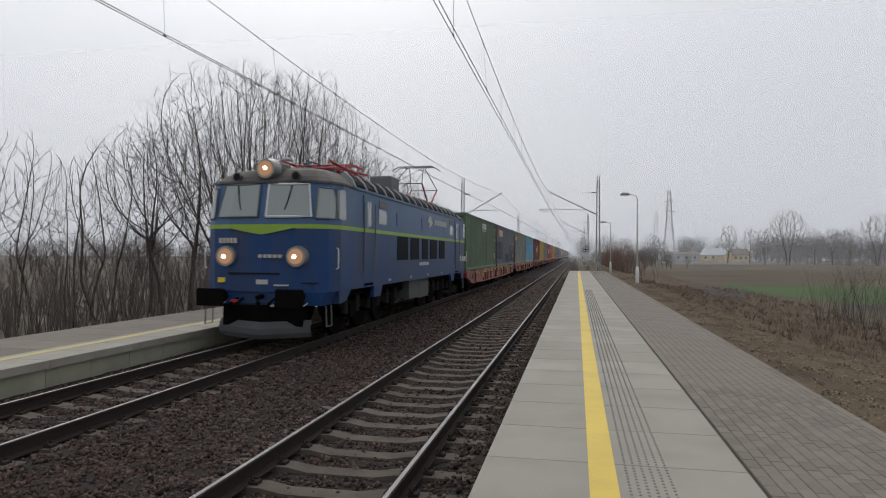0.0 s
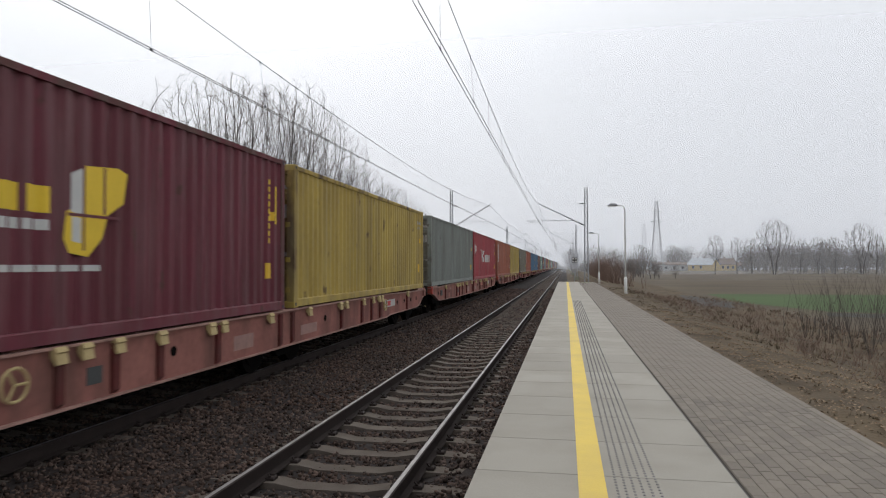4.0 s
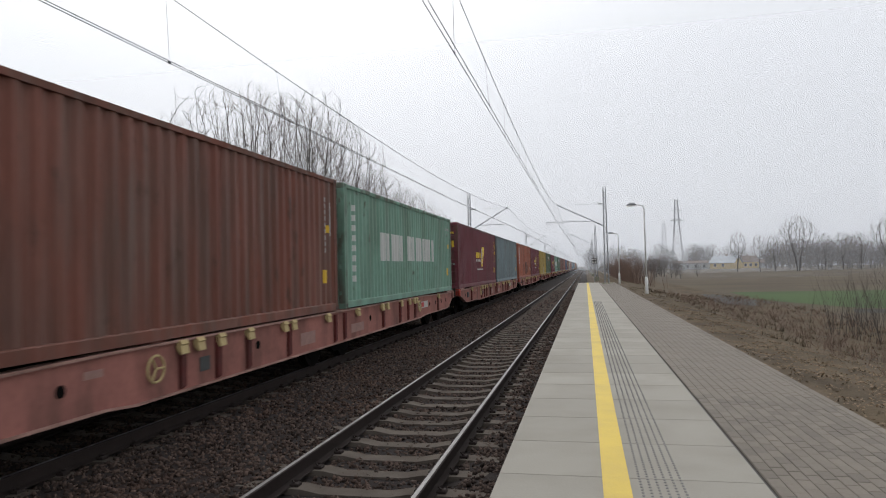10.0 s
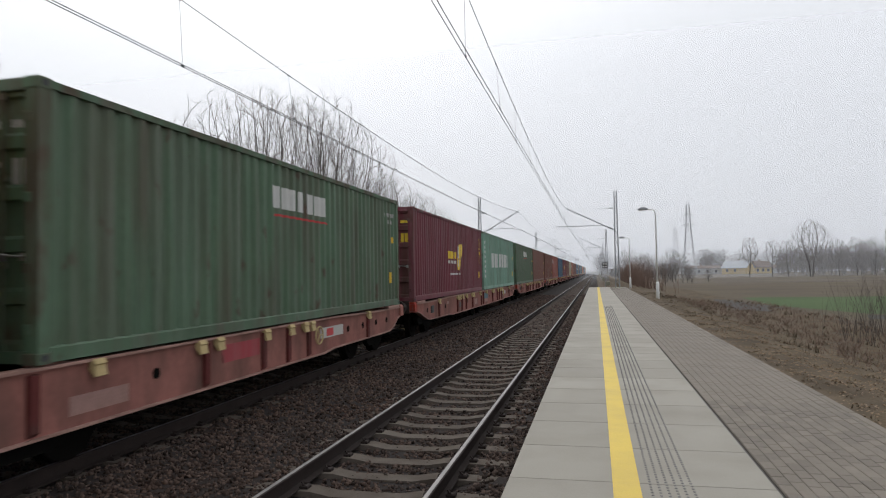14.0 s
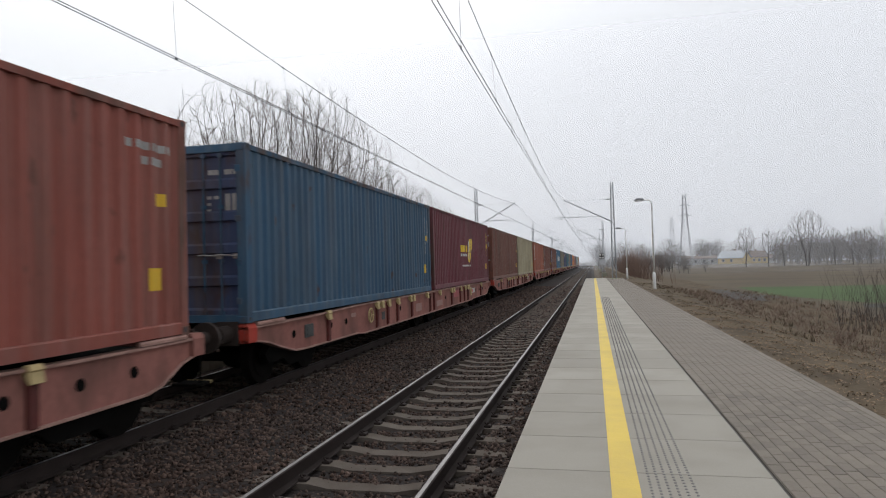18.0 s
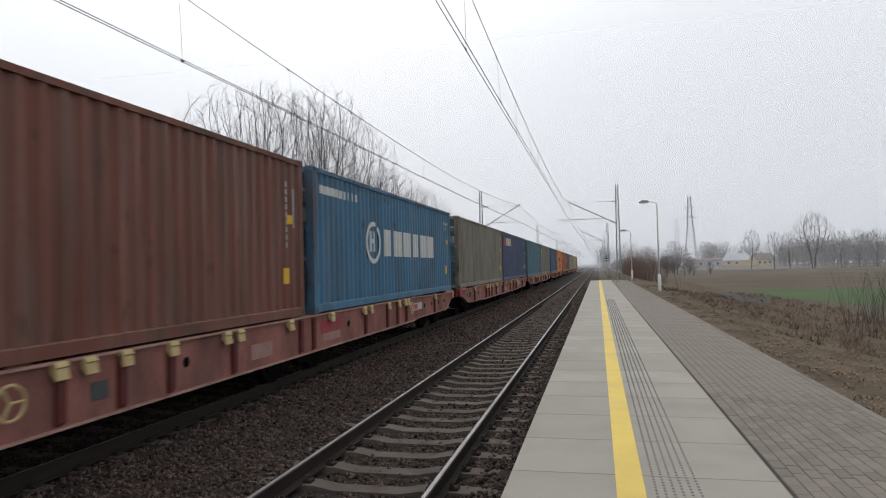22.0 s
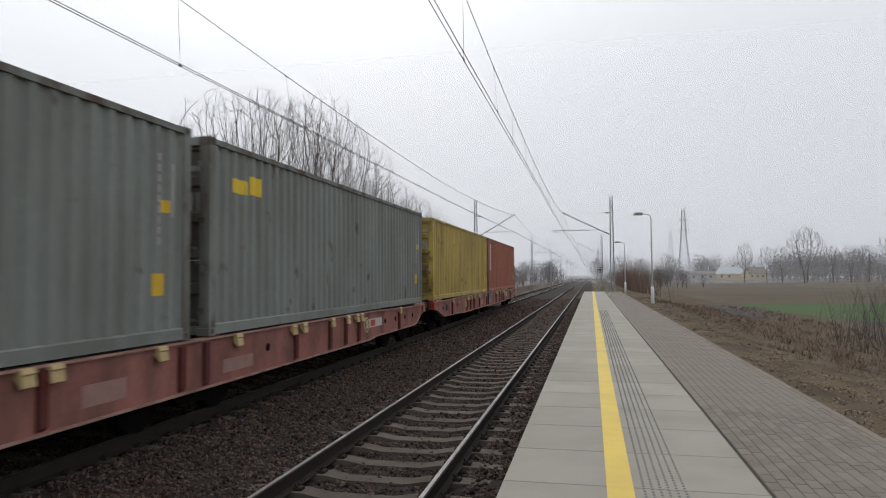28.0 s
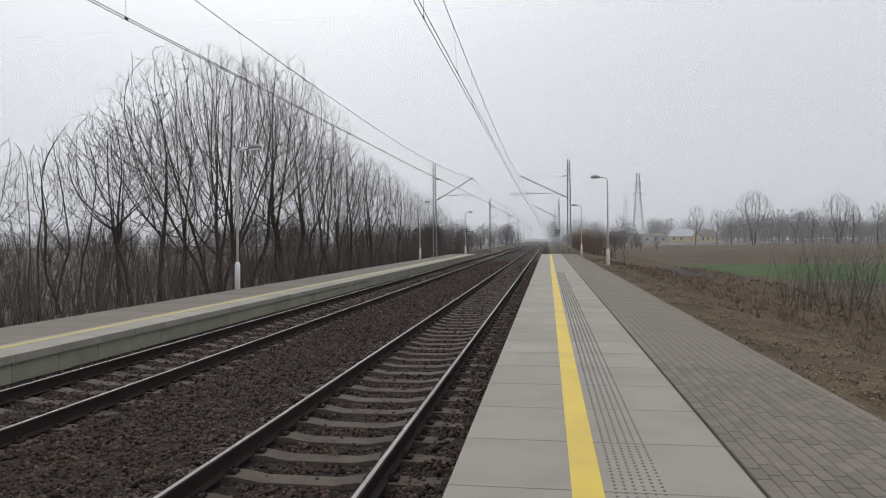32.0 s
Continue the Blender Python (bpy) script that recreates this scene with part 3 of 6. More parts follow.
def plant_tree(meshes, x, y, turn, name="bare_tree", label="tall leafless tree with dark spreading branches", group="", size=1.0):
    t = thing(name, label, "tree", group, pose(x, y, ground_z(x, y), 0, 0, turn))
    t.scale = (size, size, size)
    part("trunk", meshes[0], BARK, t)
    part("crown", meshes[1], TWIG, t)
    return t


def tree_meshes(*args, **kw):
    a, b = bare_tree(*args, **kw)
    return a.mesh("trunk"), b.mesh("crown")


BIG = [tree_meshes(11, 12.2, 6.4, 6, 5200, 0.25, low=0.14, fan=0.30, lean=(-0.6, 0.2)), tree_meshes(12, 14.0, 4.6, 2, 4200, 0.26, low=0.22, fan=0.12), tree_meshes(13, 13.0, 4.8, 3, 4200, 0.26, low=0.18, fan=0.2),
       tree_meshes(14, 9.8, 3.2, 1, 2200, 0.25, low=0.30), tree_meshes(15, 11.2, 3.9, 2, 3000, 0.26, low=0.15, fan=0.16),
       tree_meshes(16, 6.4, 2.2, 2, 480, 0.25, low=0.2, fan=0.2, twigs=1), tree_meshes(17, 5.0, 1.8, 3, 400, 0.23, low=0.14, fan=0.25, twigs=1), tree_meshes(18, 7.2, 1.7, 1, 420, 0.26, low=0.28, twigs=1),
       tree_meshes(19, 9.0, 3.6, 1, 1100, 0.30, low=0.40, lean=(-1.2, -0.4))]
# the group of tall trees behind the far platform
for i, x, y, turn, size in ((0, -16.4, 31.2, 0, 1.0), (1, -16.3, 38.6, 80, 1.0), (2, -17.4, 36.4, 140, 1.0), (3, -17.5, 28.0, 200, 0.92), (8, -17.2, 25.6, 20, 0.86), (3, -18.6, 26.6, 300, 0.86), (4, -19.5, 33.5, 300, 0.95), (5, -18.2, 23.2, 30, 1.12),
                            (1, -17.2, 45.0, 170, 0.98), (4, -16.0, 48.5, 10, 0.94), (4, -16.5, 54.5, 120, 0.96), (3, -16.0, 60.0, 60, 1.03), (4, -17.0, 65.0, 0, 0.95), (3, -16.2, 71.0, 220, 0.96), (4, -16.8, 77.0, 250, 0.82), (3, -16.2, 84.0, 90, 0.88), (4, -16.5, 92.0, 130, 0.76), (3, -16.3, 101.0, 40, 0.8), (4, -18.5, 51.5, 200, 0.98), (4, -18.8, 58.0, 290, 0.95)):
    plant_tree(BIG[i], x, y, turn, group="trees behind the far platform", size=size)
for i, x, y, turn, size in ((5, -19.0, 19.5, 10, 1.02), (7, -20.0, 21.5, 70, 0.98), (5, -17.5, 20.6, 150, 0.9), (7, -18.5, 22.8, 220, 0.95), (5, -21.5, 18.0, 300, 1.12), (7, -22.5, 20.5, 30, 1.05), (5, -18.6, 17.6, 250, 0.95)):
    plant_tree(BIG[i], x, y, turn, "young_tree", "thin leafless young tree in the roadside wood", "young trees", size)
for k in range(64):
    y = 12 + 100 * rng.random() ** 1.2
    x = -rng.uniform(14.2, 30) - (3.5 if y < 24 else 0)
    plant_tree(BIG[rng.choice((5, 6, 6, 7, 7))], x, y, rng.uniform(0, 360), "young_tree", "thin leafless young tree in the roadside wood", "young trees", rng.uniform(0.6, 1.0) * (0.8 if y < 30 else 1.0))

# brushwood under the trees and on the bank
def brush(name, count, area, hmin, hmax, label, material, seed, lean=0.35, rad=0.008):
    r = random.Random(seed)
    g = Geo()
    for k in range(count):
        x, y = area(r)
        z = ground_z(x, y) - 0.05
        for s in range(r.randint(2, 4)):
            h = r.uniform(hmin, hmax)
            dx, dy = r.uniform(-lean, lean) * h, r.uniform(-lean, lean) * h
            p = [Vector((x, y, z)), Vector((x + dx * 0.4, y + dy * 0.4, z + h * 0.5)), Vector((x + dx, y + dy, z + h))]
            g.tube(p, [rad * (1 + h * 0.3), rad * (0.7 + 0.15 * h), rad * 0.3], 3, False)
            for q in range(r.randint(1, 4)):
                f = r.uniform(0.3, 0.9)
                a = p[0].lerp(p[2], f)
                l = h * r.uniform(0.2, 0.4)
                g.tube([a, a + Vector((r.uniform(-1, 1), r.uniform(-1, 1), r.uniform(0.4, 1.3))).normalized() * l], [rad * 0.6, rad * 0.25], 3, False)
    return tagged(part(name, g, material), label, "brushwood", kind="stuff")


brush("brushwood", 2700, lambda r: (-12.3 - abs(r.gauss(0, 8)), 6 + 106 * r.random() ** 1.15), 0.3, 2.9, "dense leafless brushwood behind the far platform", TWIG, 21)
brush("bank_brushwood", 1700, lambda r: (4.8 + 7.2 * r.random() ** 0.8, 8 + 46 * r.random()), 0.08, 0.42, "leafless reddish shrubs on the bank", SHRUB, 22, 0.7, 0.0042)
brush("line_brushwood", 300, lambda r: (4.4 + abs(r.gauss(0, 1.8)), r.uniform(76, 140)), 0.8, 4.2, "leafless shrubs beside the line", SHRUB, 23, rad=0.009)


brush("tall_shrubs", 130, lambda r: (r.uniform(8.4, 12.8), r.uniform(13, 30)), 1.0, 2.7, "tall leafless shrubs at the foot of the bank", TWIG, 24, rad=0.0045)
brush("tall_shrubs", 90, lambda r: (11.6 + r.gauss(0, 0.9), 17.0 + r.gauss(0, 1.8)), 1.2, 3.4, "tall leafless shrubs at the foot of the bank", TWIG, 25, rad=0.007)


def tufts(name, count, area, h0, h1, material, label, seed, blades=7):
    r = random.Random(seed)
    g = Geo()
    for k in range(count):
        x, y = area(r)
        z = ground_z(x, y) - 0.02
        for s in range(blades):
            h = r.uniform(h0, h1)
            a = r.uniform(0, 6.283)
            l = h * r.uniform(0.3, 1.1)
            w = 0.006 + 0.0006 * y
            px, py = x + r.uniform(-0.08, 0.08), y + r.uniform(-0.08, 0.08)
            ox, oy = -math.sin(a) * w, math.cos(a) * w
            g.quad((px - ox, py - oy, z), (px + ox, py + oy, z), (px + math.cos(a) * l, py + math.sin(a) * l, z + h))
    return tagged(part(name, g, material), label, "grass", kind="stuff")


tufts("dead_grass", 3600, lambda r: (2.9 + abs(r.gauss(0, 3.2)), 2.0 + 55 * r.random() ** 1.6), 0.01, 0.045, GRASS, "matted dead grass on the bank", 31)
tufts("tall_dead_grass", 420, lambda r: (r.uniform(4.5, 12.5), r.uniform(8, 60)), 0.06, 0.22, GRASS, "tall dead grass at the foot of the bank", 32, 9)

def litter(count, seed):
    r = random.Random(seed)
    g = Geo()
    for k in range(count):
        x, y = 2.86 + abs(r.gauss(0, 2.2)), 2 + 26 * r.random() ** 1.5
        z = ground_z(x, y) + r.uniform(0.004, 0.03)
        a, l = r.uniform(0, 6.283), r.uniform(0.012, 0.035)
        c, q = math.cos(a) * l, math.sin(a) * l
        g.quad((x - c, y - q, z), (x + q * 0.6, y - c * 0.6, z + r.uniform(0, 0.015)), (x + c, y + q, z), (x - q * 0.6, y + c * 0.6, z + r.uniform(0, 0.02)))
    return tagged(part("leaf_litter", g, LEAF), "scattered dry fallen leaves on the bank", "leaves", kind="stuff")


litter(9000, 41)

# ---- far trees, houses, pylons ----
FAR_TREES = [tree_meshes(41, 16, 6.2, 2, 1700, 0.5, 0.016, low=0.2, fan=0.12, twigs=6, twig=1.0, thin=0.03, flat_twigs=True), tree_meshes(42, 12, 3.4, 1, 800, 0.45, 0.016, low=0.26, twigs=6, twig=1.0, thin=0.03, flat_twigs=True), tree_meshes(43, 11, 3.0, 1, 700, 0.45, 0.016, low=0.3, twigs=6, twig=1.0, thin=0.03, flat_twigs=True)]
for i, x, y, size in ((0, 58.5, 204, 0.98), (1, 43, 206, 0.95), (2, 49, 206, 0.95), (1, 54, 210, 0.88), (2, 68, 212, 0.95), (1, 72, 210, 0.9), (2, 76, 208, 0.95), (0, 82, 206, 0.9), (1, 89, 214, 0.95), (2, 94, 210, 1.05), (1, 100, 205, 1.05), (0, 107, 208, 0.9), (2, 114, 203, 1.15)):
    plant_tree(FAR_TREES[i], x, y, rng.uniform(0, 360), "field_tree", "leafless tree at the far edge of the field", "field trees", size)
far_r = random.Random(77)


def hazy_tree(seed, height=12.0, radius=4.2):
    """A far leafless tree: a forked trunk in a rounded haze of short fine branches."""
    r = np.random.RandomState(seed)
    g = Geo()
    for k in range(3):
        a = 2.1 * k + r.uniform(-0.4, 0.4)
        o = radius * 0.45
        g.tube([(0, 0, -0.3), (0.25 * o * math.cos(a), 0.25 * o * math.sin(a), height * 0.3), (o * math.cos(a), o * math.sin(a), height * 0.82)], [0.2, 0.15, 0.04], 3, False)
    while len(g.v) < 27 + 3 * 420:
        p = r.uniform(-1, 1, 3)
        if (p ** 2).sum() > 1:
            continue
        base = np.array([p[0] * radius, p[1] * radius, height * (0.54 + 0.44 * p[2])])
        d = np.array([p[0] * 0.6, p[1] * 0.6, 0.9]) + r.uniform(-0.5, 0.5, 3)
        d *= r.uniform(0.8, 1.7) / np.linalg.norm(d)
        w = np.array([-d[1], d[0], 0.0])
        w *= 0.085 / (np.linalg.norm(w) + 0.1)
        g.quad(base - w, base + w, base + d)
    return np.array([tuple(p) for p in g.v]), g.f


WOOD = [hazy_tree(51 + k) for k in range(4)]


def far_wood(name, count, area, smin, smax, label):
    g = Geo()
    for k in range(count):
        x, y = area(far_r)
        base_v, base_f = WOOD[k % 4]
        s, a = far_r.uniform(smin, smax), far_r.uniform(0, 6.283)
        c, q = math.cos(a), math.sin(a)
        m = np.array([(c, -q, 0), (q, c, 0), (0, 0, 1)]) * s
        b = len(g.v)
        g.v += [tuple(p) for p in base_v @ m.T + np.array((x, y, FIELD_Z))]
        g.f += [tuple(i + b for i in f) for f in base_f]
    return tagged(part(name, g, TWIG), label, "wood", kind="stuff")


def beside_houses(r, x0, x1, y0, y1):
    while True:
        x, y = r.uniform(x0, x1), r.uniform(y0, y1)
        if not 0.125 < x / y < 0.245:
            return x, y


far_wood("far_wood", 150, lambda r: beside_houses(r, 70, 240, 224, 330), 0.6, 1.0, "leafless wood beyond the field")
far_wood("far_wood", 220, lambda r: beside_houses(r, 60, 270, 226, 290), 0.40, 0.66, "low leafless wood along the edge of the field")
far_wood("far_wood", 120, lambda r: beside_houses(r, 30, 330, 300, 370), 0.42, 0.7, "low leafless wood far beyond the field")
far_wood("far_wood", 110, lambda r: (r.uniform(0, 220), r.uniform(400, 520)), 0.8, 1.4, "distant leafless wood beyond the houses")
far_wood("far_wood", 90, lambda r: (r.uniform(5, 9) + 18 * r.random() ** 2, r.uniform(120, 330)), 0.16, 0.40, "leafless thicket along the line")
far_wood("far_wood", 70, lambda r: (-15 - 22 * r.random(), r.uniform(108, 200)), 0.3, 0.55, "leafless wood along the far side of the line")
far_wood("far_wood", 110, lambda r: (-30 - 110 * r.random() ** 1.3, r.uniform(45, 200)), 0.3, 0.6, "leafless wood behind the roadside trees")
far_wood("far_wood", 50, lambda r: (-r.uniform(30, 190), r.uniform(220, 420)), 0.6, 1.1, "distant leafless wood beyond the line")
far_wood("far_copse", 13, lambda r: (-12.6 + r.gauss(0, 2.2), 216.5 + r.gauss(0, 2.0) + 6.0), 0.42, 0.80, "dense round leafless copse beside the far track")

PLASTER = mat("yellow_plaster", (0.46, 0.335, 0.13), 0.9, vary=0.08)
WHITEWASH = mat("grey_white_plaster", (0.34, 0.34, 0.335), 0.9, vary=0.1)
ROOFING = mat("light_roof_sheet", (0.27, 0.30, 0.33), 0.5, vary=0.08)
BROWN_ROOF = mat("brown_roof_tiles", (0.13, 0.09, 0.07), 0.9, vary=0.15)
WINDOW = glass("dark_far_window", (0.03, 0.035, 0.04))


def house(x, y, w, d, h, rise, wall_m, roof_m, windows, turn=0, name="house", label=""):
    t = thing(name, label, "house", "", pose(x, y, FIELD_Z, 0, 0, turn))
    part("wall", Geo().box(-w / 2, w / 2, -d / 2, d / 2, -0.3, h), wall_m, t)
    part("gable", Geo().prism([(-d / 2, h), (d / 2, h), (0, h + rise)], "x", -w / 2 + 0.02, w / 2 - 0.02), wall_m, t)
    for s in (-1, 1):
        part("roof_slope", Geo().prism([(s * (d / 2 + 0.5), h - 0.25), (s * (d / 2 + 0.5), h - 0.1), (0, h + rise + 0.2), (0, h + rise + 0.05)], "x", -w / 2 - 0.4, w / 2 + 0.4), roof_m, t)
    part("chimney", Geo().box(-0.4, 0.3, 0.6, 1.3, h, h + rise + 1.0), BROWN_ROOF, t)
    for wx, wz in windows:
        win = part("window", Geo().box(wx - 0.6, wx + 0.6, -d / 2 - 0.03, -d / 2 + 0.1, wz, wz + 1.4), WHITEWASH, t)
        part("pane", Geo().box(wx - 0.5, wx + 0.5, -d / 2 - 0.05, -d / 2 - 0.03, wz + 0.1, wz + 1.3), WINDOW, win)
    return t


house(68.0, 352, 12.5, 8, 3.0, 3.2, PLASTER, ROOFING, ((-3.5, 1.0), (0.5, 1.0)), -38, label="yellow farmhouse with a pale sheet roof")
house(79.5, 358, 8, 7, 3.2, 2.8, PLASTER, BROWN_ROOF, ((-2.5, 0.9), (0, 0.9), (2.5, 0.9)), 8, label="yellow plastered house with a brown roof")
house(52, 358, 17, 8, 3.2, 1.0, WHITEWASH, BROWN_ROOF, ((-6, 0.8), (-2, 0.8), (2, 0.8), (6, 0.8)), 4, "outbuilding", "long low grey farm outbuilding")
house(88, 362, 5, 5, 2.6, 1.4, WHITEWASH, BROWN_ROOF, ((0, 0.7),), 0, "shed", "small white farm shed")


def pylon(x, y, h):
    t = thing("power_pylon", "grey steel lattice power pylon beyond the field", "power pylon", "power pylons", (x, y, FIELD_Z))
    def half(z):
        return 0.55 + 2.4 * (1 - z / h) ** 1.6
    for sx in (-1, 1):
        for sy in (-1, 1):
            part("leg", Geo().tube([(sx * half(z), sy * half(z), z) for z in (0, h * 0.3, h * 0.6, h)], 0.13, 4), GALV, t)
    g = Geo()
    for k in range(12):
        z0, z1 = h * k / 12, h * (k + 1) / 12
        a, b = half(z0), half(z1)
        for sy in (-1, 1):
            g.tube([(-a, sy * a, z0), (b, sy * b, z1)], 0.045, 3, False)
            g.tube([(a, sy * a, z0), (-b, sy * b, z1)], 0.045, 3, False)
            g.tube([(sy * a, -a, z0), (sy * b, b, z1)], 0.045, 3, False)
    part("bracing", g, GALV, t)
    for z, w in ((h * 0.70, 2.8), (h * 0.84, 2.2)):
        part("cross_arm", Geo().tube([(-w, 0, z), (0, 0, z + 0.7), (w, 0, z)], 0.14, 4).tube([(-w, 0, z), (w, 0, z)], 0.1, 4), GALV, t)
    return t


pylon(39.5, 305, 31)
pylon(52.5, 470, 32)

# ---- mist: upright see-through sheets, added to lay haze over the distance ----
def haze_sheet(y, strength, top, hole=0.0):
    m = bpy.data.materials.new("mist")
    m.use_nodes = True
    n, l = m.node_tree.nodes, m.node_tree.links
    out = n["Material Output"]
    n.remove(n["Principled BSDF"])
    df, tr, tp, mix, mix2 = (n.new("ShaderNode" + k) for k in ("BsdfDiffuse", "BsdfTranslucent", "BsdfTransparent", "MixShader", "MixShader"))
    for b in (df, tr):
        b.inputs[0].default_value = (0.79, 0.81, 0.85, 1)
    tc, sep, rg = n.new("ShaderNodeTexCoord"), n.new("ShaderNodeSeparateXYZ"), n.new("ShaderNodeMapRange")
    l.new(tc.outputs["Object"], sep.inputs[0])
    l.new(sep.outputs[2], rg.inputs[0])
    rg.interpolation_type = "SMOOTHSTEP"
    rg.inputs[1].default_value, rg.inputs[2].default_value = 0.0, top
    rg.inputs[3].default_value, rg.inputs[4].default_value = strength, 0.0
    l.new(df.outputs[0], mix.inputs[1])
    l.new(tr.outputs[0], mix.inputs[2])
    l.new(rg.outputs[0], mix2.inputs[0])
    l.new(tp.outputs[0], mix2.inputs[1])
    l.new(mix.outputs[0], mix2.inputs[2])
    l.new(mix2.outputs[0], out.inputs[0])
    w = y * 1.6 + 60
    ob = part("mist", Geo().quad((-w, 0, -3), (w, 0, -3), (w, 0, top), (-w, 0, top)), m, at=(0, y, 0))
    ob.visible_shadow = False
    return tagged(ob, "pale see-through sheet standing in for the distance haze", "mist", kind="stuff")


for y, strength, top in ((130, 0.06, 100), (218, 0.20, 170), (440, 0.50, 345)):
    haze_sheet(y, strength, top)

# ---- the container train ----
TRAIN = []   # things of the train, their place along it and their height
PITCH, DECK = 26.4, 1.145
C_LEN, C_H = 12.192, 2.85


def paint(name, color, rust=0.35, rough=0.6, edge=False):
    """Weathered container paint: fading and grime in upright streaks, and small rust spots."""
    m = mat(name, color, rough, vary=0.16, scale=0.6, fine=9, bump=0.06, dirt=(0.085, 0.055, 0.04), dirt_amount=min(1.0, rust * (1.8 if not edge else 2.6)), dirt_scale=2.2, streak=7.0, random=0.06, spec=0.35)
    n, l = m.node_tree.nodes, m.node_tree.links
    bs = n["Principled BSDF"]
    src = bs.inputs["Base Color"].links[0].from_socket
    tc, info, off = n.new("ShaderNodeTexCoord"), n.new("ShaderNodeObjectInfo"), n.new("ShaderNodeVectorMath")
    off.operation = "MULTIPLY_ADD"
    l.new(info.outputs["Random"], off.inputs[0])
    off.inputs[1].default_value = (13.0, 29.0, 41.0)
    l.new(tc.outputs["Object"], off.inputs[2])

    def layer(src, scale, stretch, lo, hi, amount, color, blend="MIX"):
        mp, t, rg, mx = n.new("ShaderNodeMapping"), n.new("ShaderNodeTexNoise"), n.new("ShaderNodeMapRange"), n.new("ShaderNodeMix")
        mp.inputs["Scale"].default_value = (1, 1, 1 / stretch)
        t.inputs["Scale"].default_value, t.inputs["Detail"].default_value = scale, 7.0
        rg.inputs[1].default_value, rg.inputs[2].default_value, rg.inputs[4].default_value = lo, hi, amount
        mx.data_type, mx.blend_type = "RGBA", blend
        mx.inputs[7].default_value = (*color, 1)
        l.new(off.outputs[0], mp.inputs[0])
        l.new(mp.outputs[0], t.inputs["Vector"])
        l.new(t.outputs["Fac"], rg.inputs[0])
        l.new(rg.outputs[0], mx.inputs[0])
        l.new(src, mx.inputs[6])
        return mx.outputs[2]

    src = layer(src, 5.0, 14.0, 0.46, 0.66, 0.16, (0.22, 0.22, 0.20))
    src = layer(src, 1.1, 3.0, 0.45, 0.7, 0.45, (0.55, 0.5, 0.45), "MULTIPLY")
    src = layer(src, 3.4, 1.6, 0.67 - 0.14 * rust - (0.08 if edge else 0.0), 0.72, 0.75, (0.070, 0.034, 0.022))
    l.new(src, bs.inputs["Base Color"])
    return m


C = {
    "green": paint("green_container_paint", (0.078, 0.134, 0.080)),
    "pale_green": paint("pale_green_container_paint", (0.177, 0.320, 0.243), 0.2),
    "slate": paint("slate_container_paint", (0.108, 0.121, 0.144), 0.2),
    "grey": paint("grey_container_paint", (0.190, 0.207, 0.187), 0.15),
    "sky": paint("light_blue_container_paint", (0.145, 0.310, 0.386), 0.20),
    "maroon": paint("maroon_container_paint", (0.138, 0.024, 0.037), 0.12),
    "mustard": paint("mustard_container_paint", (0.435, 0.312, 0.069), 0.25),
    "red": paint("red_container_paint", (0.330, 0.040, 0.052), 0.15),
    "rust": paint("brown_red_container_paint", (0.338, 0.097, 0.052), 0.3),
    "brick": paint("brick_red_container_paint", (0.262, 0.072, 0.052), 0.2),
    "brown": paint("dark_brown_container_paint", (0.168, 0.058, 0.038), 0.4),
    "olive": paint("grey_green_container_paint", (0.193, 0.179, 0.138), 0.3),
    "blue": paint("blue_container_paint", (0.058, 0.146, 0.248), 0.16),
    "deep_blue": paint("deep_blue_container_paint", (0.029, 0.083, 0.145), 0.15),
    "grey_blue": paint("grey_blue_container_paint", (0.163, 0.210, 0.224), 0.20),
    "teal": paint("teal_container_paint", (0.052, 0.140, 0.172), 0.12),
    "beige": paint("beige_container_paint", (0.400, 0.350, 0.225), 0.3),
    "orange": paint("orange_container_paint", (0.662, 0.221, 0.028), 0.3),
    "han_blue": paint("bright_blue_container_paint", (0.044, 0.150, 0.250), 0.2),
    "hollow_grey": paint("grey_paint_left_in_hollows", (0.172, 0.214, 0.221), 0.2),
    "hollow_blue": paint("blue_paint_left_in_hollows", (0.117, 0.228, 0.297), 0.2),
    "hollow_beige": paint("darker_beige_hollow_paint", (0.300, 0.272, 0.185), 0.2),
    "olive_yellow": paint("olive_yellow_patch_paint", (0.324, 0.248, 0.028), 0.1),
    "patch_blue": paint("bright_blue_repair_paint", (0.083, 0.331, 0.593), 0.1),
    "dark_slate": paint("dark_slate_repair_paint", (0.055, 0.066, 0.092), 0.1),
    "navy": paint("navy_container_paint", (0.044, 0.066, 0.138), 0.2),
}
HOLLOW_PAINT = {"olive": "hollow_grey", "grey_blue": "hollow_blue", "beige": "hollow_beige"}   # paint that weathered off the ribs and stayed in the hollows; for beige, darker hollows
EDGE_PAINT = {k: paint(k + "_rusty_edge_paint", tuple(m.node_tree.nodes["Hue/Saturation/Value"].inputs["Color"].default_value)[:3], 0.5, 0.75, True) for k, m in list(C.items())}
DOORS = {"teal": "deep_blue", "blue": "deep_blue", "olive": "teal", "deep_blue": "navy", "han_blue": "blue"}   # door ends in other paint, darkened for the shade between containers
WORDS = {"green": "dark green", "pale_green": "pale green", "slate": "dark grey", "grey": "light grey", "sky": "light blue", "maroon": "maroon", "mustard": "mustard yellow", "red": "bright red", "rust": "rusty brown-red", "brick": "brick red", "brown": "dark brown-red", "olive": "grey-green streaked", "blue": "blue", "deep_blue": "deep blue", "grey_blue": "grey-blue streaked", "teal": "teal blue", "beige": "beige", "orange": "orange", "han_blue": "bright blue", "navy": "navy blue"}
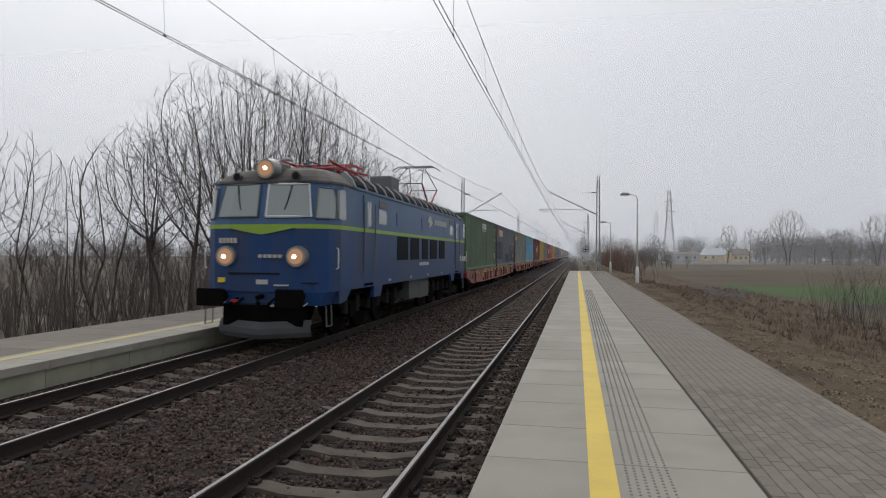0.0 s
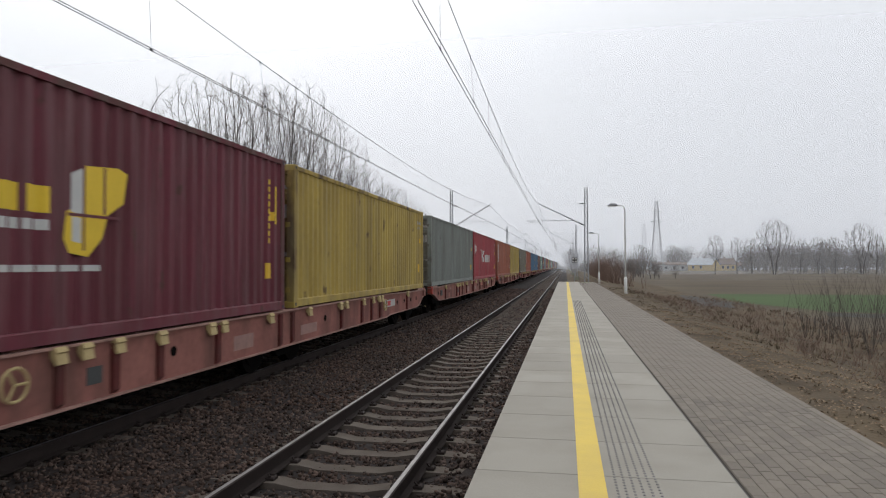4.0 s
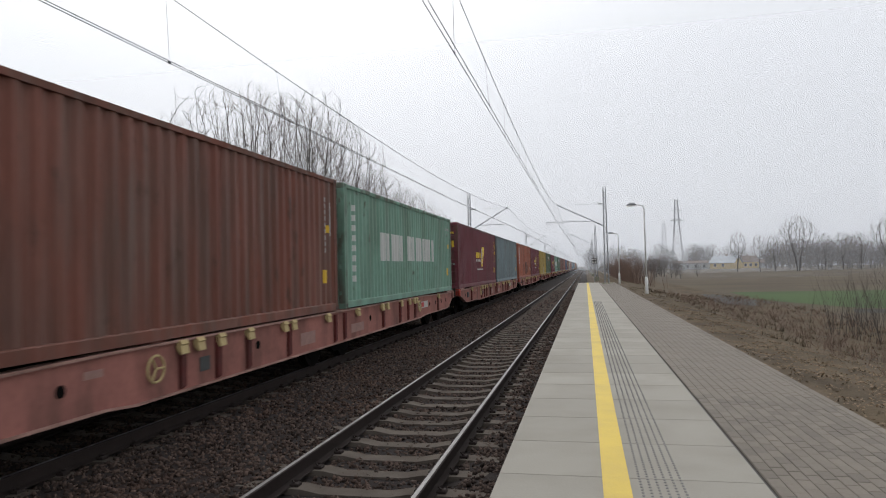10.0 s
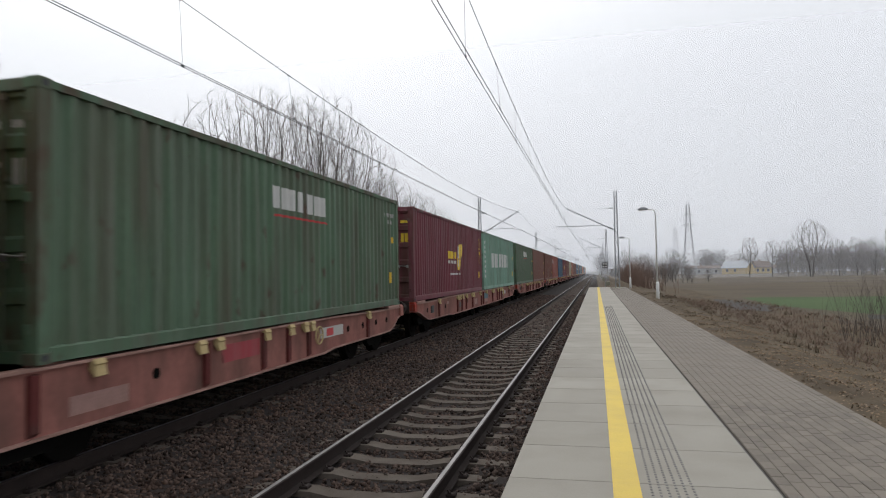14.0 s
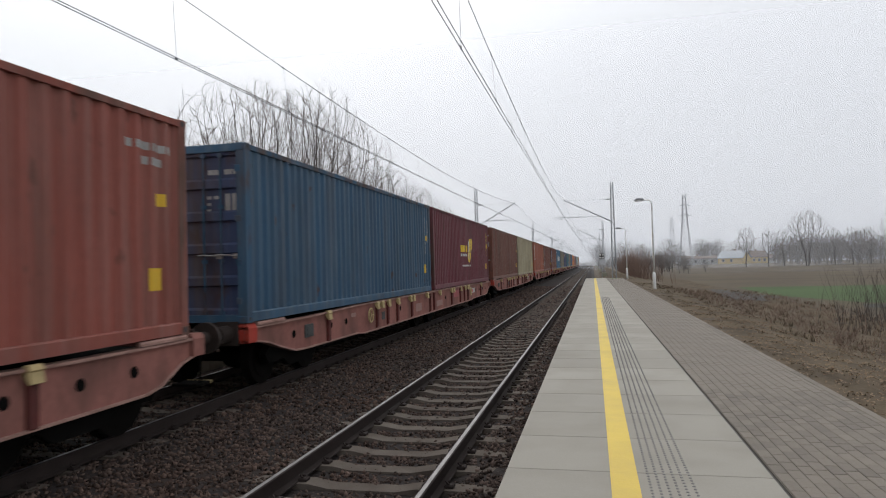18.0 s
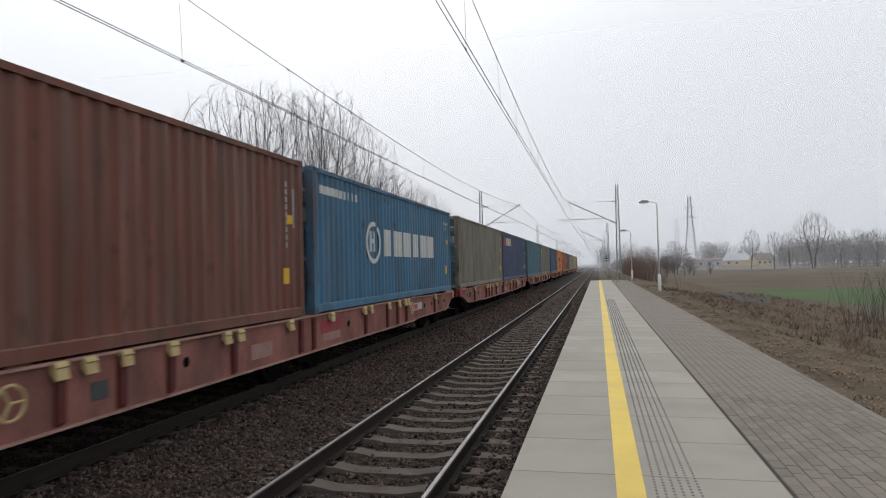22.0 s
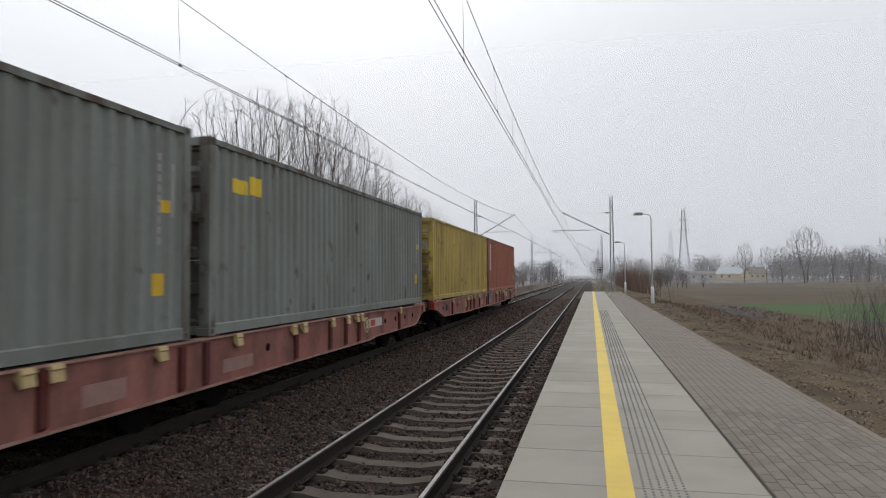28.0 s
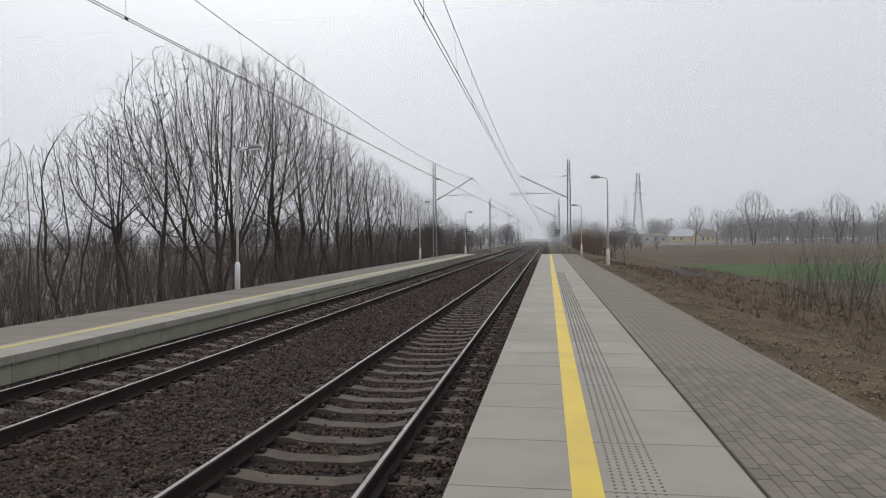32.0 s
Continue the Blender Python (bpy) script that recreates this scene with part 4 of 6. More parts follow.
WHITE_INK = mat("white_lettering", (0.50, 0.50, 0.475), 0.7, vary=0.12, scale=3, fine=30)
YELLOW_INK = mat("yellow_lettering", (0.70, 0.48, 0.03), 0.7, vary=0.1)
FADED_INK = mat("faded_white_lettering", (0.30, 0.29, 0.275), 0.7, vary=0.3, scale=5, fine=40)
CREAM_INK = mat("cream_lettering", (0.50, 0.44, 0.30), 0.7, vary=0.12)
DARK_INK = mat("dark_lettering", (0.03, 0.03, 0.035), 0.7, vary=0.1)
RED_INK = mat("red_lettering", (0.45, 0.04, 0.04), 0.7, vary=0.1)
BLUE_INK = mat("blue_lettering", (0.03, 0.12, 0.35), 0.7, vary=0.1)
STICKER = mat("yellow_sticker", (0.65, 0.40, 0.02), 0.6, vary=0.1)
STEEL = mat("bare_steel_rod", (0.28, 0.27, 0.26), 0.5, 0.7, vary=0.15)


def corrugated(length, height, wave=0.278, deep=0.046):
    """A corrugated sheet in the y-z plane, its outer face at x = 0."""
    g = Geo()
    n = max(1, round(length / wave))
    w = length / n
    ys = []
    for i in range(n):
        ys += [(i * w, 0), (i * w + w * 0.30, 0), (i * w + w * 0.5, -deep), (i * w + w * 0.80, -deep)]
    ys.append((length, 0))
    k = len(ys)
    g.v = [(x, y, z) for z in (0, height) for y, x in ys]
    g.f = [(i, i + 1, k + i + 1, k + i) for i in range(k - 1)]
    return g


PANEL_H = C_H - 0.25
SIDE = corrugated(11.87, PANEL_H)
SIDE_MESH = SIDE.mesh("side_panel")
TWO_TONE = SIDE.mesh("side_panel")
TWO_TONE.polygons.foreach_set("material_index", [1 if i % 4 in (2, 1) else 0 for i in range(len(TWO_TONE.polygons))])
END_G = corrugated(2.12, PANEL_H, 0.25, 0.04)
END_G.v = [(y, -x, z) for x, y, z in END_G.v]
END_MESH = END_G.mesh("end_panel")
ROOF_G = corrugated(11.9, 2.32, 0.21, 0.02)
ROOF_G.v = [(z - 1.16, y, x) for x, y, z in ROOF_G.v]
ROOF_MESH = ROOF_G.mesh("roof_panel")
POST_MESH = Geo().box(-0.08, 0.08, -0.08, 0.08, 0.11, C_H - 0.11).mesh("corner_post")
CAST_MESH = Geo().box(-0.09, 0.09, -0.09, 0.09, 0, 0.118, 0.012).mesh("corner_casting")
HOLE_MESH = Geo().disc((0.088, 0, 0.06), (1, 0, 0), 0.035, 0.006, 10).mesh("casting_hole")
TOP_MESH = Geo().box(-0.03, 0.036, 0.16, C_LEN - 0.16, C_H - 0.10, C_H - 0.02).mesh("top_rail")
SILL_MESH = Geo().prism([(-0.03, 0.012), (0.037, 0.012), (0.037, 0.150), (0.026, 0.168), (-0.03, 0.168)], "y", 0.16, C_LEN - 0.16).mesh("bottom_rail")
HEAD_MESH = Geo().box(-1.06, 1.06, -0.03, 0.05, 0, 0.12).mesh("end_header")


def door_mesh():
    """One door leaf with pressed panels between proud horizontal bars."""
    o = [(0.10, 0.13), (0.035, 0.13)]
    top, n = C_H - 0.13, 5
    for k in range(n):
        z0, z1 = 0.13 + (top - 0.13) * k / n, 0.13 + (top - 0.13) * (k + 1) / n
        o += [(0.035, z0 + 0.07), (0.082, z0 + 0.11), (0.082, z1 - 0.07), (0.035, z1 - 0.05)]
    o += [(0.035, top), (0.10, top)]
    return Geo().prism(o, "x", 0.012, 1.05).mesh("door")


DOOR_MESH = door_mesh()
g = Geo()
g.tube([(0, 0.015, 0.08), (0, 0.015, C_H - 0.08)], 0.019, 8)
for z in (0.16, 0.98, 1.85, C_H - 0.18):
    g.box(-0.04, 0.04, -0.002, 0.05, z - 0.03, z + 0.03)
ROD_MESH = g.mesh("lock_rod")
HANDLE_MESH = Geo().tube([(-0.10, 0.0, 1.08), (0.0, -0.012, 1.08), (0.30, -0.004, 1.06)], 0.013, 6).box(0.22, 0.32, -0.005, 0.04, 1.02, 1.10).mesh("rod_handle")
HINGE_MESH = Geo().box(1.03, 1.13, 0.0, 0.06, -0.05, 0.05, 0.008).mesh("hinge")


WAVE = 11.87 / 43


def groove(y):
    """How deep the side lies at y."""
    u = ((y - 0.16) % WAVE) / WAVE
    return 0.0 if u < 0.30 else -0.046 * (u - 0.30) / 0.20 if u < 0.5 else -0.046 if u < 0.80 else -0.046 * (1 - u) / 0.20


def painted(y0, y1, z0, z1, over=0.003):
    """Paint on the corrugated near side: a sheet that follows the grooves."""
    ys = {y0, y1}
    k = math.floor((y0 - 0.16) / WAVE) - 1
    while k * WAVE + 0.16 < y1:
        for u in (0, 0.30, 0.5, 0.80):
            y = 0.16 + (k + u) * WAVE
            if y0 < y < y1:
                ys.add(y)
        k += 1
    ys = sorted(ys)
    g = Geo()
    n = len(ys)
    g.v = [(1.203 + groove(y) + over, y, z) for z in (z0, z1) for y in ys]
    g.f = [(i, i + 1, n + i + 1, n + i) for i in range(n - 1)]
    return g


def mark(parent, name, rects, material, label=""):
    for y0, y1, z0, z1 in rects:
        part(name, painted(y0, y1, z0, z1), material, parent, label)


def row(y0, y1, z0, z1, n, fill=0.76):
    """n plain bars in place of letters, between y0 and y1."""
    step = (y1 - y0) / n
    return [(y0 + i * step, y0 + (i + fill) * step, z0, z1) for i in range(n)]


def column(y0, y1, z0, z1, n, fill=0.78):
    step = (z1 - z0) / n
    return [(y0, y1, z1 - (i + fill) * step, z1 - i * step) for i in range(n)]


def logo_tall(c, n=6):
    mark(c, "upright_mark", column(0.70, 1.04, 1.1, 2.52, n), WHITE_INK, "white mark")


def logo_tall_cream(c):
    mark(c, "upright_mark", column(0.62, 0.98, 0.98, 2.46, 4, 0.82), CREAM_INK, "cream upright mark")


def logo_tall_panel(c):
    mark(c, "white_panel", [(0.55, 0.95, 0.55, 2.5)], WHITE_INK, "white upright panel")
    mark(c, "upright_mark", [(y0, y1, z0, z1) for y0, y1, z0, z1 in column(0.62, 0.88, 0.7, 2.4, 3, 0.6)], DARK_INK, "dark mark")


def logo_tall_blue(c):
    mark(c, "upright_mark", column(0.55, 0.95, 0.9, 2.45, 5), WHITE_INK, "white mark")
    mark(c, "blue_band", [(0.97, 1.12, 0.9, 2.45)], BLUE_INK, "blue band")


def logo_caru(c):
    mark(c, "yellow_mark", row(4.85, 6.35, 1.38, 1.66, 4, 0.82), YELLOW_INK, "yellow mark")
    mark(c, "white_mark", row(4.85, 6.30, 1.20, 1.31, 8, 0.85), WHITE_INK, "white mark")
    part("emblem", Geo().prism([(6.56, 0.97), (6.85, 0.93), (7.08, 1.14), (7.18, 1.42), (7.46, 1.58), (7.53, 1.95), (7.36, 2.00), (6.78, 1.95), (6.74, 1.52), (6.52, 1.42), (6.48, 1.12)], "x", 1.2035, 1.2085), YELLOW_INK, c, "yellow curved emblem")
    part("emblem_inlay", Geo().prism([(6.58, 1.42), (6.76, 1.40), (6.76, 1.92), (6.58, 1.84)], "x", 1.2085, 1.2105), WHITE_INK, c)
    part("emblem_inlay", Geo().prism([(6.60, 1.10), (6.74, 1.08), (6.74, 1.36), (6.60, 1.37)], "x", 1.2085, 1.2105), WHITE_INK, c)
    part("emblem_gap", Geo().box(1.2085, 1.2108, 6.54, 7.40, 1.375, 1.41), C["maroon"], c)
    part("emblem_gap", Geo().box(1.2085, 1.2106, 6.765, 6.80, 1.0, 1.95), C["maroon"], c)
    part("emblem_gap", Geo().box(1.2085, 1.2107, 7.10, 7.14, 1.42, 1.97), C["maroon"], c)
    mark(c, "white_dash", row(5.23, 7.09, 0.77, 0.84, 6, 0.9), WHITE_INK, "thin white dash")


def logo_kline(c):
    mark(c, "flag", [(0.72, 1.29, 1.69, 2.02)], WHITE_INK, "white flag emblem")
    mark(c, "flag_pole", [(0.66, 0.715, 1.55, 2.1)], WHITE_INK)
    part("flag_spot", Geo().disc((1.207, 1.0, 1.86), (1, 0, 0), 0.10, 0.003, 14), RED_INK, c)
    mark(c, "large_mark", [(3.87, 4.25, 1.07, 1.80), (4.25, 4.5, 1.35, 1.58), (4.5, 4.95, 1.55, 1.80), (4.5, 4.97, 1.07, 1.38)], WHITE_INK, "large white mark")
    mark(c, "white_mark", row(5.45, 8.4, 1.06, 1.56, 4, 0.72), WHITE_INK, "large white mark")
    mark(c, "small_mark", [(3.4, 3.6, 1.78, 1.86), (5.1, 5.3, 1.74, 1.82)], WHITE_INK)


def logo_china(c):
    mark(c, "white_mark", row(2.85, 5.15, 1.1, 1.86, 5, 0.8), WHITE_INK, "large white mark")
    mark(c, "white_mark", row(5.62, 9.2, 1.12, 1.88, 8, 0.8), WHITE_INK, "large white mark")
    mark(c, "upright_mark", column(0.55, 0.78, 0.5, 2.4, 8, 0.6), WHITE_INK, "pale mark")


def logo_capital(c):
    mark(c, "white_mark", row(4.89, 7.3, 2.0, 2.38, 7, 0.74), WHITE_INK, "white mark")
    mark(c, "underline", [(4.95, 7.3, 1.86, 1.90)], RED_INK)


def logo_capital_front(c):
    mark(c, "white_mark", row(5.85, 7.4, 2.24, 2.58, 7, 0.74), WHITE_INK, "white mark")
    mark(c, "underline", [(5.85, 7.4, 2.14, 2.17)], WHITE_INK)


def logo_seaco(c):
    mark(c, "red_mark", row(0.75, 1.66, 2.05, 2.48, 2, 0.86), RED_INK, "red mark")
    mark(c, "cream_mark", row(1.71, 3.95, 2.08, 2.52, 5, 0.84), CREAM_INK, "bold cream mark")
    mark(c, "dark_patch", [(4.98, 5.64, 1.92, 2.40)], C["slate"], "dark paint patch")


def logo_hanjin(c):
    g = Geo()
    for k in range(20):
        if k != 3:
            a0, a1 = 2 * math.pi * k / 20, 2 * math.pi * (k + 0.96) / 20
            o = [(3.55 + r * math.cos(a), 1.47 + 0.93 * r * math.sin(a)) for r, a in ((0.43, a0), (0.55, a0), (0.55, a1), (0.43, a1))]
            g.prism(o, "x", 1.2035, 1.2075)
    part("emblem_ring", g, WHITE_INK, c, "white ring emblem")
    mark(c, "emblem_bar", [(3.36, 3.46, 1.25, 1.75), (3.62, 3.72, 1.25, 1.75), (3.46, 3.62, 1.46, 1.56)], WHITE_INK)
    mark(c, "white_mark", row(4.37, 9.85, 1.15, 1.84, 6, 0.76), WHITE_INK, "large white mark")
    mark(c, "small_mark", row(0.4, 2.6, 2.35, 2.52, 9, 0.7), WHITE_INK, "small white mark")


def logo_msc(c):
    mark(c, "dark_mark", [(5.60, 5.82, 1.50, 1.98), (6.06, 6.26, 1.50, 1.94), (6.50, 6.72, 1.50, 1.98), (5.60, 6.68, 1.94, 2.03), (5.70, 6.10, 0.95, 1.38), (6.22, 6.62, 0.95, 1.38)], DARK_INK, "black mark")
    mark(c, "dull_patch", [(5.55, 7.05, 0.17, 0.86)], C["beige"], "dull repainted patch")


def logo_hapag(c):
    part("emblem", Geo().prism([(2.2, 1.28), (2.75, 1.26), (3.05, 1.50), (2.9, 1.66), (2.75, 1.98), (2.3, 1.92), (2.15, 1.6)], "x", 1.2035, 1.2085), BLUE_INK, c, "blue emblem")
    mark(c, "dark_mark", row(3.48, 7.4, 1.40, 1.78, 11, 0.76), DARK_INK, "dark mark")
    mark(c, "brown_patch", [(5.2, 6.6, 0.2, 1.28)], C["rust"], "brown repaired patch")


def logo_cai(c):
    mark(c, "white_mark", row(0.84, 1.80, 1.88, 2.36, 3, 0.82), WHITE_INK, "white mark")


def logo_ring(c):
    mark(c, "white_panel", [(0.85, 1.25, 1.72, 2.32)], WHITE_INK, "white square emblem")
    part("panel_mark", Geo().box(1.207, 1.2095, 0.97, 1.1, 1.82, 2.1), DARK_INK, c)


def logo_grey(c):
    mark(c, "yellow_mark", row(0.68, 1.2, 2.12, 2.34, 3, 0.9) + [(1.22, 1.55, 2.14, 2.44)], YELLOW_INK, "yellow mark")


def container(color, along, logo=None, patches=(), sticker="", word=""):
    paint_m = C[color]
    c = thing("shipping_container", WORDS[color] + " corrugated steel shipping container on a flat wagon" + word, "container", "containers on the train")
    for s, name in ((1, "near"), (-1, "far")):
        m = Matrix.Translation((1.203, 0.16, 0.155)) if s > 0 else Matrix.Translation((-1.203, C_LEN - 0.16, 0.155)) @ Matrix.Rotation(math.pi, 4, "Z")
        if color in HOLLOW_PAINT:
            if not TWO_TONE.materials:
                TWO_TONE.materials.append(paint_m)
                TWO_TONE.materials.append(C[HOLLOW_PAINT[color]])
            ob = part("side_panel", TWO_TONE, paint_m, c, at=m)
            ob.material_slots[1].link, ob.material_slots[1].material = "OBJECT", C[HOLLOW_PAINT[color]]
        else:
            part("side_panel", SIDE_MESH, paint_m, c, at=m)
        part("top_rail", TOP_MESH, EDGE_PAINT[color], c, at=(s * 1.185, 0, 0))
        part("bottom_rail", SILL_MESH, paint_m, c, at=(s * 1.182, 0, 0))
        for y in (0.085, C_LEN - 0.085):
            part("corner_post", POST_MESH, EDGE_PAINT[color], c, at=(s * 1.135, y, 0))
            for z in (0, C_H - 0.118):
                cast = part("corner_casting", CAST_MESH, EDGE_PAINT[color], c, at=(s * 1.129, y, z))
                if s > 0:
                    part("casting_hole", HOLE_MESH, DARK_INK, cast)
        # edge paint brings rust and also darkens the doors for the gap's shade
        door = part("door", DOOR_MESH, EDGE_PAINT[DOORS.get(color, color)], c, at=(0, 0.03, 0) if s > 0 else Matrix.Translation((0, 0.03, 0)) @ Matrix.Diagonal((-1, 1, 1, 1)))
        for x in (0.45, 0.75):
            part("lock_rod", ROD_MESH, EDGE_PAINT[color], door, at=(x, 0.0, 0))
        if s > 0:
            for x in (0.45, 0.75):
                part("rod_handle", HANDLE_MESH, STEEL, door, at=(x, 0.0, 0.0))
            for z in (0.35, 0.95, 1.65, 2.45):
                part("hinge", HINGE_MESH, EDGE_PAINT[color], door, at=(0, -0.03, z))
    part("end_header", HEAD_MESH, paint_m, c, at=(0, 0.05, C_H - 0.125))
    part("end_header", HEAD_MESH, paint_m, c, at=(0, 0.05, 0.01))
    part("end_header", HEAD_MESH, paint_m, c, at=(0, C_LEN - 0.07, C_H - 0.125))
    part("end_panel", END_MESH, paint_m, c, at=(-1.06, C_LEN - 0.06, 0.12))
    part("roof_panel", ROOF_MESH, paint_m, c, at=(0, 0.146, C_H - 0.03))
    if logo:
        logo(c)
    ink = YELLOW_INK if color == "maroon" else FADED_INK
    if sticker == "tall":
        mark(c, "code_mark", column(11.50, 11.60, 1.2, 2.4, 9, 0.7), ink, "small mark")
        mark(c, "code_mark", [(11.78, 11.86, 1.6, 2.3)], ink)
    else:
        mark(c, "code_mark", row(11.05, 11.95, 2.34, 2.44, 6, 0.75) + row(11.35, 11.75, 2.16, 2.26, 3, 0.75), ink, "small mark")
    mark(c, "sticker", [(11.44, 11.70, 0.60, 0.88)], STICKER if color not in ("rust",) else WHITE_INK, "rectangular warning sticker")
    mark(c, "sticker", [(11.62, 11.76, 1.66, 1.82)], STICKER, "small yellow sticker")
    for y0, y1, z0, z1, col in patches:
        mark(c, "paint_patch", [(y0, y1, z0, z1)], C[col], "mismatched repaired paint patch")
    # codes painted on the doors
    for x0, x1, z0, z1 in ((0.50, 0.69, 2.37, 2.45), (0.79, 0.93, 2.37, 2.45), (0.945, 1.04, 2.37, 2.45), (0.80, 0.96, 2.22, 2.30), (0.80, 0.89, 1.74, 2.06), (0.92, 1.02, 1.74, 2.06), (0.48, 0.56, 1.98, 2.03), (0.60, 0.70, 1.98, 2.03), (0.48, 0.55, 1.88, 1.92), (0.48, 0.55, 1.78, 1.82)):
        part("door_mark", Geo().box(x0, x1, 0.1085, 0.1135, z0, z1), ink, c)
    TRAIN.append((c, along, DECK))
    return c


WAGON = mat("faded_red_wagon_paint", (0.285, 0.122, 0.100), 0.85, vary=0.26, scale=1.1, fine=12, dirt=(0.085, 0.052, 0.042), dirt_amount=0.8, dirt_scale=1.7, random=0.10, spec=0.15, streak=2.5)
# darker than the web: the shade at the stiffeners is put into this red
RIB_SHADE = mat("shaded_red_stiffener_paint", (0.115, 0.030, 0.027), 0.85, vary=0.25, scale=3, fine=20, dirt=(0.06, 0.04, 0.034), dirt_amount=0.7, dirt_scale=3, spec=0.15)
# near-black: the shade below the train is put into these two colours
UNDER = mat("shaded_gear_black", (0.006, 0.0055, 0.005), 0.95, vary=0.2, spec=0.03)
WHEEL = mat("shaded_wheel_steel", (0.007, 0.006, 0.0055), 0.9, 0.0, vary=0.2, spec=0.04)
L_UNDER_W = mat("greasy_brown_buffer_steel", (0.035, 0.026, 0.022), 0.75, 0.2, vary=0.3, scale=4, fine=20, spec=0.25)
LOCK = mat("faded_yellow_lock_paint", (0.42, 0.32, 0.15), 0.8, vary=0.2, scale=4, fine=30)
L_BOX = mat("grey_box_paint", (0.07, 0.072, 0.07), 0.7, spec=0.2, vary=0.15)
DATA = mat("faded_data_table", (0.28, 0.16, 0.135), 0.8, vary=0.25, scale=6, fine=40)
PLATE = mat("white_data_plate", (0.42, 0.40, 0.37), 0.7, vary=0.1)
W0, W1 = 0.0, 25.18
STEP_RED = mat("bright_red_corner_paint", (0.36, 0.045, 0.03), 0.75, vary=0.25, scale=4, fine=25, dirt=(0.16, 0.05, 0.035), dirt_amount=0.8, dirt_scale=3, spec=0.2)
WORN = mat("worn_pinkish_flange_paint", (0.34, 0.20, 0.165), 0.8, vary=0.25, scale=3, fine=20, dirt=(0.16, 0.09, 0.07), dirt_amount=0.8, dirt_scale=2.5, spec=0.2)


TOP_LINE = [(W0, 1.06), (2.4, 1.06), (5.0, 1.108), (12.59, 1.108), (20.2, 1.108), (22.8, 1.06), (W1, 1.06)]
LOW_LINE = [(W1, 0.86), (24.95, 0.83), (24.72, 0.77), (24.50, 0.66), (24.28, 0.55), (24.0, 0.495), (23.0, 0.485), (20.2, 0.475), (19.7, 0.43), (5.5, 0.43), (5.0, 0.475), (2.2, 0.485), (1.75, 0.505), (1.1, 0.66), (0.7, 0.775), (0.35, 0.83), (W0, 0.85)]


def side_sill_mesh():
    """The web of the side beam, hollowed at both ends over the bogies."""
    return Geo().prism(TOP_LINE + LOW_LINE, "x", -0.012, 0.012).mesh("side_sill")


def flange(line, inner, outer, thick):
    g = Geo()
    for (ya, za), (yb, zb) in zip(line, line[1:]):
        g.prism([(ya, za - thick), (yb, zb - thick), (yb, zb + thick), (ya, za + thick)], "x", inner, outer)
    return g


SILL_W = side_sill_mesh()
TOP_FLANGE = flange(TOP_LINE, -0.10, 0.060, 0.016).mesh("top_flange")
LOW_FLANGE = flange(LOW_LINE, -0.10, 0.050, 0.014).mesh("bottom_flange")
CARRIER = Geo().prism([(0.0, 0.0), (0.06, 0.0), (0.06, 0.035), (0.045, 0.055), (0.0, 0.055)], "y", 0.0, 0.95).mesh("container_guide")
CORNER = Geo().prism([(0.86, 0.83), (1.235, 0.83), (1.235, 1.06), (1.19, 1.13), (0.86, 1.13)], "y", 0.0, 0.26).mesh("corner_step")
RIB = Geo().prism([(0, 0.455), (0.055, 0.50), (0.060, 1.06), (0, 1.06)], "y", -0.055, 0.055).mesh("stiffener")
LOCK_MESH = Geo().prism([(0.0, 0.0), (0.07, -0.09), (0.095, -0.08), (0.075, 0.03), (0.09, 0.05), (0.06, 0.10), (0, 0.10)], "y", -0.085, 0.085).mesh("container_lock")
SEAT_MESH = Geo().box(-0.12, 0.10, -0.14, 0.14, 0.93, DECK, 0.01).mesh("container_seat")
WHEEL_G = Geo()
WHEEL_G.smooth = False
WHEEL_G.disc((0, 0, 0), (1, 0, 0), 0.46, 0.13, 24).disc((0.13, 0, 0), (1, 0, 0), 0.34, 0.02, 16).disc((0.1, 0, 0), (1, 0, 0), 0.12, 0.12, 10).disc((-0.03, 0, 0), (1, 0, 0), 0.49, 0.03, 24)
WHEEL_MESH = WHEEL_G.mesh("wheel")
FRAME_MESH = Geo().prism([(-1.3, 0.55), (-1.05, 0.72), (-0.5, 0.60), (0.5, 0.60), (1.05, 0.72), (1.3, 0.55), (1.15, 0.38), (0.6, 0.40), (0.4, 0.25), (-0.4, 0.25), (-0.6, 0.40), (-1.15, 0.38)], "x", -0.06, 0.06).mesh("bogie_frame")
AXLE_MESH = Geo().disc((-0.95, 0, 0), (1, 0, 0), 0.08, 1.9, 12).mesh("axle")
BUF_G = Geo().disc((0, 0, 0), (0, -1, 0), 0.135, 0.34, 16).disc((0, -0.30, 0), (0, -1, 0), 0.105, 0.28, 16).disc((0, -0.57, 0), (0, -1, 0), 0.235, 0.04, 22).box(-0.19, 0.19, -0.03, 0.02, -0.19, 0.19)
BUF_MESH = BUF_G.mesh("buffer")
HAND_G = Geo().ring((0, 0, 0), (1, 0, 0), 0.165, 0.017, 22, 6)
for q in range(3):
    HAND_G.tube([(0, 0.16 * math.cos(q * 2.09), 0.16 * math.sin(q * 2.09)), (0, 0, 0)], 0.015, 5)
HAND_MESH = HAND_G.mesh("brake_wheel")
PORT_MESH = Geo().disc((0, 0, 0), (1, 0, 0), 0.07, 0.006, 12).mesh("port_hole")


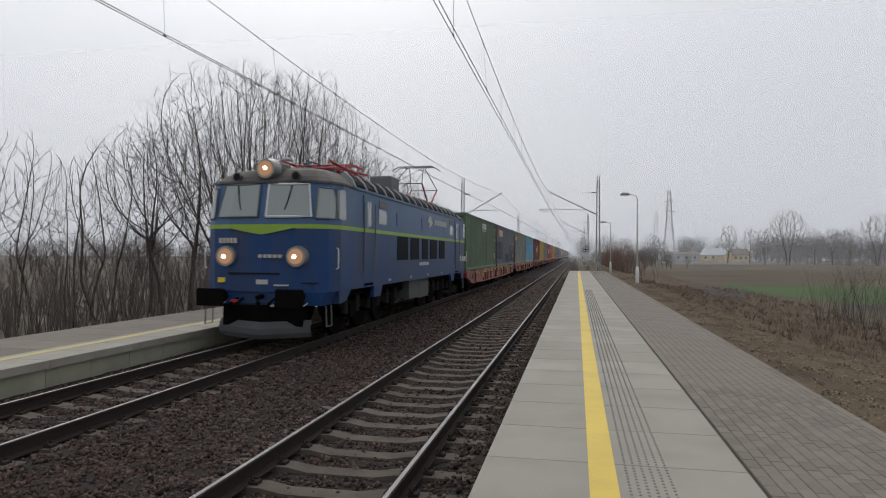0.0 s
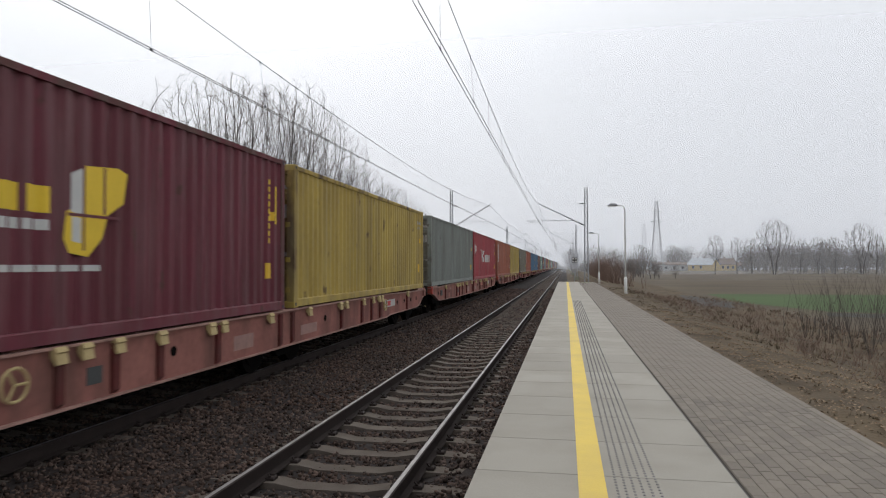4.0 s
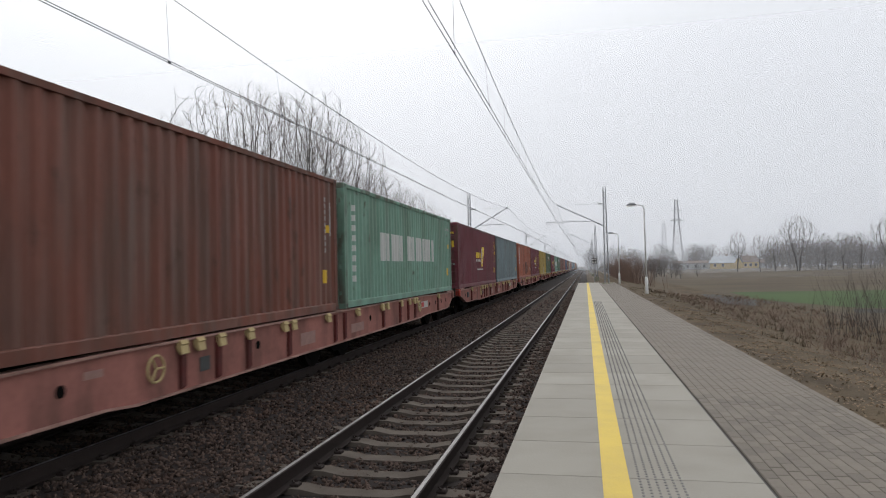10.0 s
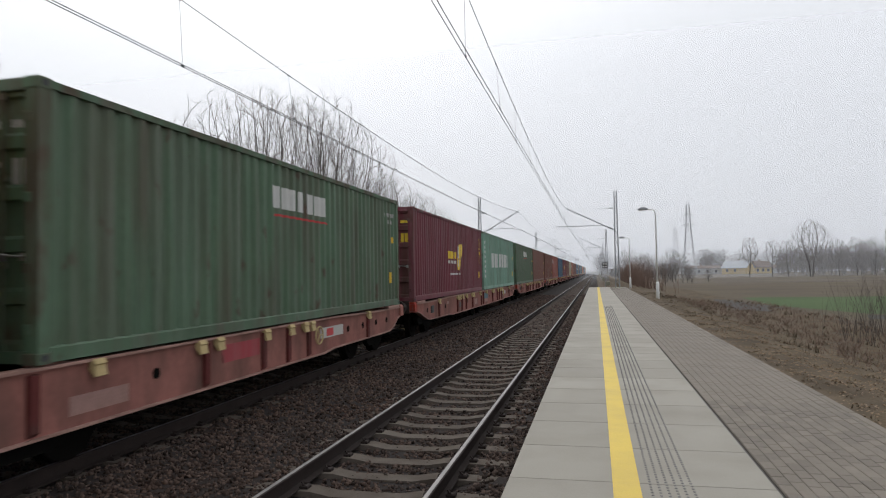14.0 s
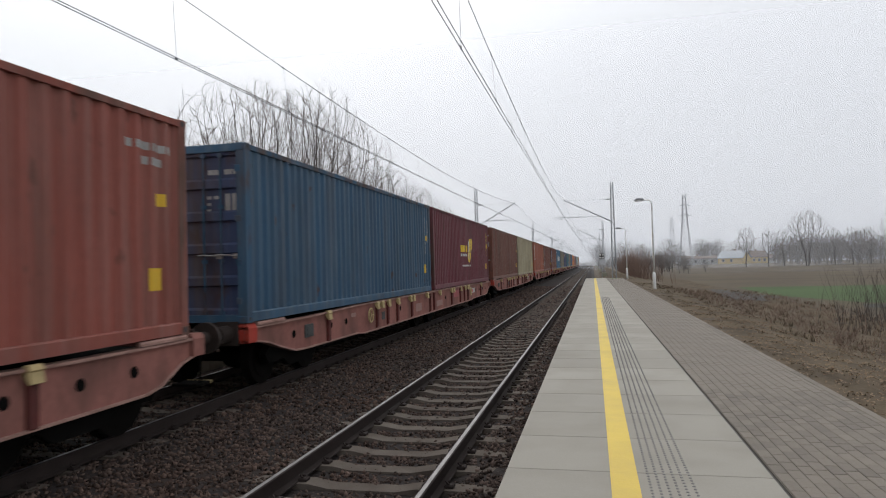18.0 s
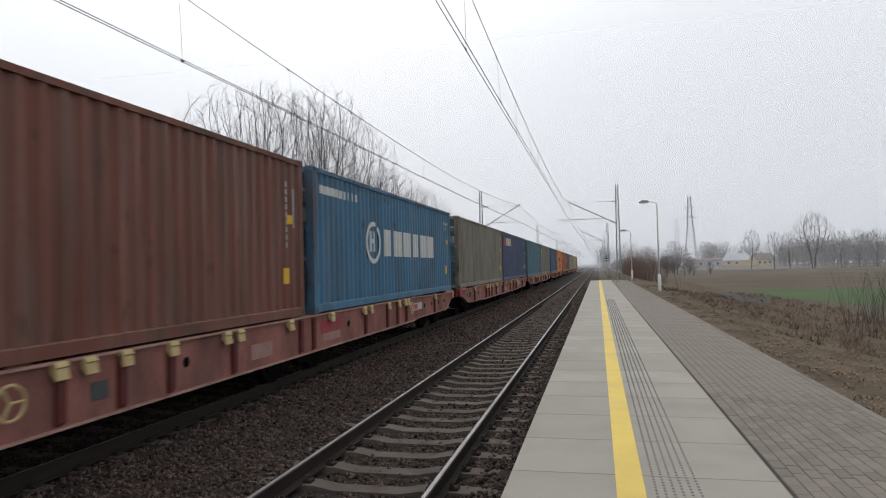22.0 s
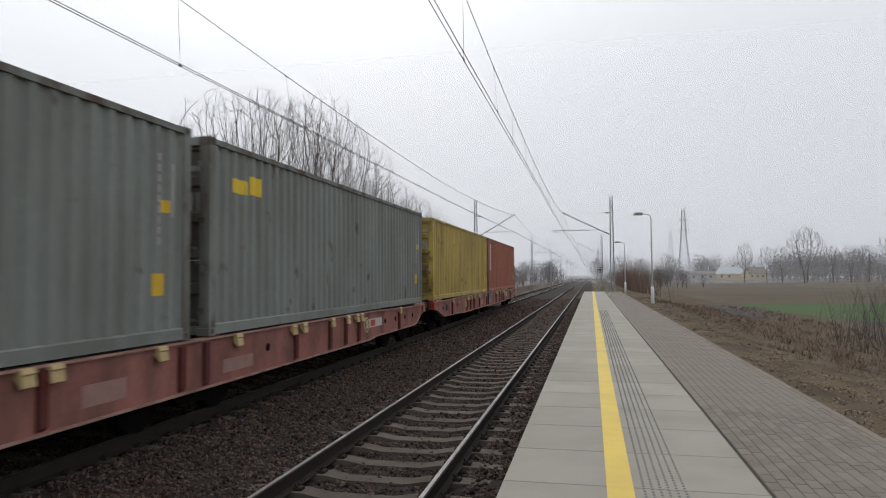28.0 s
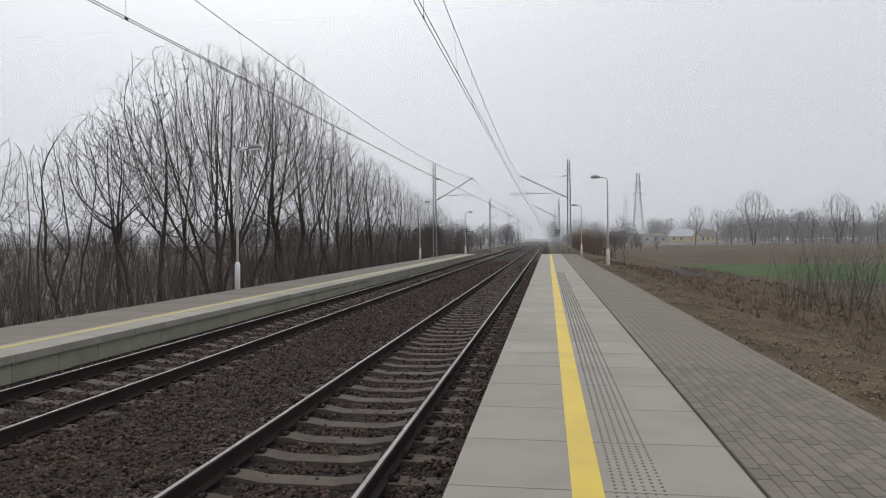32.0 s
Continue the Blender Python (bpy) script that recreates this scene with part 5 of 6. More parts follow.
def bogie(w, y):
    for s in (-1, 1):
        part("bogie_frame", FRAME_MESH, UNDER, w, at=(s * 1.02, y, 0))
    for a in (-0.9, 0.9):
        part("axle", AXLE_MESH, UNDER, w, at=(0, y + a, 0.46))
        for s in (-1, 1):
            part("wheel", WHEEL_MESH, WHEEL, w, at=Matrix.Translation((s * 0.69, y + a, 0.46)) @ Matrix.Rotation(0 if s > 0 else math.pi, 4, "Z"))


def wagon(along, seed):
    r = random.Random(seed)
    w = thing("container_wagon", "faded red flat wagon carrying two containers", "freight wagon", "wagons of the train")
    for s in (1, -1):
        m = Matrix.Translation((1.16, 0, 0)) if s > 0 else Matrix.Translation((-1.16, W0 + W1, 0)) @ Matrix.Rotation(math.pi, 4, "Z")
        sill = part("side_sill", SILL_W, WAGON, w, at=m)
        part("top_flange", TOP_FLANGE, WORN, sill)
        part("bottom_flange", LOW_FLANGE, WORN, sill)
    for y in (3.3, 6.45, 7.35, 8.25, 9.75, 12.05, 12.62, 15.55, 17.2, 18.1, 18.95, 22.3):
        part("stiffener", RIB, RIB_SHADE, w, at=(1.17, y, 0))
    for y in (3.27, 6.42, 6.82, 7.38, 8.25, 9.52, 9.88, 11.58, 13.45, 15.4, 15.85, 17.25, 18.15, 18.75, 19.05, 22.3):
        part("container_lock", LOCK_MESH, LOCK, w, at=(1.18, y, DECK - 0.13))
    part("brake_wheel", HAND_MESH, LOCK, w, "yellow handbrake wheel", at=(1.26, 19.3, 0.82))
    if r.random() < 0.3:
        part("brake_wheel", HAND_MESH, LOCK, w, "yellow handbrake wheel", at=(1.26, 5.8, 0.82))
    part("tool_box", Geo().box(1.172, 1.20, 2.18, 2.55, 0.68, 0.92, 0.01), L_BOX, w, "grey tool box")
    part("door_flap", Geo().box(1.172, 1.18, 6.9, 7.15, 0.62, 0.82), L_BOX, w)
    part("data_plate", Geo().box(1.172, 1.178, 19.55, 20.75, 0.72, 0.93), PLATE, w, "white data plate")
    part("plate_mark", Geo().box(1.178, 1.181, 19.85, 20.2, 0.75, 0.90), RED_INK, w)
    part("data_table", Geo().box(1.172, 1.175, 10.3, 11.0, 0.58, 0.82), DATA, w)
    part("data_table", Geo().box(1.172, 1.175, 13.1, 14.0, 0.56, 0.76), DATA, w)
    # flat discs; the shade inside the holes is put into their colour
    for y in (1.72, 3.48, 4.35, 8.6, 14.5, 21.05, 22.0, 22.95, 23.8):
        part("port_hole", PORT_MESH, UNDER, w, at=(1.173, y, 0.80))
    part("name_mark", Geo().box(1.172, 1.175, 4.68, 4.98, 0.86, 0.95), DATA, w)
    part("tool_box_door", Geo().box(1.20, 1.215, 2.24, 2.50, 0.71, 0.89, 0.01), L_BOX, w)
    for y in (0.32, 23.85):
        part("container_guide", CARRIER, WORN, w, at=(1.17, y, 1.085))
    for y in (0.2, 6.0, 11.9, 12.9, 18.4, 24.6):
        for s in (-1, 1):
            part("container_seat", SEAT_MESH, WAGON, w, at=(s * 1.06, y, 0))
    for s in (-1, 1):
        flip = Matrix.Diagonal((s, 1, 1, 1))
        part("corner_step", CORNER, STEP_RED, w, "bright red corner step", at=flip)
        part("corner_step", CORNER, WAGON, w, at=Matrix.Translation((0, W1, 0)) @ Matrix.Rotation(math.pi, 4, "Z") @ flip)
    foot = part("foot_step", Geo().box(0.78, 1.18, W1 - 0.12, W1 + 0.22, 0.40, 0.43), UNDER, w)
    part("yellow_edge", Geo().box(0.80, 1.19, W1 + 0.22, W1 + 0.235, 0.395, 0.435), LOCK, foot, "yellow step edge")
    for x in (0.82, 1.14):
        part("step_hanger", Geo().tube([(x, W1 + 0.03, 0.86), (x, W1 + 0.03, 0.43)], 0.016, 6), UNDER, foot)
    part("brake_hose", Geo().tube([(0.32, W0, 0.86), (0.30, W0 - 0.28, 0.74), (0.34, W0 - 0.50, 0.60), (0.36, W0 - 0.85, 0.74), (0.34, W0 - 1.15, 0.88)], 0.026, 7), UNDER, w)
    if r.random() < 0.5:
        y = r.choice((7.5, 13.0, 16.0))
        part("painted_patch", Geo().box(1.1725, 1.1765, y, y + 1.1, 0.72, 0.98), C[r.choice(("red", "teal", "rust"))], w)
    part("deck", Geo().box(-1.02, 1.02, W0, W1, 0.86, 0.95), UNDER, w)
    # deeper centre sill and unseen cross bearers, added to darken the ground below
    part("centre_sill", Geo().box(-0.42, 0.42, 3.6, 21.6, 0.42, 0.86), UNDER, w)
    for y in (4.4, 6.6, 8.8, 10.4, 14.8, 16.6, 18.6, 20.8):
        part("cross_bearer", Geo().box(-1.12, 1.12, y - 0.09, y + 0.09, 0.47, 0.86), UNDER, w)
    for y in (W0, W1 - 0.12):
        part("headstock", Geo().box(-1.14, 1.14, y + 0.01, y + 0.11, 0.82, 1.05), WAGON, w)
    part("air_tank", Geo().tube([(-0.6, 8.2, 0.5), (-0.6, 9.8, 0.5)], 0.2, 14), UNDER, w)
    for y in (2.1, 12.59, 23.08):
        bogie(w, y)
    for s in (-1, 1):
        part("buffer", BUF_MESH, L_UNDER_W, w, at=(s * 0.87, W0, 0.98))
        part("buffer", BUF_MESH, L_UNDER_W, w, at=Matrix.Translation((s * 0.87, W1, 0.98)) @ Matrix.Rotation(math.pi, 4, "Z"))
    part("coupling", Geo().tube([(0, W0, 0.95), (0, W0 - 0.35, 0.85), (0, W0 - 0.66, 0.92)], 0.05, 8), UNDER, w)
    TRAIN.append((w, along, 0.0))
    return w


CONSIST = [
    (("green", logo_capital_front), ("slate", logo_seaco, ((5.6, 8.2, 0.25, 0.85, "dark_slate"), (8.2, 9.6, 0.25, 1.5, "dark_slate"), (9.6, 11.7, 0.25, 1.15, "dark_slate"), (0.4, 3.6, 0.5, 1.7, "dark_slate")))),
    (("grey", logo_grey), ("sky", None, ((2.77, 3.86, 1.08, 2.0, "patch_blue"), (4.22, 9.41, 1.2, 1.93, "patch_blue"), (0.83, 3.14, 2.5, 2.74, "patch_blue")))),
    (("maroon", logo_caru), ("mustard", None)),
    (("grey", None), ("red", logo_kline)),
    (("rust", logo_tall), ("mustard", None, ((5.65, 6.54, 0.94, 2.04, "olive_yellow"),))),
    (("olive", logo_ring), ("rust", logo_tall)),
    (("blue", logo_ring), ("blue", logo_ring)),
    (("brown", logo_tall_cream), ("pale_green", logo_china)),
    (("maroon", logo_caru), ("grey_blue", None)),
    (("rust", logo_tall, ((6.2, 7.7, 0.3, 1.35, "brown"), (4.5, 4.95, 0.55, 1.15, "brown"), (8.1, 8.9, 0.4, 1.1, "brown"))), ("maroon", logo_caru)),
    (("mustard", logo_msc), ("green", logo_capital)),
    (("maroon", logo_caru), ("pale_green", logo_china)),
    (("green", logo_capital), ("brown", None)),
    (("brown", None), ("brick", logo_cai)),
    (("deep_blue", None), ("maroon", logo_caru)),
    (("brown", None), ("beige", None)),
    (("rust", logo_tall), ("brown", logo_tall_panel)),
    (("brown", logo_tall_blue), ("han_blue", logo_hanjin)),
    (("olive", None), ("navy", logo_seaco)),
    (("teal", None), ("olive", logo_ring)),
    (("deep_blue", None), ("orange", logo_hapag)),
    (("rust", logo_tall), ("brown", logo_tall)),
    (("grey", None), ("grey", logo_grey)),
    (("mustard", None), ("rust", logo_tall)),
]
for i, pair in enumerate(CONSIST):
    wagon(i * PITCH, 100 + i)
    for k, (color, *extra) in enumerate(pair):
        container(color, i * PITCH + k * (C_LEN + 0.46), *extra, sticker="tall" if color in ("maroon", "grey", "brown", "deep_blue") else "")

# ---- the locomotive ----
L_BLUE = mat("dark_blue_loco_paint", (0.010, 0.044, 0.138), 0.45, spec=0.25, vary=0.08, scale=1.2, fine=15, dirt=(0.045, 0.052, 0.07), dirt_amount=0.7, dirt_scale=1.6, streak=4.0)
L_SIDE = mat("mid_blue_loco_paint", (0.042, 0.100, 0.205), 0.45, spec=0.3, vary=0.08, scale=1.0, fine=12, dirt=(0.055, 0.078, 0.12), dirt_amount=0.75, dirt_scale=1.5, streak=5.0)
L_GREEN = mat("lime_stripe_paint", (0.22, 0.34, 0.03), 0.5, vary=0.08)
L_ROOF = mat("dirty_grey_roof_paint", (0.088, 0.080, 0.070), 0.85, vary=0.2, scale=1.2, dirt=(0.022, 0.019, 0.017), dirt_amount=0.9, dirt_scale=1.1)
L_DIRT = mat("dirty_plough_paint", (0.085, 0.085, 0.088), 0.9, spec=0.15, vary=0.2)
L_GREY = mat("grey_equipment_paint", (0.11, 0.115, 0.12), 0.7, vary=0.12)
GRILLE = mat("dark_louvre", (0.016, 0.017, 0.020), 0.8, spec=0.08, vary=0.1)
L_UNDER = mat("dirty_running_gear", (0.022, 0.020, 0.018), 0.9, vary=0.25, spec=0.15)
RIB_GREY = mat("grey_roof_rib", (0.24, 0.25, 0.26), 0.6, vary=0.1)
PANTO = mat("red_pantograph_paint", (0.30, 0.03, 0.035), 0.6, vary=0.1)
# pale base colour: the sky's reflection in the glass is painted in
PANE = glass("sky_pale_cab_window", (0.215, 0.240, 0.236), 0.12)
TRIM = mat("white_window_trim", (0.55, 0.56, 0.57), 0.5, vary=0.05)
CHROME = mat("lamp_rim", (0.25, 0.24, 0.23), 0.5, 0.5, vary=0.1)
BEAM = glow("lit_headlamp", (1.0, 0.52, 0.26), 0.36)
GLARE = glow("headlamp_filament", (1.0, 0.86, 0.6), 8.0)
Y0, Y1 = 0.55, 18.25      # nose and tail of the body; 0 and 18.8 are the buffer faces
BELT, EAVE = 2.52, 3.46


def plan_line(inset=0.0, rake=0.0):
    """The outline of the body seen from above, with rounded cab fronts."""
    half = [(0.0, 0.0), (0.75, 0.04), (1.15, 0.14), (1.38, 0.34), (1.5, 0.75)]
    right = [(x - inset if x > 1.4 else x * (1 - inset / 1.5), Y0 + y + rake) for x, y in half]
    right += [(x - inset if x > 1.4 else x * (1 - inset / 1.5), Y1 - y - rake) for x, y in half[::-1]]
    return right + [(-x, y) for x, y in right[::-1] if abs(x) > 1e-6]


def ring_body(levels, cap=True):
    """Walls through plan outlines at rising heights: (z, inset, rake)."""
    g = Geo()
    n = len(plan_line())
    for z, inset, rake in levels:
        g.v += [(x, y, z) for x, y in plan_line(inset, rake)]
    for k in range(len(levels) - 1):
        g.f += [(k * n + i, k * n + (i + 1) % n, (k + 1) * n + (i + 1) % n, (k + 1) * n + i) for i in range(n)]
    if cap:
        g.f += [tuple(range(n))[::-1], tuple(range((len(levels) - 1) * n, len(levels) * n))]
    return g


def locomotive():
    w = thing("electric_locomotive", "blue electric locomotive with a lime stripe and lit headlamps", "locomotive")
    part("lower_body", ring_body([(1.14, 0.0, 0.0), (BELT - 0.04, 0.0, 0.0)]), L_BLUE, w, "dark blue lower body")
    part("stripe", ring_body([(BELT - 0.04, -0.004, -0.004), (BELT + 0.05, -0.004, -0.004)]), L_GREEN, w, "lime green stripe")
    part("upper_body", ring_body([(BELT + 0.05, 0.0, 0.0), (EAVE, 0.02, 0.20)]), L_SIDE, w, "mid blue upper body")
    roof = ring_body([(EAVE, 0.0, 0.16), (EAVE + 0.05, 0.0, 0.18), (3.62, 0.12, 0.32), (3.78, 0.32, 0.6), (3.90, 0.70, 1.1), (3.95, 1.1, 1.5)])
    part("roof", roof, L_ROOF, w, "dirty grey rounded roof")
    for e, flip in ((0, 1), (1, -1)):
        def fy(v):
            return v if not e else 18.8 - v

        def fx(v):
            return v if not e else -v

        # apron below the body, with buffers, plough and steps
        part("apron", Geo().prism([(-1.32, 0.86), (1.32, 0.86), (1.40, 1.15), (-1.40, 1.15)], "y", *sorted((fy(0.62), fy(1.35)))), L_BLUE, w)
        blade = Geo()
        rows = ((0.14, 0.10), (0.24, 0.03), (0.36, 0.02), (0.50, 0.10))
        cols = (-1.04, -0.8, -0.45, 0.0, 0.45, 0.8, 1.04)
        for back in (0.0, 0.05):
            for z, curl in rows:
                blade.v += [(x, fy(0.42 + curl + 0.30 * (abs(x) / 1.12) ** 1.6 + back), z + 0.05 * abs(x)) for x in cols]
        n, m = len(cols), len(rows)
        for k in range(m - 1):
            for i in range(n - 1):
                q = k * n + i
                blade.f += [(q, q + 1, q + n + 1, q + n), (q + n * m + n, q + n * m + n + 1, q + n * m + 1, q + n * m)]
        for i in range(n - 1):
            blade.f += [(i, i + n * m, i + n * m + 1, i + 1), ((m - 1) * n + i, (m - 1) * n + i + 1, (m - 1) * n + i + 1 + n * m, (m - 1) * n + i + n * m)]
        part("plough", blade, L_DIRT, w, "dirty grey curved snow plough")
        # thin ledges in near-black: their shadow line is put into the colour
        part("front_ledge", Geo().box(-0.75, 0.42, *sorted((fy(0.535), fy(0.60))), 1.515, 1.545), GRILLE, w)
        part("front_ledge", Geo().box(0.72, 1.22, *sorted((fy(0.62), fy(0.76))), 1.325, 1.345), GRILLE, w)
        for x0, x1 in ((-1.22, -0.85), (0.30, 1.02)):
            part("step_bar", Geo().tube([(x0, fy(0.66), 0.90), (x0, fy(0.40), 0.86), (x1, fy(0.40), 0.86), (x1, fy(0.66), 0.92)], 0.016, 6), TRIM, w, "pale step bar")
        for x in (-0.68, 0.68):
            horn = part("horn", Geo().disc((x, fy(1.00), 3.60), (0, -flip, 0), 0.05, 0.24, 14, 0.105), L_ROOF, w, "round roof horn")
            part("horn_mouth", Geo().disc((x, fy(0.762), 3.60), (0, -flip, 0), 0.075, 0.006, 14), GRILLE, horn)
        part("plough_stay", Geo().box(-0.9, 0.9, *sorted((fy(0.62), fy(0.95))), 0.42, 0.9), UNDER, w)
        for s in (-1, 1):
            g = Geo().disc((s * 0.875, fy(0.55), 1.06), (0, -flip, 0), 0.13, 0.5, 16)
            g.box(s * 0.875 - 0.30, s * 0.875 + 0.30, *sorted((fy(0.02), fy(0.07))), 0.87, 1.23, 0.02)
            part("buffer", g, UNDER, w, "black buffer")
            rim = Geo().disc((s * 0.80, fy(0.66), 1.89), (0, -flip, 0), 0.24, 0.16, 24, 0.215)
            lamp_p = part("headlamp", rim, CHROME, w, "round lit headlamp")
            part("reflector", Geo().disc((s * 0.80, fy(0.499), 1.89), (0, -flip, 0), 0.165, 0.006, 20), (L_GREY if e else BEAM), lamp_p)
            part("bulb", Geo().disc((s * 0.80 - 0.03, fy(0.492), 1.885), (0, -flip, 0), 0.045, 0.008, 12), (RED_INK if e else GLARE), lamp_p)
            # windscreen that follows the rounded front
            def face(x, z):
                ax, plan = abs(x), [(0.0, 0.0), (0.75, 0.04), (1.15, 0.14), (1.38, 0.34), (1.5, 0.75)]
                return Y0 + lerp(ax, plan) + 0.20 * max(0.0, (z - BELT - 0.05) / (EAVE - BELT - 0.05))

            def pane_on(edges, z0, z1, slant, out):
                """A pane through the given x, its outer edge leaning in by slant."""
                g, n = Geo(), len(edges)
                for z, k in ((z0, 0.0), (z1, slant)):
                    g.v += [(s * (x - k * (x - edges[0]) / (edges[-1] - edges[0])), fy(face(x, z) - out), z) for x in edges]
                g.f = [(i, i + 1, n + i + 1, n + i) for i in range(n - 1)]
                return g

            glass_g = pane_on((0.10, 0.4, 0.75, 1.07), 2.73, 3.43, 0.11, 0.034)
            loop = [glass_g.v[i] for i in (0, 1, 2, 3, 7, 6, 5, 4, 0)]
            fr = part("windscreen_frame", Geo().tube(loop, 0.026 if s > 0 else 0.020, 6), TRIM if s > 0 else L_GREY, w, "white windscreen frame" if s > 0 else "grey windscreen frame")
            part("windscreen", glass_g, PANE, fr, "grey windscreen with the sky's reflection painted in")
            part("wiper", Geo().tube([(s * 0.62, fy(face(0.62, 3.40) - 0.05), 3.40), (s * 0.55, fy(face(0.55, 3.05) - 0.04), 3.05), (s * 0.50, fy(face(0.5, 2.88) - 0.04), 2.88)], 0.012, 5), UNDER, w)
            corner = pane_on((1.16, 1.27, 1.38, 1.45), 2.70, 3.36, 0.03, 0.03)
            cf = part("corner_window_frame", Geo().tube([corner.v[i] for i in (0, 1, 2, 3, 7, 6, 5, 4, 0)], 0.022, 6), L_GREY, w)
            part("corner_window", corner, PANE, cf, "curved corner window with the sky's reflection painted in")
            q = Geo().prism([(fy(1.62), 2.70), (fy(1.20), 2.70), (fy(1.25), 3.34), (fy(1.60), 3.34)], "x", *sorted((s * 1.44, s * 1.507)))
            part("cab_side_window", q, PANE, w, "cab side window with the sky's reflection painted in")
            # handrails and cab door
            part("handrail", Geo().tube([(s * 1.52, fy(1.0), 1.62), (s * 1.56, fy(1.0), 1.66), (s * 1.56, fy(1.0), 2.05), (s * 1.52, fy(1.0), 2.08)], 0.014, 6), TRIM, w, "white handrail")
            d = part("cab_door", Geo().box(*sorted((s * 1.49, s * 1.512)), *sorted((fy(2.88), fy(3.60))), BELT + 0.05, 3.38), L_SIDE, w, "blue cab door with a sky-pale window")
            part("door_panel", Geo().box(*sorted((s * 1.49, s * 1.512)), *sorted((fy(2.88), fy(3.60))), 1.58, BELT - 0.04), L_BLUE, d)
            part("door_window", Geo().box(*sorted((s * 1.512, s * 1.518)), *sorted((fy(3.12), fy(3.45))), 2.62, 3.22), PANE, d)
            for y in (2.80, 3.68):
                part("door_rail", Geo().tube([(s * 1.55, fy(y), 1.35), (s * 1.55, fy(y), 3.2)], 0.016, 6), L_GREY, w)
            part("door_step", Geo().box(*sorted((s * 1.35, s * 1.53)), *sorted((fy(2.95), fy(3.6))), 1.18, 1.24), UNDER, w)
            part("skirt", Geo().prism([(fy(3.75), 1.15), (fy(3.75), 0.86), (fy(4.35), 0.86), (fy(4.55), 1.15)], "x", *sorted((s * 1.40, s * 1.495))), L_BLUE, w)
            part("corner_skirt", Geo().prism([(fy(1.3), 1.15), (fy(1.3), 0.86), (fy(1.75), 0.90), (fy(2.1), 1.15)], "x", *sorted((s * 1.34, s * 1.47))), L_BLUE, w)
            part("step_ladder", Geo().tube([(s * 1.38, fy(0.75), 0.86), (s * 1.40, fy(0.75), 0.42), (s * 1.40, fy(1.05), 0.42), (s * 1.38, fy(1.05), 0.86)], 0.016, 6), L_GREY, w)
            part("engine_room_window", Geo().box(*sorted((s * 1.495, s * 1.508)), *sorted((fy(4.13), fy(4.85))), 2.73, 3.10), PANE, w, "engine room window with the sky's reflection painted in")
            part("air_inlet", Geo().box(*sorted((s * 1.495, s * 1.505)), *sorted((fy(4.15), fy(4.88))), 3.17, 3.34), L_GREY, w)
        # chevron in the middle of the stripe
        part("chevron", Geo().prism([(-0.75, BELT - 0.03), (0.75, BELT - 0.03), (0.25, BELT - 0.13), (0.0, BELT - 0.17), (-0.25, BELT - 0.13)], "y", *sorted((fy(0.535), fy(0.60)))), L_GREEN, w)
        top = part("top_headlamp", Geo().disc((0, fy(1.02), 3.77), (0, -flip, 0), 0.25, 0.30, 22, 0.21), CHROME, w, "lit headlamp on the roof")
        part("reflector", Geo().disc((0, fy(0.716), 3.77), (0, -flip, 0), 0.165, 0.006, 20), (L_GREY if e else BEAM), top)
        part("bulb", Geo().disc((0, fy(0.709), 3.78), (0, -flip, 0), 0.042, 0.008, 12), (L_GREY if e else GLARE), top)
        part("lamp_fairing", Geo().tube([(0, fy(1.0), 3.76), (0, fy(1.5), 3.80), (0, fy(2.2), 3.86)], [0.25, 0.22, 0.08], 14), L_ROOF, w)
        for k, (x, wd) in enumerate(((-0.95, 0.42), (-0.05, 0.55))):
            for i in range(5):
                part("number_mark", Geo().box(x + i * wd / 5, x + i * wd / 5 + wd / 7, *sorted((fy(0.52), fy(0.60))), 2.17 if k == 0 else 1.86, 2.28 if k == 0 else 1.93), PLATE, w)
        part("builder_plate", Geo().box(-0.10, 0.16, *sorted((fy(0.53), fy(0.60))), 1.30, 1.40), PLATE, w, "small pale plate")
        part("white_label", Geo().box(0.30, 0.62, *sorted((fy(0.53), fy(0.60))), 1.27, 1.30), PLATE, w)
        part("coupling_hook", Geo().tube([(0, fy(0.62), 1.05), (0, fy(0.40), 1.03), (0.05, fy(0.32), 0.92), (0.02, fy(0.36), 0.72)], 0.05, 8), UNDER, w, "black coupling hook")
        for x in (-0.55, -0.42, 0.30, 0.44):
            part("brake_hose", Geo().tube([(x, fy(0.58), 1.0), (x - 0.03, fy(0.36), 0.90), (x, fy(0.34), 0.66), (x + 0.05, fy(0.40), 0.58)], 0.028, 7), UNDER, w)
        part("hose_tap", Geo().box(-0.60, -0.44, *sorted((fy(0.38), fy(0.44))), 0.92, 0.98), RED_INK, w, "red air tap")
        part("yellow_label", Geo().box(-1.02, -0.86, *sorted((fy(0.60), fy(0.72))), 1.33, 1.43), YELLOW_INK, w)
    # sides
    for s in (-1, 1):
        for ya, yb in ((5.95, 7.18), (7.52, 8.63), (9.07, 9.96), (10.3, 11.45), (11.85, 12.9)):
            gr = part("side_grille", Geo().box(*sorted((s * 1.492, s * 1.512)), ya, yb, 1.78, 2.46, 0.0), GRILLE, w, "dark ventilation grille")
            for k in range(7):
                z = 1.84 + 0.086 * k
                part("slat", Geo().box(*sorted((s * 1.512, s * 1.520)), ya + 0.05, yb - 0.05, z, z + 0.03), GRILLE, gr)
        for y in (5.9, 9.03):
            part("hatch", Geo().box(*sorted((s * 1.492, s * 1.506)), y, y + 0.7, 2.72, 3.12), L_SIDE, w)
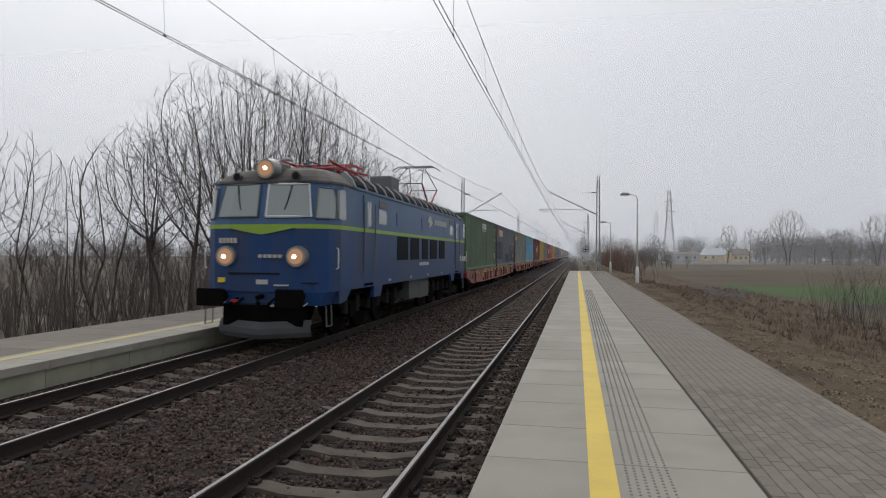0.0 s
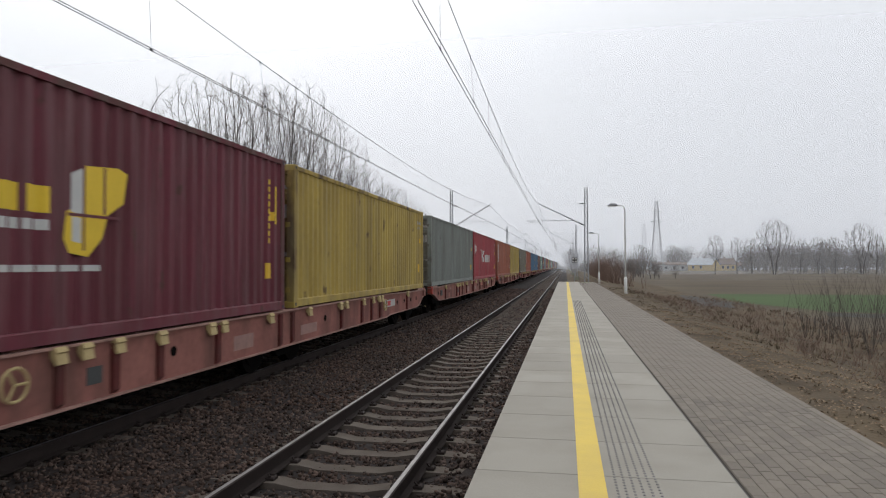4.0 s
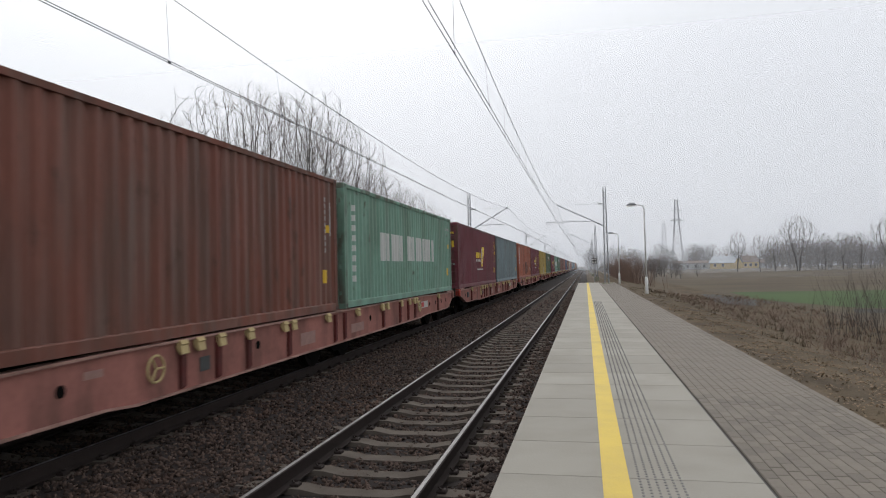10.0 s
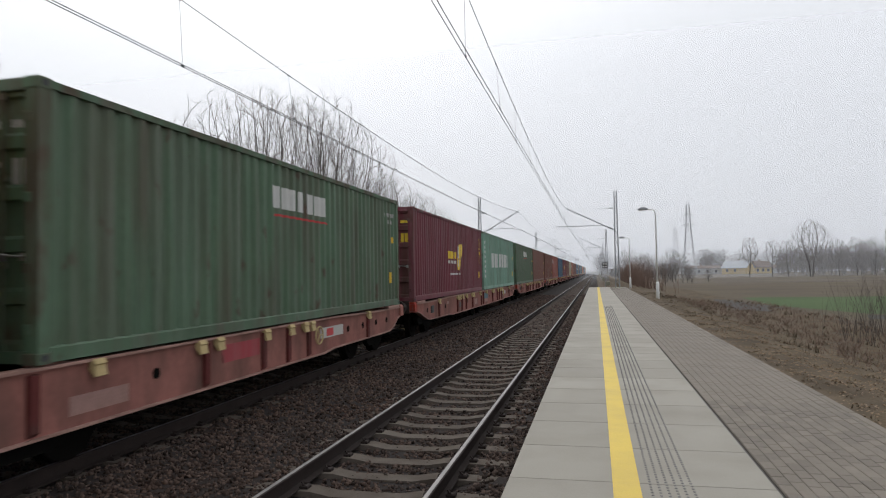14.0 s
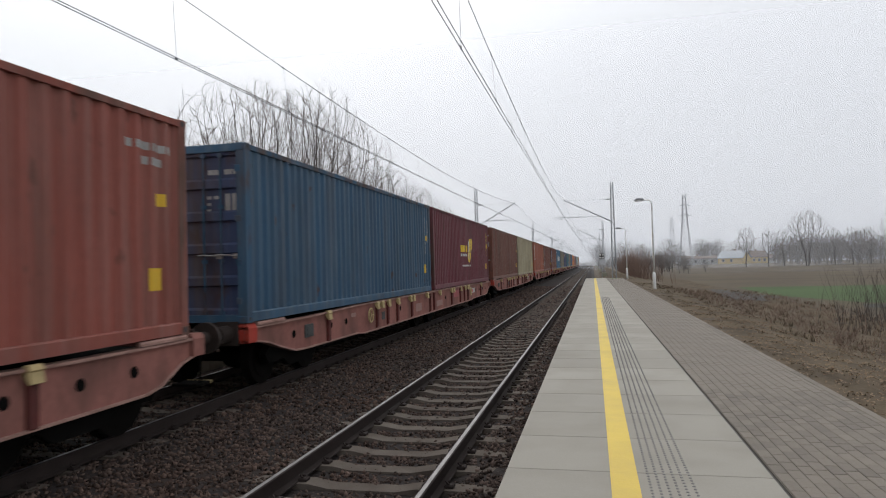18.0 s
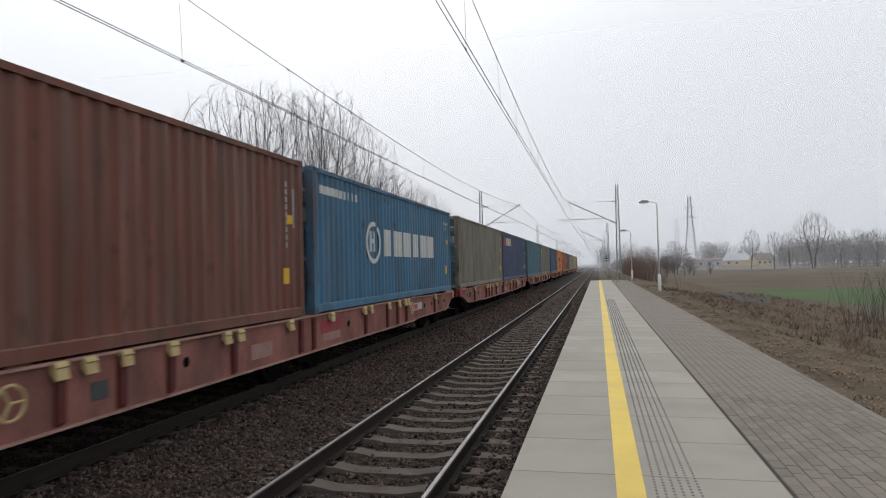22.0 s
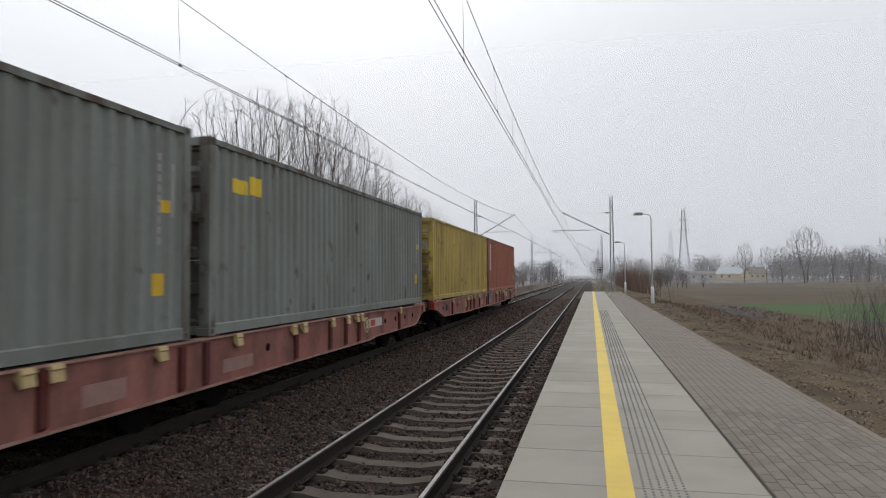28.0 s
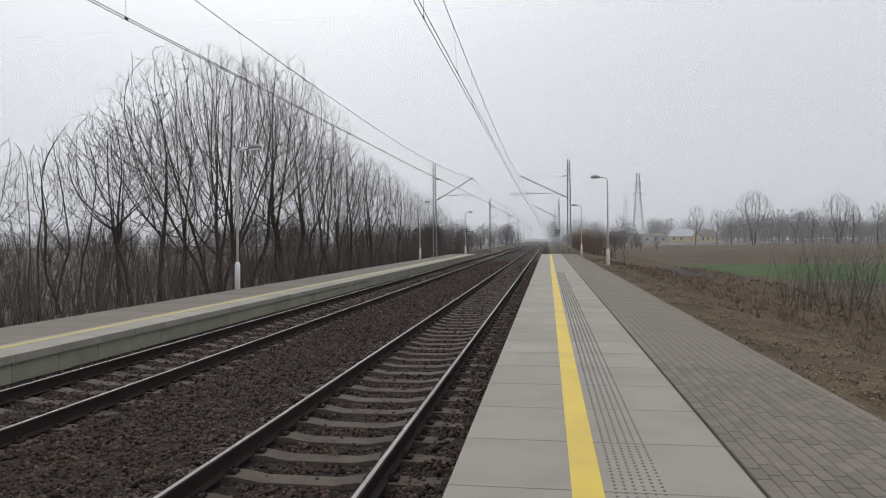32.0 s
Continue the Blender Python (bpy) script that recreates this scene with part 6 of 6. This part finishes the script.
        if s > 0:
            for i in range(8):
                y = 11.08 + i * 0.285
                part("white_mark", Geo().box(1.495, 1.506, y, y + 0.21, 3.0, 3.19), PLATE, w, "white mark")
            part("emblem", Geo().prism([(10.15, 2.84), (10.42, 2.92), (10.72, 3.06), (10.50, 3.16), (10.40, 3.29), (10.05, 3.20), (9.94, 3.06), (10.22, 3.04)], "x", 1.495, 1.507), PLATE, w, "white curved emblem")
            for i in range(12):
                part("number_mark", Geo().box(1.495, 1.506, 8.73 + i * 0.118, 8.81 + i * 0.118, 1.58, 1.69), PLATE, w)
            for i in range(4):
                part("small_label", Geo().box(1.495, 1.506, 5.1 + i * 2.4, 5.3 + i * 2.4, 1.22, 1.28), PLATE, w)
            for i in range(6):
                part("number_mark", Geo().box(1.495, 1.506, 16.86 + i * 0.18, 17.0 + i * 0.18, 1.65, 1.86), PLATE, w)
            part("depot_plate", Geo().box(1.495, 1.506, 16.19, 16.66, 1.66, 1.90), PLATE, w)
        # louvres along the edge of the roof, between pale ribs
        for k in range(16):
            y = 2.28 + k * 0.86
            lv = part("roof_louvre", Geo().prism([(s * 1.49, 3.53), (s * 1.41, 3.67), (s * 1.24, 3.82), (s * 1.15, 3.80), (s * 1.25, 3.6), (s * 1.40, 3.50)], "y", y, y + 0.77), GRILLE, w, "dark roof louvre")
            for j in range(4):
                ax, az = 1.485 - 0.062 * j, 3.55 + 0.066 * j
                part("slat", Geo().box(*sorted((s * (ax - 0.02), s * (ax + 0.012))), y + 0.01, y + 0.76, az, az + 0.018), GRILLE, lv)
            part("roof_rib", Geo().prism([(s * 1.525, 3.50), (s * 1.445, 3.68), (s * 1.26, 3.86), (s * 1.15, 3.82), (s * 1.40, 3.48)], "y", y - 0.09, y), RIB_GREY, w, "pale roof rib")
        part("cant_rail", Geo().box(*sorted((s * 1.44, s * 1.515)), 2.2, 15.9, EAVE - 0.01, EAVE + 0.05), L_SIDE, w)
        # bogies
        for yc in (4.6, 13.5):
            part("bogie_frame", Geo().prism([(yc - 2.6, 0.80), (yc - 2.3, 0.95), (yc + 2.3, 0.95), (yc + 2.6, 0.80), (yc + 2.4, 0.62), (yc - 2.4, 0.62)], "x", *sorted((s * 1.08, s * 1.2))), UNDER, w)
            for a in (-1.75, 0.0, 1.75):
                g = Geo().disc((s * 0.70, yc + a, 0.625), (s, 0, 0), 0.625, 0.13, 30)
                wh = part("wheel", g, WHEEL, w)
                part("axle_box", Geo().box(*sorted((s * 0.84, s * 1.26)), yc + a - 0.2, yc + a + 0.2, 0.45, 0.80, 0.03), UNDER, wh)
                part("spring", Geo().tube([(s * 1.18, yc + a + 0.42, 0.55), (s * 1.18, yc + a + 0.42, 0.95)], 0.09, 10), L_UNDER, w)
                part("spring", Geo().tube([(s * 1.18, yc + a - 0.42, 0.55), (s * 1.18, yc + a - 0.42, 0.95)], 0.09, 10), L_UNDER, w)
                part("brake_shoe", Geo().box(*sorted((s * 0.72, s * 0.84)), yc + a + 0.64, yc + a + 0.74, 0.40, 0.85), UNDER, w)
            part("sand_pipe", Geo().tube([(s * 1.1, yc - 2.5, 0.9), (s * 0.9, yc - 2.6, 0.3), (s * 0.78, yc - 2.45, 0.12)], 0.03, 6), UNDER, w)
        part("equipment_box", Geo().box(*sorted((s * 0.9, s * 1.42)), 7.7, 8.9, 0.55, 1.14, 0.02), L_BOX, w, "grey equipment box")
        part("equipment_box", Geo().box(*sorted((s * 0.9, s * 1.38)), 9.1, 10.6, 0.50, 1.14, 0.02), L_BOX, w, "grey equipment box")
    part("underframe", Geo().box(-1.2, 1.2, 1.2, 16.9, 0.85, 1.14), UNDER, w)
    # roof equipment
    part("roof_walk", Geo().box(-0.45, 0.45, 3.0, 15.4, 3.94, 3.98), L_ROOF, w)
    part("resistor_box", Geo().box(0.15, 0.85, 7.6, 8.5, 3.85, 4.40, 0.04), L_GREY, w, "grey roof box")
    part("roof_box", Geo().box(-0.5, 0.5, 10.6, 11.4, 3.9, 4.12, 0.03), L_GREY, w)
    for y in (2.6, 6.2, 6.6, 12.0, 16.0):
        g = Geo()
        for k in range(4):
            g.disc((0.2, y, 3.93 + k * 0.06), (0, 0, 1), 0.075, 0.035, 12)
        part("roof_insulator", g, L_GREY, w)
    part("roof_cable", Geo().tube([(0.2, 2.6, 4.18), (0.2, 6.2, 4.18), (0.2, 12.0, 4.18), (0.2, 16.0, 4.18)], 0.02, 6), WIRE, w)
    part("horn", Geo().disc((-0.4, 1.5, 3.86), (0, -1, 0), 0.03, 0.4, 12, 0.08), L_GREY, w)
    # folded pantograph in front, raised one behind
    for s in (-0.55, 0.55):
        part("pantograph_base", Geo().tube([(s, 3.2, 4.08), (s, 5.6, 4.08)], 0.035, 6), PANTO, w, "red pantograph base")
        part("folded_arm", Geo().tube([(s, 3.4, 4.12), (s * 1.1, 5.9, 4.22)], 0.035, 6), PANTO, w, "red folded pantograph arm")
        part("folded_arm", Geo().tube([(s, 5.4, 4.12), (s * 1.1, 2.9, 4.24)], 0.03, 6), PANTO, w, "red folded pantograph arm")
    for y in (3.2, 4.4, 5.6):
        part("cross_bar", Geo().tube([(-0.6, y, 4.08), (0.6, y, 4.08)], 0.03, 6), PANTO, w)
    for y in (4.2, 4.6):
        part("collector_bow", Geo().tube([(-0.95, y, 4.16), (-0.75, y, 4.29), (0.75, y, 4.29), (0.95, y, 4.16)], 0.022, 6), PANTO, w)
    for s in (-1, 1):
        part("folded_stay", Geo().tube([(s * 0.62, 3.0, 4.20), (s * 0.30, 4.4, 4.27), (s * 0.62, 5.8, 4.20)], 0.018, 6), PANTO, w)
        part("pantograph_spring", Geo().tube([(s * 0.25, 3.6, 4.14), (s * 0.25, 5.2, 4.14)], 0.045, 8), PANTO, w, "red pantograph spring")
        part("bow_horn", Geo().tube([(s * 0.75, 4.2, 4.29), (s * 0.98, 4.3, 4.20), (s * 0.75, 4.6, 4.29)], 0.014, 5), PANTO, w)
    for y in (3.4, 5.4):
        part("frame_foot", Geo().disc((0.55, y, 3.93), (0, 0, 1), 0.06, 0.14, 10).disc((-0.55, y, 3.93), (0, 0, 1), 0.06, 0.14, 10), L_GREY, w)
    py = 14.4
    for s in (-0.55, 0.55):
        part("pantograph_base", Geo().tube([(s, py - 1.2, 4.08), (s, py + 1.2, 4.08)], 0.035, 6), PANTO, w, "red pantograph base")
        for e in (-1, 1):
            part("lower_arm", Geo().tube([(s, py + e * 0.35, 4.10), (s * 1.05, py + e * 1.45, 4.72)], 0.032, 6), PANTO, w, "red lower pantograph arm")
            part("upper_arm", Geo().tube([(s * 1.05, py + e * 1.45, 4.72), (s * 0.6, py + e * 0.16, 5.50)], 0.018, 6), WIRE, w)
    for e in (-1, 1):
        part("knee_bar", Geo().tube([(-0.6, py + e * 1.45, 4.72), (0.6, py + e * 1.45, 4.72)], 0.02, 6), WIRE, w)
        part("diagonal_stay", Geo().tube([(-0.58, py + e * 1.45, 4.72), (0.33, py + e * 0.16, 5.50)], 0.01, 5), WIRE, w)
        part("collector_bow", Geo().tube([(-0.98, py + e * 0.19, 5.38), (-0.72, py + e * 0.19, 5.55), (0.72, py + e * 0.19, 5.55), (0.98, py + e * 0.19, 5.38)], 0.022, 6), WIRE, w, "black collector bow")
    part("head_tie", Geo().tube([(-0.4, py - 0.19, 5.52), (-0.4, py + 0.19, 5.52)], 0.018, 6), WIRE, w)
    part("head_tie", Geo().tube([(0.4, py - 0.19, 5.52), (0.4, py + 0.19, 5.52)], 0.018, 6), WIRE, w)
    return w


loco = locomotive()
TRAIN.append((loco, 12.5 - 32.05, 0.0))
LOCO_SHIFT = -0.05   # the locomotive rides a little to the far side

# ---- sleepers, slabs and pavers ----
def sleeper_geo():
    g = Geo()
    o = [(-0.14, -0.36), (0.14, -0.36), (0.115, 0.0), (-0.115, 0.0)]
    b = len(g.v)
    xs = [(-1.28, -0.175), (-0.95, -0.168), (-0.55, -0.168), (-0.34, -0.205), (0.34, -0.205), (0.55, -0.168), (0.95, -0.168), (1.28, -0.175)]
    for x, top in xs:
        g.v += [(x, -0.14, -0.36), (x, 0.14, -0.36), (x, 0.11, top), (x, -0.11, top)]
    for i in range(len(xs) - 1):
        for k in range(4):
            g.f.append((b + i * 4 + k, b + i * 4 + (k + 1) % 4, b + i * 4 + 4 + (k + 1) % 4, b + i * 4 + 4 + k))
    g.f += [(b, b + 1, b + 2, b + 3), (b + 28, b + 29, b + 30, b + 31)]
    return g


SLEEPER_GEO = sleeper_geo()
SLEEPER_MESH = SLEEPER_GEO.mesh("sleeper")
for cx, word in ((NEAR_X, "near"), (FAR_X, "far")):
    tr = thing("track", "railway track on concrete sleepers", "track", "tracks", (cx, 0, 0), "structure")
    far = Geo()
    for i in range(-20, 700):
        y = 0.3 + 0.6 * i
        if 3 <= i < 103:
            part("sleeper", SLEEPER_MESH, SLEEPER, tr, at=(0, y, 0))
        else:
            b = len(far.v)
            far.v += [(x, v + y, z) for x, v, z in SLEEPER_GEO.v]
            far.f += [tuple(k + b for k in f) for f in SLEEPER_GEO.f]
    tagged(part("sleepers", far, SLEEPER, tr), kind="stuff")
    clips = Geo()
    for i in range(3, 60):
        y = 0.3 + 0.6 * i
        for s in (-0.7525, 0.7525):
            for e in (-0.11, 0.11):
                clips.box(s + e - 0.045, s + e + 0.045, y - 0.05, y + 0.05, -0.17, -0.135, 0.01)
                clips.tube([(s + e, y - 0.04, -0.13), (s + e * 0.7, y, -0.115), (s + e, y + 0.04, -0.13)], 0.012, 5)
    tagged(part("rail_clips", clips, RAIL_SIDE, tr), kind="stuff")

# slabs of the near platform, a metre each, with a gap between them
SLAB = Geo().box(PLAT_EDGE, 1.262, 0.0025, 0.9975, -0.12, 0.0, 0.006).mesh("slab")
for i in range(-8, 66):
    y = 0.15 + i
    part("slab", SLAB, CONCRETE, core, at=(0, y, PLAT_Z))
part("kerb_joint", Geo().box(1.262, 1.292, -8, PLAT_END - 0.1, PLAT_Z - 0.1, PLAT_Z - 0.025), JOINT, core)
stud = Geo()
for i in range(0, 470):
    y = 1.6 + 0.062 * i
    for k in range(6):
        x = 0.395 + 0.058 * k
        b = len(stud.v)
        r0, r1, h = 0.013, 0.008, 0.006
        n = 6 if y < 14 else 4
        stud.v += [(x + r0 * math.cos(6.283 * q / n), y + r0 * math.sin(6.283 * q / n), PLAT_Z - 0.001) for q in range(n)]
        stud.v += [(x + r1 * math.cos(6.283 * q / n), y + r1 * math.sin(6.283 * q / n), PLAT_Z + h) for q in range(n)]
        stud.f += [(b + q, b + (q + 1) % n, b + n + (q + 1) % n, b + n + q) for q in range(n)] + [tuple(b + n + q for q in range(n))]
tagged(part("tactile_studs", stud, STUD, core, "rows of round grey tactile studs"), kind="stuff")

# pavers, 0.2 m by 0.1 m, in running bond along the platform
part("paving_bed", Geo().box(1.29, PAVE_R - 0.09, -8, PLAT_END - 0.1, PLAT_Z - 0.1, PLAT_Z - 0.012), SAND, core)
PAVER_MESH = Geo().box(0.0015, 0.0975, 0.0015, 0.1975, -0.06, 0.0, 0.004).mesh("paver")
rest = Geo()
for c in range(14):
    x = 1.294 + 0.1 * c
    for i in range(-10, 325):
        y = 0.1 + 0.2 * i + (0.1 if c % 2 else 0.0) + 0.02 * math.sin(c * 5.1)
        if y > PLAT_END - 0.4:
            break
        dz = PLAT_Z - 0.004 + 0.002 * math.sin(c * 12.9 + i * 7.7)
        if 4.2 < y < 8.4:
            part("paver", PAVER_MESH, PAVER, core, at=(x, y, dz))
        elif y < 30:
            rest.box(x + 0.0015, x + 0.0975, y + 0.0015, y + 0.1975, dz - 0.06, dz, 0.004)
        else:
            rest.box(x + 0.0015, x + 0.0975, y + 0.0015, y + 0.1975, dz - 0.06, dz)
tagged(part("pavers", rest, PAVER, core, "grey concrete paving stones"), kind="stuff")
KERB = Geo().box(PAVE_R - 0.09, PAVE_R, 0.003, 0.997, -0.25, 0.0, 0.008).mesh("kerb_stone")
for i in range(-5, 66):
    part("kerb_stone", KERB, PAVER, core, at=(0, float(i), PLAT_Z + 0.002))

# far platform: wall panels, edge slabs and paving
PANEL = Geo().box(FARP_EDGE - 0.16, FARP_EDGE - 0.07, 0.006, 0.994, -0.6, FARP_Z - 0.125, 0.004).mesh("wall_panel")
EDGE = Geo().box(FARP_EDGE - 1.0, FARP_EDGE, 0.004, 0.996, -0.13, 0.0, 0.006).mesh("edge_slab")
BACKS = Geo().box(FARP_BACK, FARP_EDGE - 1.008, 0.004, 0.996, -0.11, -0.004, 0.004).mesh("paving_slab")
for i in range(0, 75):
    part("wall_panel", PANEL, WALL_CONCRETE, farp, at=(0, float(i), 0))
    part("edge_slab", EDGE, CONCRETE, farp, at=(0, float(i), FARP_Z))
    part("paving_slab", BACKS, PAVER, farp, at=(0, float(i), FARP_Z))


# ---- what moves: the train runs past towards the viewer and away behind ----
RUN = [(0, 32.05), (1, 11.0), (2, -10.16), (3, -31.55), (4.5, -63.74), (6, -96.09), (8, -139.53), (10, -183.23), (12, -227.12), (14, -271.23), (16, -315.63), (18, -360.09), (20, -404.71), (22, -449.57), (24, -494.56), (26, -539.71), (28, -584.96), (30, -630.19), (32, -675.44)]


def motions():
    for ob, along, z in TRAIN:
        walk(ob, [(t, pose(FAR_X + (LOCO_SHIFT if ob is loco else 0.0), y + along, z)) for t, y in RUN])


motions()
